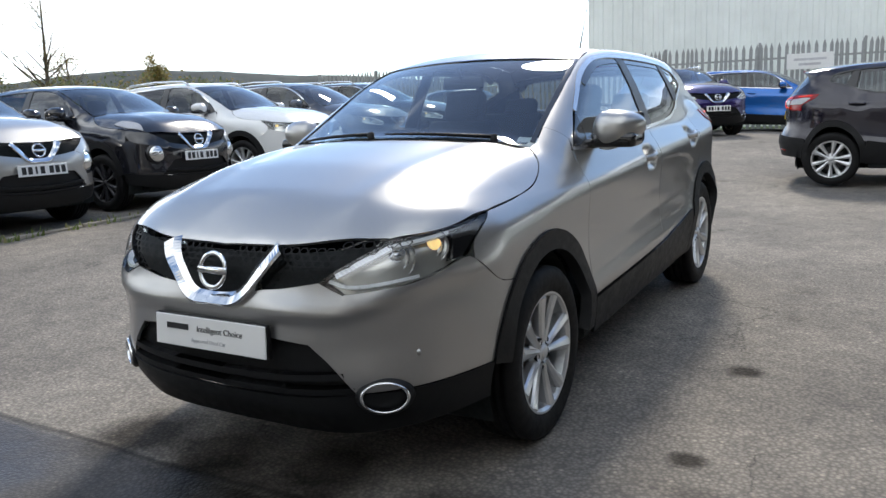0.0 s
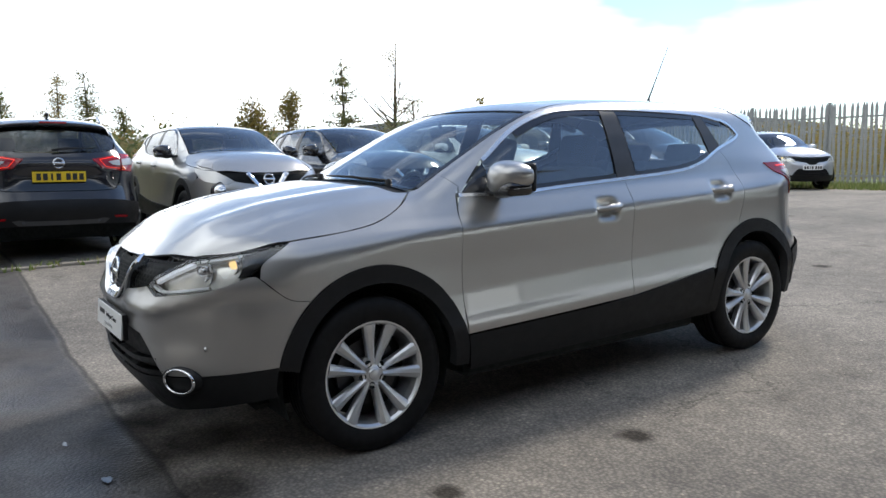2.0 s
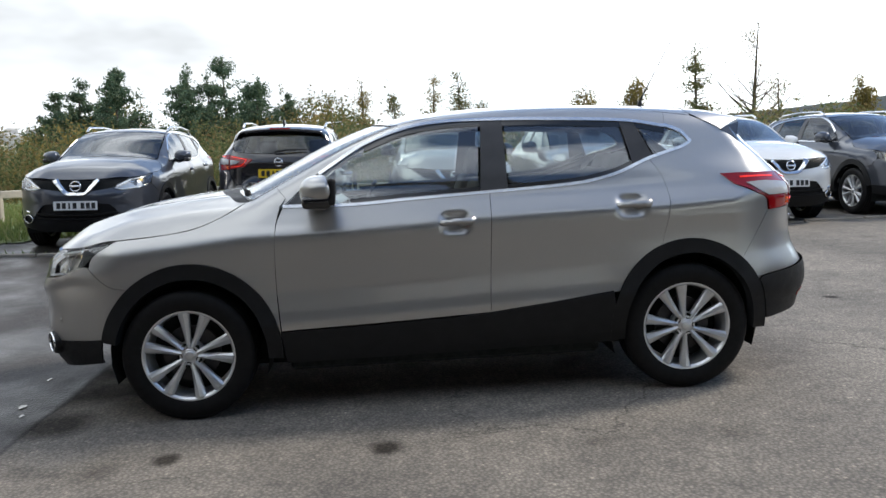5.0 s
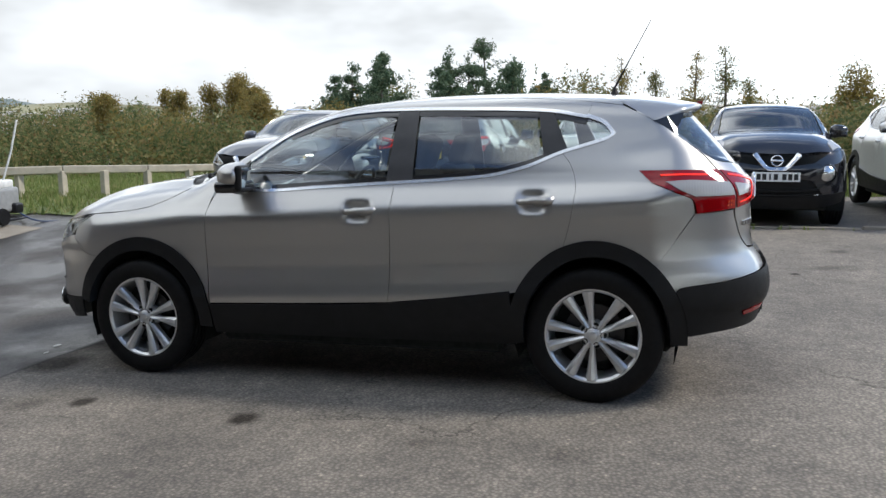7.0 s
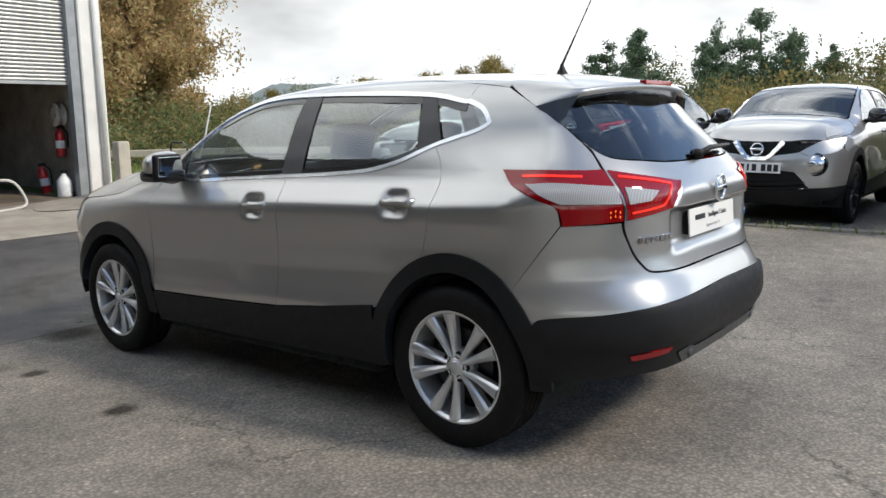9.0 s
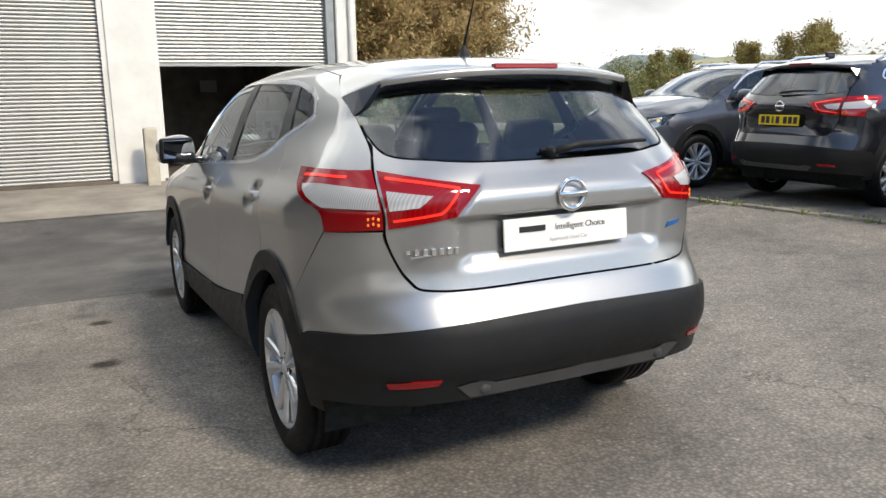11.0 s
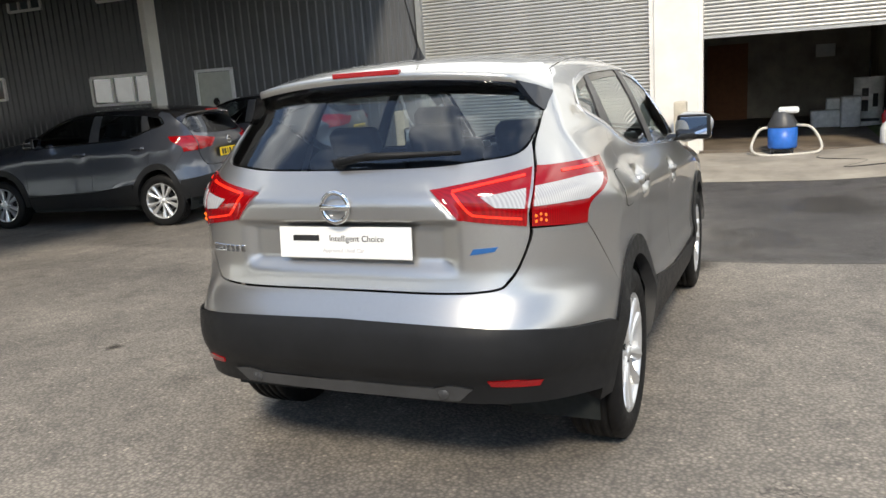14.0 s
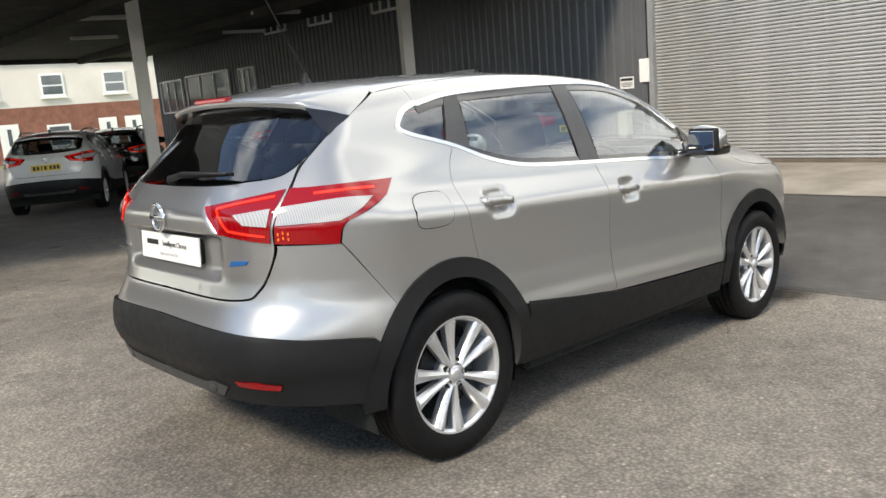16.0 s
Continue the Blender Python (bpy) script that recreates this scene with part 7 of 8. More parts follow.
scrub("scrub", belt(5, 26, (-24, -11.5), (5.6, 13), (1.2, 2.2), (0.9, 1.9)), "leaf_green", 105, "tangled hedge beside the workshop", 0.08)
scrub("scrub", belt(6, 22, (1.0, 15), (12.6, 14.5), (1.0, 1.8), (1.1, 1.9)), "leaf_green", 106, "leafy willow scrub behind the bays", 0.09)
scrub("scrub", belt(8, 16, (22, 40), (9, 24), (2.2, 3.6), (1.6, 3.0)), "leaf_gold", 107, "pale thicket beyond the steel fence", 0.075, 230)


# ---- far hills and town ----
def hill(name, cx, cy, length, depth, h, turn, mat, seed, label):
    r = np.random.default_rng(seed)
    n = 60
    u = np.linspace(-1, 1, n)
    ridge = h * (1 - np.abs(u) ** 2.4) * (1 + 0.10 * np.sin(u * 5 + seed) + 0.05 * np.sin(u * 13 + seed * 2)) + r.normal(0, h * 0.008, n)
    rows = []
    for t, k in ((-1, 0.0), (-0.6, 0.30), (-0.3, 0.68), (-0.1, 0.93), (0, 1.0), (0.5, 0.9), (1, 0.5)):
        rows.append(np.stack([u * length, np.full(n, t * depth), ridge * k - 10], 1))
    v = np.concatenate(rows)
    f = np.array([(i * n + j, i * n + j + 1, (i + 1) * n + j + 1, (i + 1) * n + j) for i in range(len(rows) - 1) for j in range(n - 1)])
    o = fast(name, v, f, M[mat], None, True)
    o.matrix_basis = Matrix.Translation((cx, cy, 0)) @ pose(0, 0, 0, 0, 0, turn)
    return tagged(o, label, "hill", kind="structure")


hill("backdrop", 620, 760, 720, 260, 66, -42, "far_wood", 1, "dark wooded hill across the valley")
hill("backdrop", 60, 980, 900, 260, 40, 0, "far_field", 2, "far hillside with fields and houses")
hill("backdrop", -620, 900, 520, 260, 44, 30, "far_field", 3, "pale fields on the far valley side")
hill("backdrop", -935, 903, 210, 120, 60, 46, "far_moor", 4, "moorland hill with blue-grey haze put into its colour")
hill("backdrop", 1250, 350, 700, 260, 66, -80, "far_wood", 5, "dark wooded hill across the valley")


def far_town(seed, n, cx, cy, w, d, z0, z1):
    r = np.random.default_rng(seed)
    v, q = [], []
    for k in range(n):
        t = r.random()
        x, y, z = cx + r.uniform(-w, w), cy - d * (1 - t), z0 + (z1 - z0) * t
        a, b, h = r.uniform(4, 9), 4, r.uniform(4, 6)
        b0 = len(v)
        v += [(x - a, y - b, z - 3), (x + a, y - b, z - 3), (x + a, y - b, z + h), (x - a, y - b, z + h), (x - a, y + b, z + h + 2), (x + a, y + b, z + h + 2)]
        q += [(b0, b0 + 1, b0 + 2, b0 + 3), (b0 + 3, b0 + 2, b0 + 5, b0 + 4)]
    o = fast("far_town", np.array(v, float), np.array(q), M["far_house"])
    return tagged(o, "tiny pale houses scattered over the far hillside", "houses", kind="stuff")


far_town(1, 160, 60, 900, 420, 160, 4, 26)
far_town(2, 90, -560, 760, 260, 120, 2, 22)


# ---- loose things about the workshop ----
def extinguisher(x, y, z, tilt=0):
    root = part("fire_extinguisher", spin_bm([(0.0005, 0.0), (0.07, 0.0), (0.075, 0.02), (0.075, 0.36), (0.06, 0.42), (0.025, 0.45), (0.022, 0.48), (0.0005, 0.48)], 20, "z"), M["extinguisher"], None, "", True)
    root.matrix_basis = Matrix.Translation((x, y, z)) @ pose(0, 0, 0, tilt, 0, 0)
    part("valve", box_bm((0.05, 0.12, 0.05), (0, 0.02, 0.50), 0.01, 1), M["plastic"], root)
    part("hose", tube_bm([(0, 0.05, 0.49), (0.05, 0.11, 0.40), (0.06, 0.10, 0.15)], 0.012, 6), M["plastic"], root)
    part("paper_label", spin_bm([(0.0765, 0.14), (0.0765, 0.27)], 20, "z"), M["sign_white"], root)
    return tagged(root, "red fire extinguisher with a white label", "fire extinguisher", "extinguishers in the workshop")


extinguisher(-10.25, 3.18, 0.72)
extinguisher(-10.60, 3.05, 0.08, 8)


def vacuum(x, y, turn):
    """A wet vacuum cleaner on castors."""
    root = new("vacuum_cleaner")
    root.matrix_basis = Matrix.Translation((x, y, 0.03)) @ pose(0, 0, 0, 0, 0, turn)
    part("tub", spin_bm([(0.0005, 0.09), (0.20, 0.09), (0.215, 0.12), (0.22, 0.42), (0.0005, 0.42)], 28, "z"), M["blue_plastic"], root, "blue tub", True)
    part("motor_head", spin_bm([(0.225, 0.42), (0.225, 0.46), (0.17, 0.56), (0.13, 0.66), (0.10, 0.68), (0.0005, 0.69)], 28, "z"), M["dark_grey_plastic"], root, "dark grey motor head", True)
    part("rag", capsule_bm((0.22, 0.30, 0.10), (0.02, 0.08, 0.68), 0.45), M["white_plastic"], root, "white cloth over the head", True)
    for a in range(4):
        t = radians(45 + 90 * a)
        part("castor", moved(spin_bm([(0.0005, -0.02), (0.05, -0.02), (0.05, 0.02), (0.0005, 0.02)], 14), Matrix.Translation((0.20 * math.cos(t), 0.20 * math.sin(t), 0.05))), M["plastic"], root)
    part("hose", tube_bm([np.array(p) for p in flow([(0.1, 0.2, 0.45), (0.15, 0.42, 0.40), (0.2, 0.55, 0.08), (0.3, 0.2, 0.02), (0.35, -0.3, 0.02), (0.2, -0.45, 0.12), (0.1, -0.35, 0.38), (0.08, -0.22, 0.42)], 0.08)], 0.022, 7), M["cream_hose"], root, "cream ribbed hose", True)
    return tagged(root, "blue and grey wet vacuum cleaner with a cream hose", "vacuum cleaner")


vacuum(-9.15, 1.42, 0)


def washer(x, y, turn):
    """A pressure washer on a frame."""
    z = float(level(np.array(x), np.array(y)))
    root = new("pressure_washer")
    root.matrix_basis = Matrix.Translation((x, y, z)) @ pose(0, 0, 0, 0, 0, turn)
    body_ = part("engine_block", capsule_bm((0.36, 0.42, 0.34), (0, 0, 0.34), 0.16), M["grey_plastic"], root, "grey engine housing", True)
    part("tank", capsule_bm((0.30, 0.30, 0.12), (0, 0.0, 0.55), 0.35), M["white_plastic"], body_, "pale fuel tank", True)
    part("filler_cap", spin_bm([(0.0005, 0.63), (0.035, 0.63), (0.04, 0.60), (0.04, 0.59)], 16, "z"), M["plastic"], body_)
    part("pump", capsule_bm((0.18, 0.16, 0.14), (0.16, 0.10, 0.22), 0.25), M["steel"], root, "", True)
    part("frame_rail", tube_bm([np.array(p) for p in flow([(-0.2, -0.26, 0.07), (-0.2, 0.26, 0.07), (0.2, 0.26, 0.07), (0.2, -0.26, 0.07)], 0.2)], 0.018, 7), M["steel"], root, "dark tube frame")
    part("push_bar", tube_bm([(-0.17, -0.24, 0.07), (-0.17, -0.28, 0.80), (-0.12, -0.30, 0.88), (0.12, -0.30, 0.88), (0.17, -0.28, 0.80), (0.17, -0.24, 0.07)], 0.014, 7), M["steel"], root)
    for sx in (-0.2, 0.2):
        part("road_wheel", moved(spin_bm([(0.0005, -0.03), (0.11, -0.03), (0.12, 0), (0.11, 0.03), (0.0005, 0.03)], 20, "x"), Matrix.Translation((sx, -0.2, 0.12))), M["rubber"], root)
    part("lance", tube_bm([(0.1, 0.0, 0.60), (0.18, 0.10, 1.0), (0.24, 0.18, 1.42)], 0.013, 6), M["white_plastic"], root, "pale spray lance")
    part("hose_loop", tube_bm([np.array(p) for p in flow([(0.15, 0.1, 0.2), (0.45, 0.2, 0.03), (0.9, 0.7, 0.02), (1.5, 1.0, 0.02), (1.7, 0.6, 0.02), (1.1, 0.2, 0.02), (0.9, 0.6, 0.02), (1.9, 1.5, 0.02), (2.4, 1.3, 0.02)], 0.1)], 0.012, 6), M["blue_hose"], root, "dark coiled hose on the ground")
    part("water_can", capsule_bm((0.16, 0.22, 0.32), (0.05, -0.55, 0.17), 0.2), M["white_plastic"], root, "white plastic can", True)
    return tagged(root, "grey pressure washer with a dark hose on the wet tarmac", "pressure washer")


washer(-7.25, 3.75, 10)
hz = [(-9.3, 3.05, 0.07), (-9.0, 2.9, 0.08), (-8.7, 3.0, 0.08), (-8.35, 3.05, 0.10), (-8.2, 3.6, 0.13), (-7.6, 3.5, 0.12)]
hose = part("garden_hose", tube_bm([np.array(p) for p in flow(hz, 0.08)], 0.013, 6), M["yellow_hose"], None, "", True)
tagged(hose, "yellow hose lying from the workshop to the washer", "hose")
cbl = part("power_cable", tube_bm([np.array(p) for p in flow([(-9.3, 2.2, 0.035), (-8.4, 1.9, 0.04), (-7.9, 2.5, 0.05), (-7.4, 2.2, 0.02), (-7.5, 3.2, 0.1)], 0.1)], 0.008, 5), M["plastic"], None, "", True)
tagged(cbl, "black cable trailing over the concrete apron", "cable")
bt = part("water_bottle", spin_bm([(0.0005, 0), (0.11, 0), (0.12, 0.03), (0.12, 0.26), (0.06, 0.34), (0.04, 0.36), (0.04, 0.40), (0.0005, 0.40)], 20, "z"), M["white_plastic"], None, "", True)
bt.matrix_basis = Matrix.Translation((-9.75, 2.95, 0.08))
part("cap", spin_bm([(0.0005, 0.44), (0.05, 0.44), (0.05, 0.39), (0.0005, 0.39)], 14, "z"), M["plastic"], bt)
tagged(bt, "white plastic drum with a black cap in the doorway", "drum")


for y, w, d, h in ((2.22, 0.34, 0.55, 0.34), (2.66, 0.36, 0.36, 0.60), (2.40, 0.30, 0.30, 0.55)):
    x = -13.5 if h < 0.58 else -13.3
    x = -14.0 if h == 0.55 else x
    tagged(part("tub", capsule_bm((w, d, h), (x, y, 0.08 + h / 2), 0.10, 2), M["white_plastic"], None, "", True), "white plastic container on the workshop floor", "container", "containers in the workshop")
tank = part("steel_drum", spin_bm([(0.0005, 0), (0.27, 0), (0.285, 0.02), (0.275, 0.30), (0.285, 0.31), (0.275, 0.32), (0.275, 0.62), (0.285, 0.63), (0.275, 0.64), (0.275, 0.93), (0.285, 0.95), (0.0005, 0.95)], 32, "z"), M["white_plastic"], None, "", True)
tank.matrix_basis = Matrix.Translation((-13.6, 3.0, 0.08))
for k, (a0, z, w, h) in enumerate(((-18, 0.66, 0.12, 0.16), (-18, 0.40, 0.12, 0.22), (20, 0.50, 0.10, 0.26), (2, 0.12, 0.34, 0.06))):
    part("bar", moved(box_bm((0.006, w, h), (0.280, 0, z)), pose(0, 0, 0, 0, 0, a0)), M["ink"], tank, "dark printed block")
part("pump_rod", tube_bm([(0.05, 0, 0.95), (0.05, 0, 1.28)], 0.018, 8), M["steel"], tank)
tagged(tank, "white steel drum with dark printed blocks in the workshop", "drum")
board = part("plywood_board", box_bm((0.03, 0.95, 1.85), (-16.85, 0.15, 1.0), 0.004, 1, Euler((0, -0.08, 0)).to_quaternion()), M["orange"])
tagged(board, "brown plywood board leaning on the workshop's back wall", "board")
notice = part("wall_notice", box_bm((0.02, 0.42, 0.30), (-16.98, 2.35, 1.62), 0.003, 1), M["sign_white"])
tagged(notice, "pale notice on the workshop's back wall", "notice")
reel = part("hose_reel", moved(spin_bm([(0.08, -0.07), (0.20, -0.07), (0.20, -0.05), (0.10, -0.04), (0.10, 0.04), (0.20, 0.05), (0.20, 0.07), (0.08, 0.07)], 24), Matrix.Translation((-10.3, 3.20, 1.42))), M["cream_hose"], None, "", True)
tagged(reel, "cream hose reel on the workshop wall", "hose reel")


def puddles():
    r = np.random.default_rng(5)
    v, q = [], []
    for cx, cy, s in ((-2.45, 0.10, 0.018), (-2.37, -0.45, 0.026), (-2.30, -0.62, 0.018)):
        n = 40
        b = len(v)
        a = np.linspace(0, 2 * math.pi, n, endpoint=False)
        rad = s * (1 + 0.22 * np.sin(2 * a + r.uniform(0, 6)) + 0.16 * np.sin(3 * a + r.uniform(0, 6)) + 0.10 * np.sin(7 * a + r.uniform(0, 6)))
        for rr, t in zip(rad, a):
            x, y = cx + rr * 0.6 * math.cos(t), cy + rr * 1.6 * math.sin(t)
            v.append((x, y, float(level(np.array(x), np.array(y))) + 0.006))
        q.append(tuple(range(b, b + n)))
    m, nt, n_, l, p = material("shallow_water")
    p.inputs["Base Color"].default_value, p.inputs["Roughness"].default_value = (0.10, 0.10, 0.10, 1), 0.04
    return tagged(raw("puddle", v, q, m, None, "", False), "small shallow puddles on the damp tarmac strip", "puddles", kind="stuff")


puddles()


# ---- the other cars ----
def stand(x, y, turn, base):
    """The pose of a car on the yard: its middle at x, y, its nose turned by that many degrees from -x."""
    c, s = math.cos(radians(turn)), math.sin(radians(turn))
    zs = [float(level(np.array(x + k * c), np.array(y + k * s))) for k in (-base / 2, base / 2)]
    return Matrix.Translation((x, y, sum(zs) / 2)) @ pose(0, 0, 0, 0, 0, turn) @ pose(0, 0, 0, 0, -math.degrees(math.atan2(zs[1] - zs[0], base)), 0)


def repaint(car, old, fresh):
    for o in car.children_recursive:
        if o.type == "MESH" and o.material_slots and o.data.materials[0] == M[old]:
            o.material_slots[0].link = "OBJECT"
            o.material_slots[0].material = M[fresh]
    return car


def black_roof(car):
    for o in car.children_recursive:
        if o.type == "MESH" and o.name.split(".")[0] in ("roof", "roof_pillar", "spoiler"):
            o.material_slots[0].link = "OBJECT"
            o.material_slots[0].material = M["gloss_black"]
    return car


def dim_lamps(car):
    """Smoked tail lamps and a black roof."""
    for old, fresh in (("red_glow", "red_lens"), ("white_lens", "red_lens"), ("orange_glow", "red_lens"), ("lamp_silver", "dark_alloy")):
        repaint(car, old, fresh)
    return black_roof(car)


def wheels(root, bend, R, rim, style, mat):
    for x in (-1.323, 1.323):
        for s in (-1, 1):
            p = bend(np.array([[x, s * 0.752, 0.345]]))[0]
            wheel(root, (p[0], p[1], R), s > 0, R, rim, style, M[mat], 17 * x)


def reg_plates(root, kit, front_z, rear_z, xf, xr):
    plate(root, Matrix.Translation((xf, 0, front_z)) @ pose(0, 0, 0, -4, 0, -90), M["plate_white"], plate_bars())
    plate(root, Matrix.Translation((xr, 0, rear_z)) @ pose(0, 0, 0, -3, 0, 90), M["plate_yellow"], plate_bars())


def face_lifted():
    """A later crossover of the same form, with roof rails."""
    root = new("crossover_car")
    kit, doors = crossover(root, M["grey_paint"])
    wheels(root, kit.bend, 0.343, 0.238, "twin_dark", "alloy")
    reg_plates(root, kit, 0.575, 0.905, -2.222, 2.098)
    ring_badge(root, Matrix.Translation((-2.184, 0, 0.808)) @ pose(0, 0, 0, -12, 0, -90), 0.06)
    ring_badge(root, Matrix.Translation((2.094, 0, 1.048)) @ pose(0, 0, 0, 0, 0, 90), 0.05)
    for s in (-1, 1):
        part("roof_rail", tube_bm([(-0.10, s * 0.575, 1.525), (0.02, s * 0.575, 1.585), (0.6, s * 0.58, 1.60), (1.2, s * 0.565, 1.57), (1.36, s * 0.555, 1.515)], 0.017, 8), M["chrome"], root, "bright roof rail", True)
        q = spot("f", 0.60, 0.55)
        part("lower_blade", tube_bm([(q[0] - 0.004, s * 0.47, 0.47), (q[0] + 0.02, s * 0.64, 0.50)], 0.022, 8), M["chrome"], root, "bright bumper blade", True)
    part("fin_aerial", box_bm((0.13, 0.035, 0.06), (1.36, 0, 1.585), 0.014, 2), M["gloss_black"], root, "black fin aerial")
    part("rear_wiper", tube_bm([(2.035, -0.05, 1.185), (2.03, 0.1, 1.205), (2.005, 0.36, 1.208)], [0.016, 0.013, 0.006], 6), M["plastic"], root)
    part("dash_top", capsule_bm((0.5, 1.4, 0.2), (-0.78, 0, 0.98), 0.35), M["dash"], root, "", True)
    for y in (-0.37, 0.37):
        seat(kit, -0.12, y)
    return root


def small_crossover():
    """A short, bulbous crossover with round lamps low in its nose."""
    root = new("compact_crossover")
    bend = bender([-2.02, -1.265, 1.265, 1.92], [0, 0.34, 1.10, 1.56], 0.975)
    kit = CarKit(root, bend, False)
    dg = M["dark_glass"]
    doors = shell(kit, M["silver"], {"screen": dg, "front": dg, "rear": dg, "back": dg})
    fill = outline("front", [[("f", 0.425, 0.789), ("f", 0.51, 0.753)], [*LAMPLOW, ("s", -1.782, 0.876), ("s", -1.70, 0.928), ("s", -1.66, 0.952)], [("s", -1.66, 0.952), *LAMPTOP[::-1][1:]], [("f", 0.608, 0.906), ("f", 0.51, 0.845), ("f", 0.425, 0.789)]], 0.04)
    kit.put("nose_corner", "front", fill, M["silver"], gap=0.001)
    grille(kit)
    tail_lamps(kit)
    spoiler(kit, M["silver"])
    door_mirror(kit, M["gloss_black"])
    handles(kit, doors, M["silver"])
    slim = outline("top", [[("s", -1.95, 0.925), ("s", -1.75, 0.965), ("s", -1.50, 1.005)], [("s", -1.50, 1.005), ("t", -1.56, 0.66)], [("t", -1.56, 0.66), ("t", -1.80, 0.60), ("s", -1.95, 0.925)]], 0.04)
    kit.put("side_light", "top", slim, M["white_lens"], off=0.008, skirt=0.02, gap=0, label="slim clear light on the wing")
    for s in (-1, 1):
        c = kit.at(-2.075, s * 0.575, 0.665)
        m = look(c, c + Vector((-1, s * 0.30, 0.05)))
        lamp = part("headlamp", moved(spin_bm([(0.0005, -0.055), (0.05, -0.050), (0.090, -0.034), (0.108, 0.01)], 28, "z"), m), M["lamp_silver"], root, "large round headlamp", True)
        part("lamp_ring", moved(spin_bm([(0.104, -0.03), (0.120, -0.02), (0.128, 0.03), (0.108, 0.03)], 28, "z"), m), M["gloss_black"], lamp, "", True)
        fogc = kit.at(-2.09, s * 0.56, 0.44)
        part("fog_lamp", moved(spin_bm([(0.0005, -0.02), (0.035, -0.015), (0.045, 0.02)], 18, "z"), look(fogc, fogc + Vector((-1, s * 0.4, 0)))), M["lamp_silver"], root, "", True)
        a, b = kit.at(-2.16, s * 0.30, 0.385), kit.at(-2.03, s * 0.64, 0.47)
        part("lower_blade", tube_bm([a, (a + b) / 2 + Vector((-0.03, 0, -0.01)), b], [0.012, 0.026, 0.014], 8), M["chrome"], root, "bright bumper blade", True)
    refl = outline("rear", [[("r", 0.520, 0.485), ("r", 0.672, 0.470)], [("r", 0.672, 0.470), ("r", 0.660, 0.448)], [("r", 0.660, 0.448), ("r", 0.528, 0.462)], [("r", 0.528, 0.462), ("r", 0.520, 0.485)]], 0.03)
    kit.put("reflector", "rear", refl, M["red_lens"], off=0.020, skirt=0.01, gap=0, label="red reflector")
    lower_parts(kit, [tuple(kit.at(x, y, 0.345)[:2]) for x in (-1.323, 1.323) for y in (-0.8, 0.8)])
    wheels(root, bend, 0.338, 0.232, "twin_dark", "dark_alloy")
    for o in root.children:
        if o.name.split(".")[0] == "window_trim":
            o.data.materials[0] = M["gloss_black"]
            o["label"] = "gloss black window trim"
    reg_plates(root, kit, 0.625, 0.90, -2.055, 1.865)
    ring_badge(root, Matrix.Translation((-2.02, 0, 0.815)) @ pose(0, 0, 0, -12, 0, -90), 0.062)
    ring_badge(root, Matrix.Translation((1.865, 0, 1.05)) @ pose(0, 0, 0, 0, 0, 90), 0.05)
    part("dash_top", capsule_bm((0.5, 1.3, 0.2), (-0.74, 0, 0.98), 0.35), M["dash"], root, "", True)
    for y in (-0.36, 0.36):
        seat(kit, -0.12, y)
    return root


def small_hatch(name, xs, zs, wide, paint, R, mat):
    root = new(name)
    bend = bender(xs, zs, wide)
    kit = CarKit(root, bend, False)
    dg = M["dark_glass"]
    doors = shell(kit, M[paint], {"screen": dg, "front": dg, "rear": dg, "back": dg})
    headlamp(kit)
    grille(kit, False)
    tail_lamps(kit)
    spoiler(kit, M[paint])
    door_mirror(kit, M[paint])
    handles(kit, doors, M[paint])
    lower_parts(kit, [tuple(kit.at(x, y, 0.345)[:2]) for x in (-1.323, 1.323) for y in (-0.8, 0.8)])
    wheels(root, bend, R, R * 0.69, "single", mat)
    reg_plates(root, kit, 0.55, 0.85, float(bend(np.array([[-2.22, 0, 0.5]]))[0][0]), float(bend(np.array([[2.1, 0, 0.9]]))[0][0]))
    return root


q_car = face_lifted()
j_car = small_crossover()
first = {"q": True, "j": True}


def place(kind, x, y, turn, paint, label, group="cars parked in the bays"):
    src, old, base = (q_car, "grey_paint", 2.65) if kind == "q" else (j_car, "silver", 2.53)
    m = stand(x, y, turn, base)
    if first[kind]:
        first[kind] = False
        car = src
        car.matrix_basis = m
    else:
        car = copy_thing(src, m)
    if paint != old:
        repaint(car, old, paint)
    return tagged(car, label, "car", group)


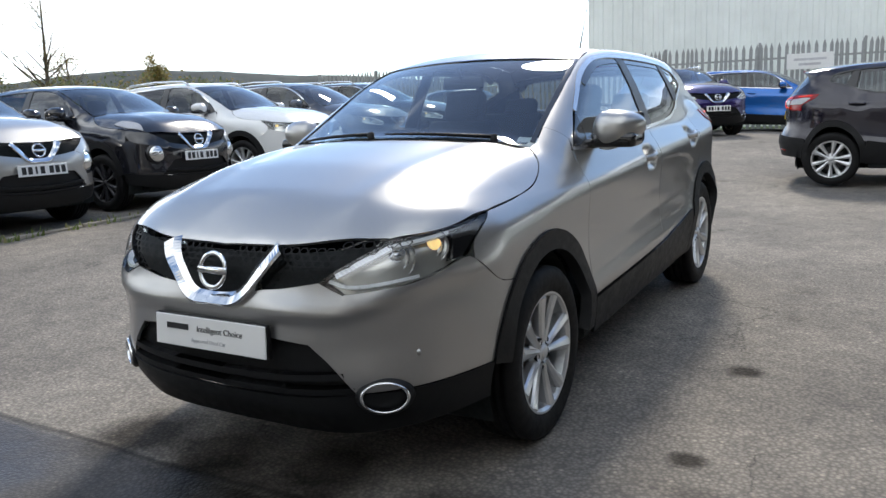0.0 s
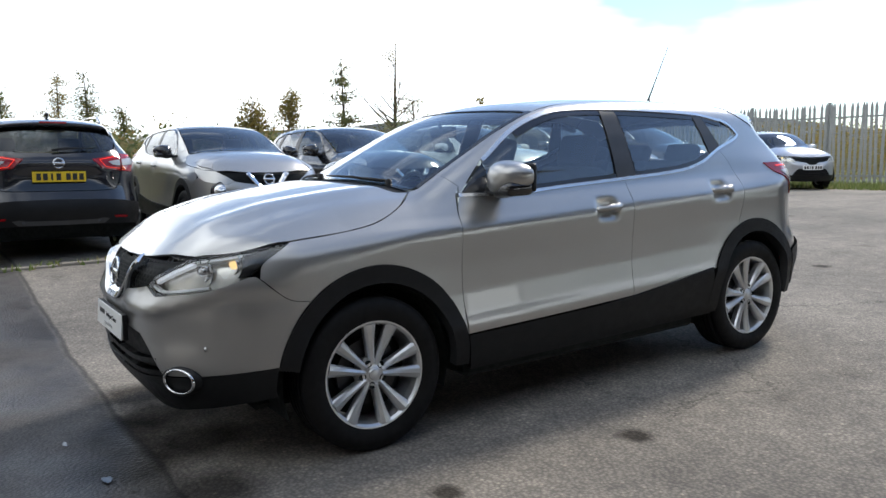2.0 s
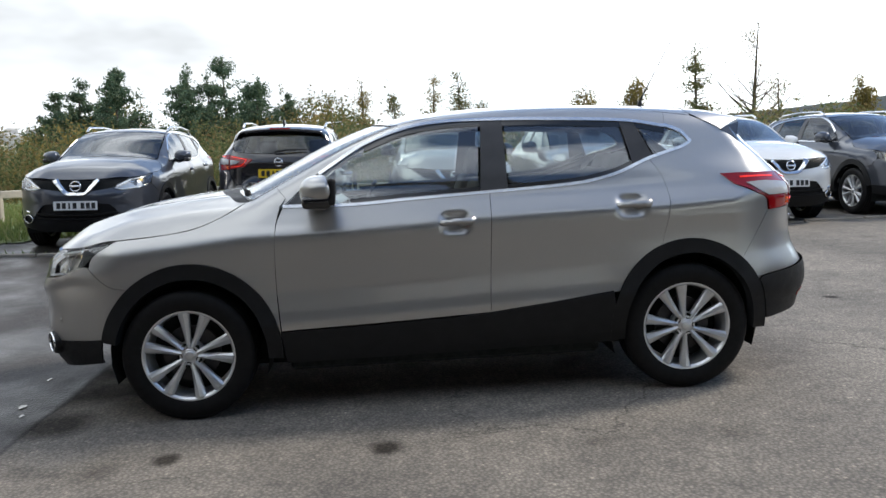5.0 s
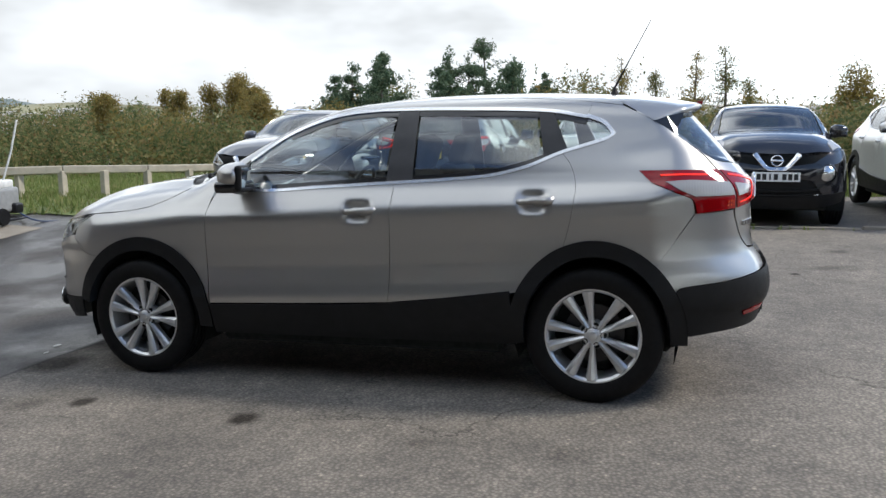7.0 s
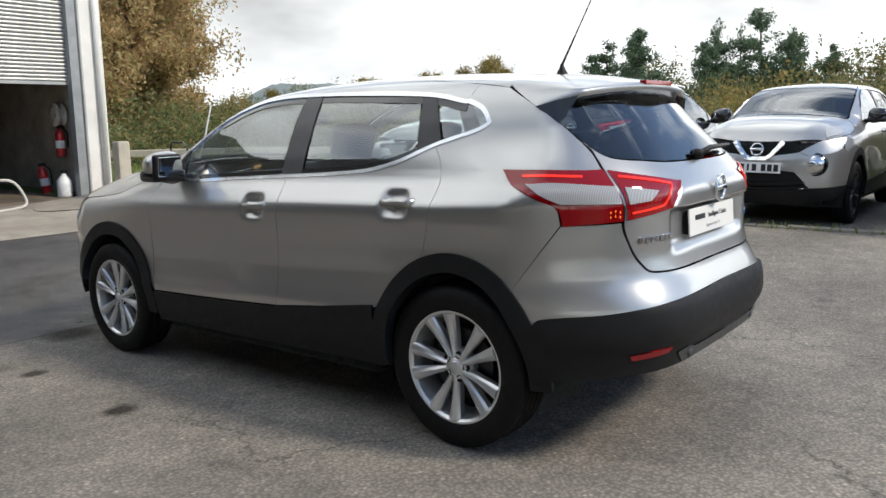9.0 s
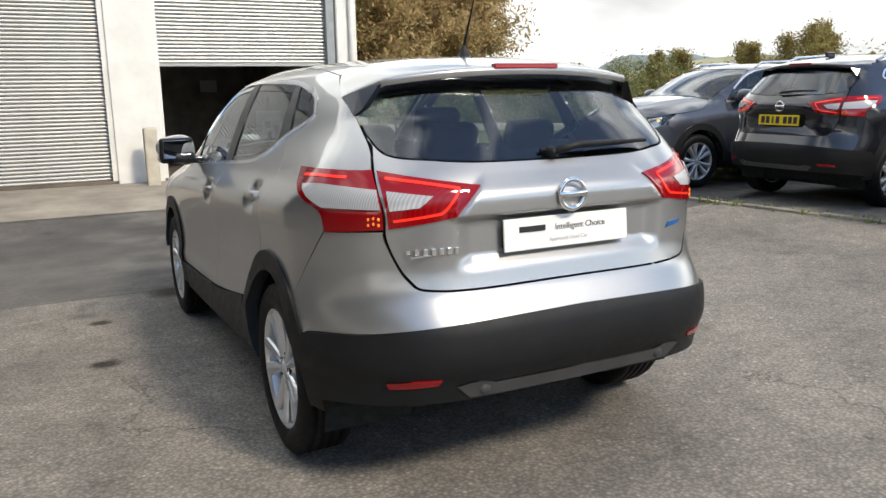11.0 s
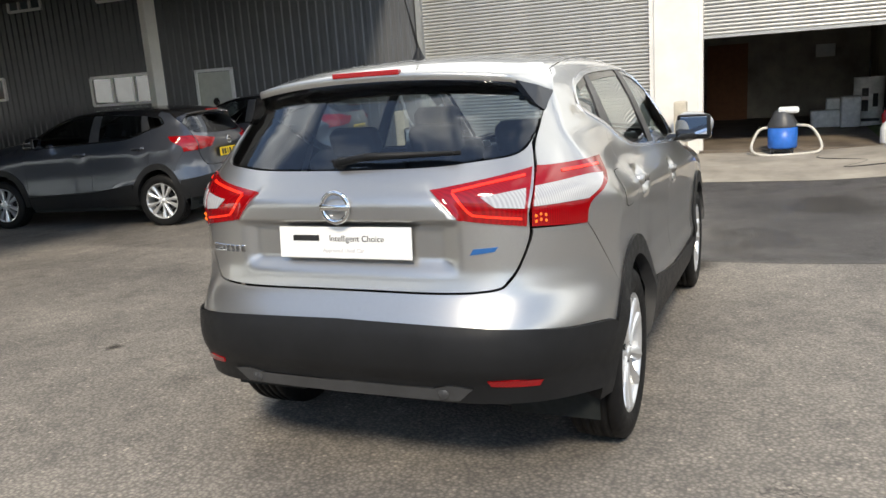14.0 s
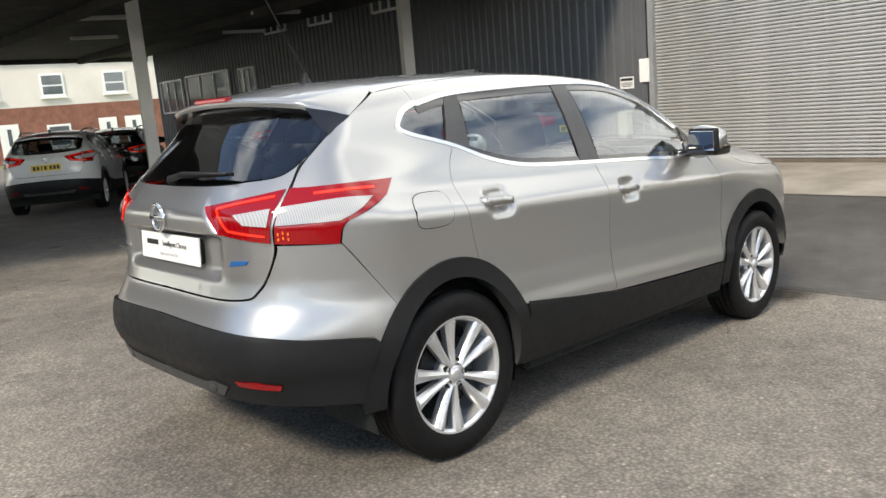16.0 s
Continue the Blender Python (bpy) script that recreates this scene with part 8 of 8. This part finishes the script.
place("q", -4.08, 7.17, 90, "grey_paint", "gunmetal grey crossover parked nose out in a bay")
place("j", 0.62, 7.36, 90, "silver", "silver compact crossover with round headlamps, parked nose out")
place("q", -1.68, 7.53, -90, "black_paint", "black crossover with roof rails parked tail out")
place("j", 2.76, 7.46, 90, "black_paint", "black compact crossover with round headlamps, parked nose out")
place("q", 5.15, 7.65, 92, "white_paint", "white crossover with roof rails parked nose out")
place("q", 7.55, 7.85, 92, "grey_paint", "gunmetal grey crossover parked nose out in a bay")
place("q", 10.0, 8.1, 92, "black_paint", "black crossover with roof rails parked nose out")
repaint(place("j", 7.90, -2.45, 92, "navy_paint", "dark violet compact crossover on bright alloy wheels", "cars across the yard"), "dark_alloy", "alloy")
place("q", 14.9, 2.7, 37, "plum_paint", "plum purple crossover parked before the steel fence", "cars across the yard")
dim_lamps(repaint(place("j", -6.70, -6.75, 99, "grey_paint", "gunmetal compact crossover with a black roof, parked beside the workshop wall", "cars by the canopy"), "dark_alloy", "alloy"))
dim_lamps(repaint(place("j", -4.17, -7.39, 98, "grey_paint", "gunmetal compact crossover with a black roof, parked beside the canopy", "cars by the canopy"), "dark_alloy", "alloy"))
place("q", -7.6, -16.2, 53, "black_paint", "black crossover deep under the canopy", "cars by the canopy")
place("q", -2.4, -14.6, 60, "white_paint", "white crossover with roof rails under the canopy", "cars by the canopy")
place("q", -5.0, -18.2, 60, "black_paint", "black crossover deep under the canopy", "cars by the canopy")
cap = small_hatch("hatchback_car", [-2.0, -1.3, 1.3, 1.98], [0, 0.33, 1.08, 1.56], 0.98, "blue_paint", 0.33, "alloy")
cap.matrix_basis = stand(17.2, 1.2, 92, 2.6)
tagged(cap, "bright blue hatchback parked along the steel fence", "car", "cars across the yard")
yar = small_hatch("hatchback_car", [-1.95, -1.23, 1.23, 1.80], [0, 0.29, 1.0, 1.52], 0.93, "pale_silver", 0.29, "alloy")
yar.matrix_basis = stand(16.3, 9.0, 63, 2.46)
tagged(yar, "small pale silver hatchback parked on the grass", "car", "cars across the yard")
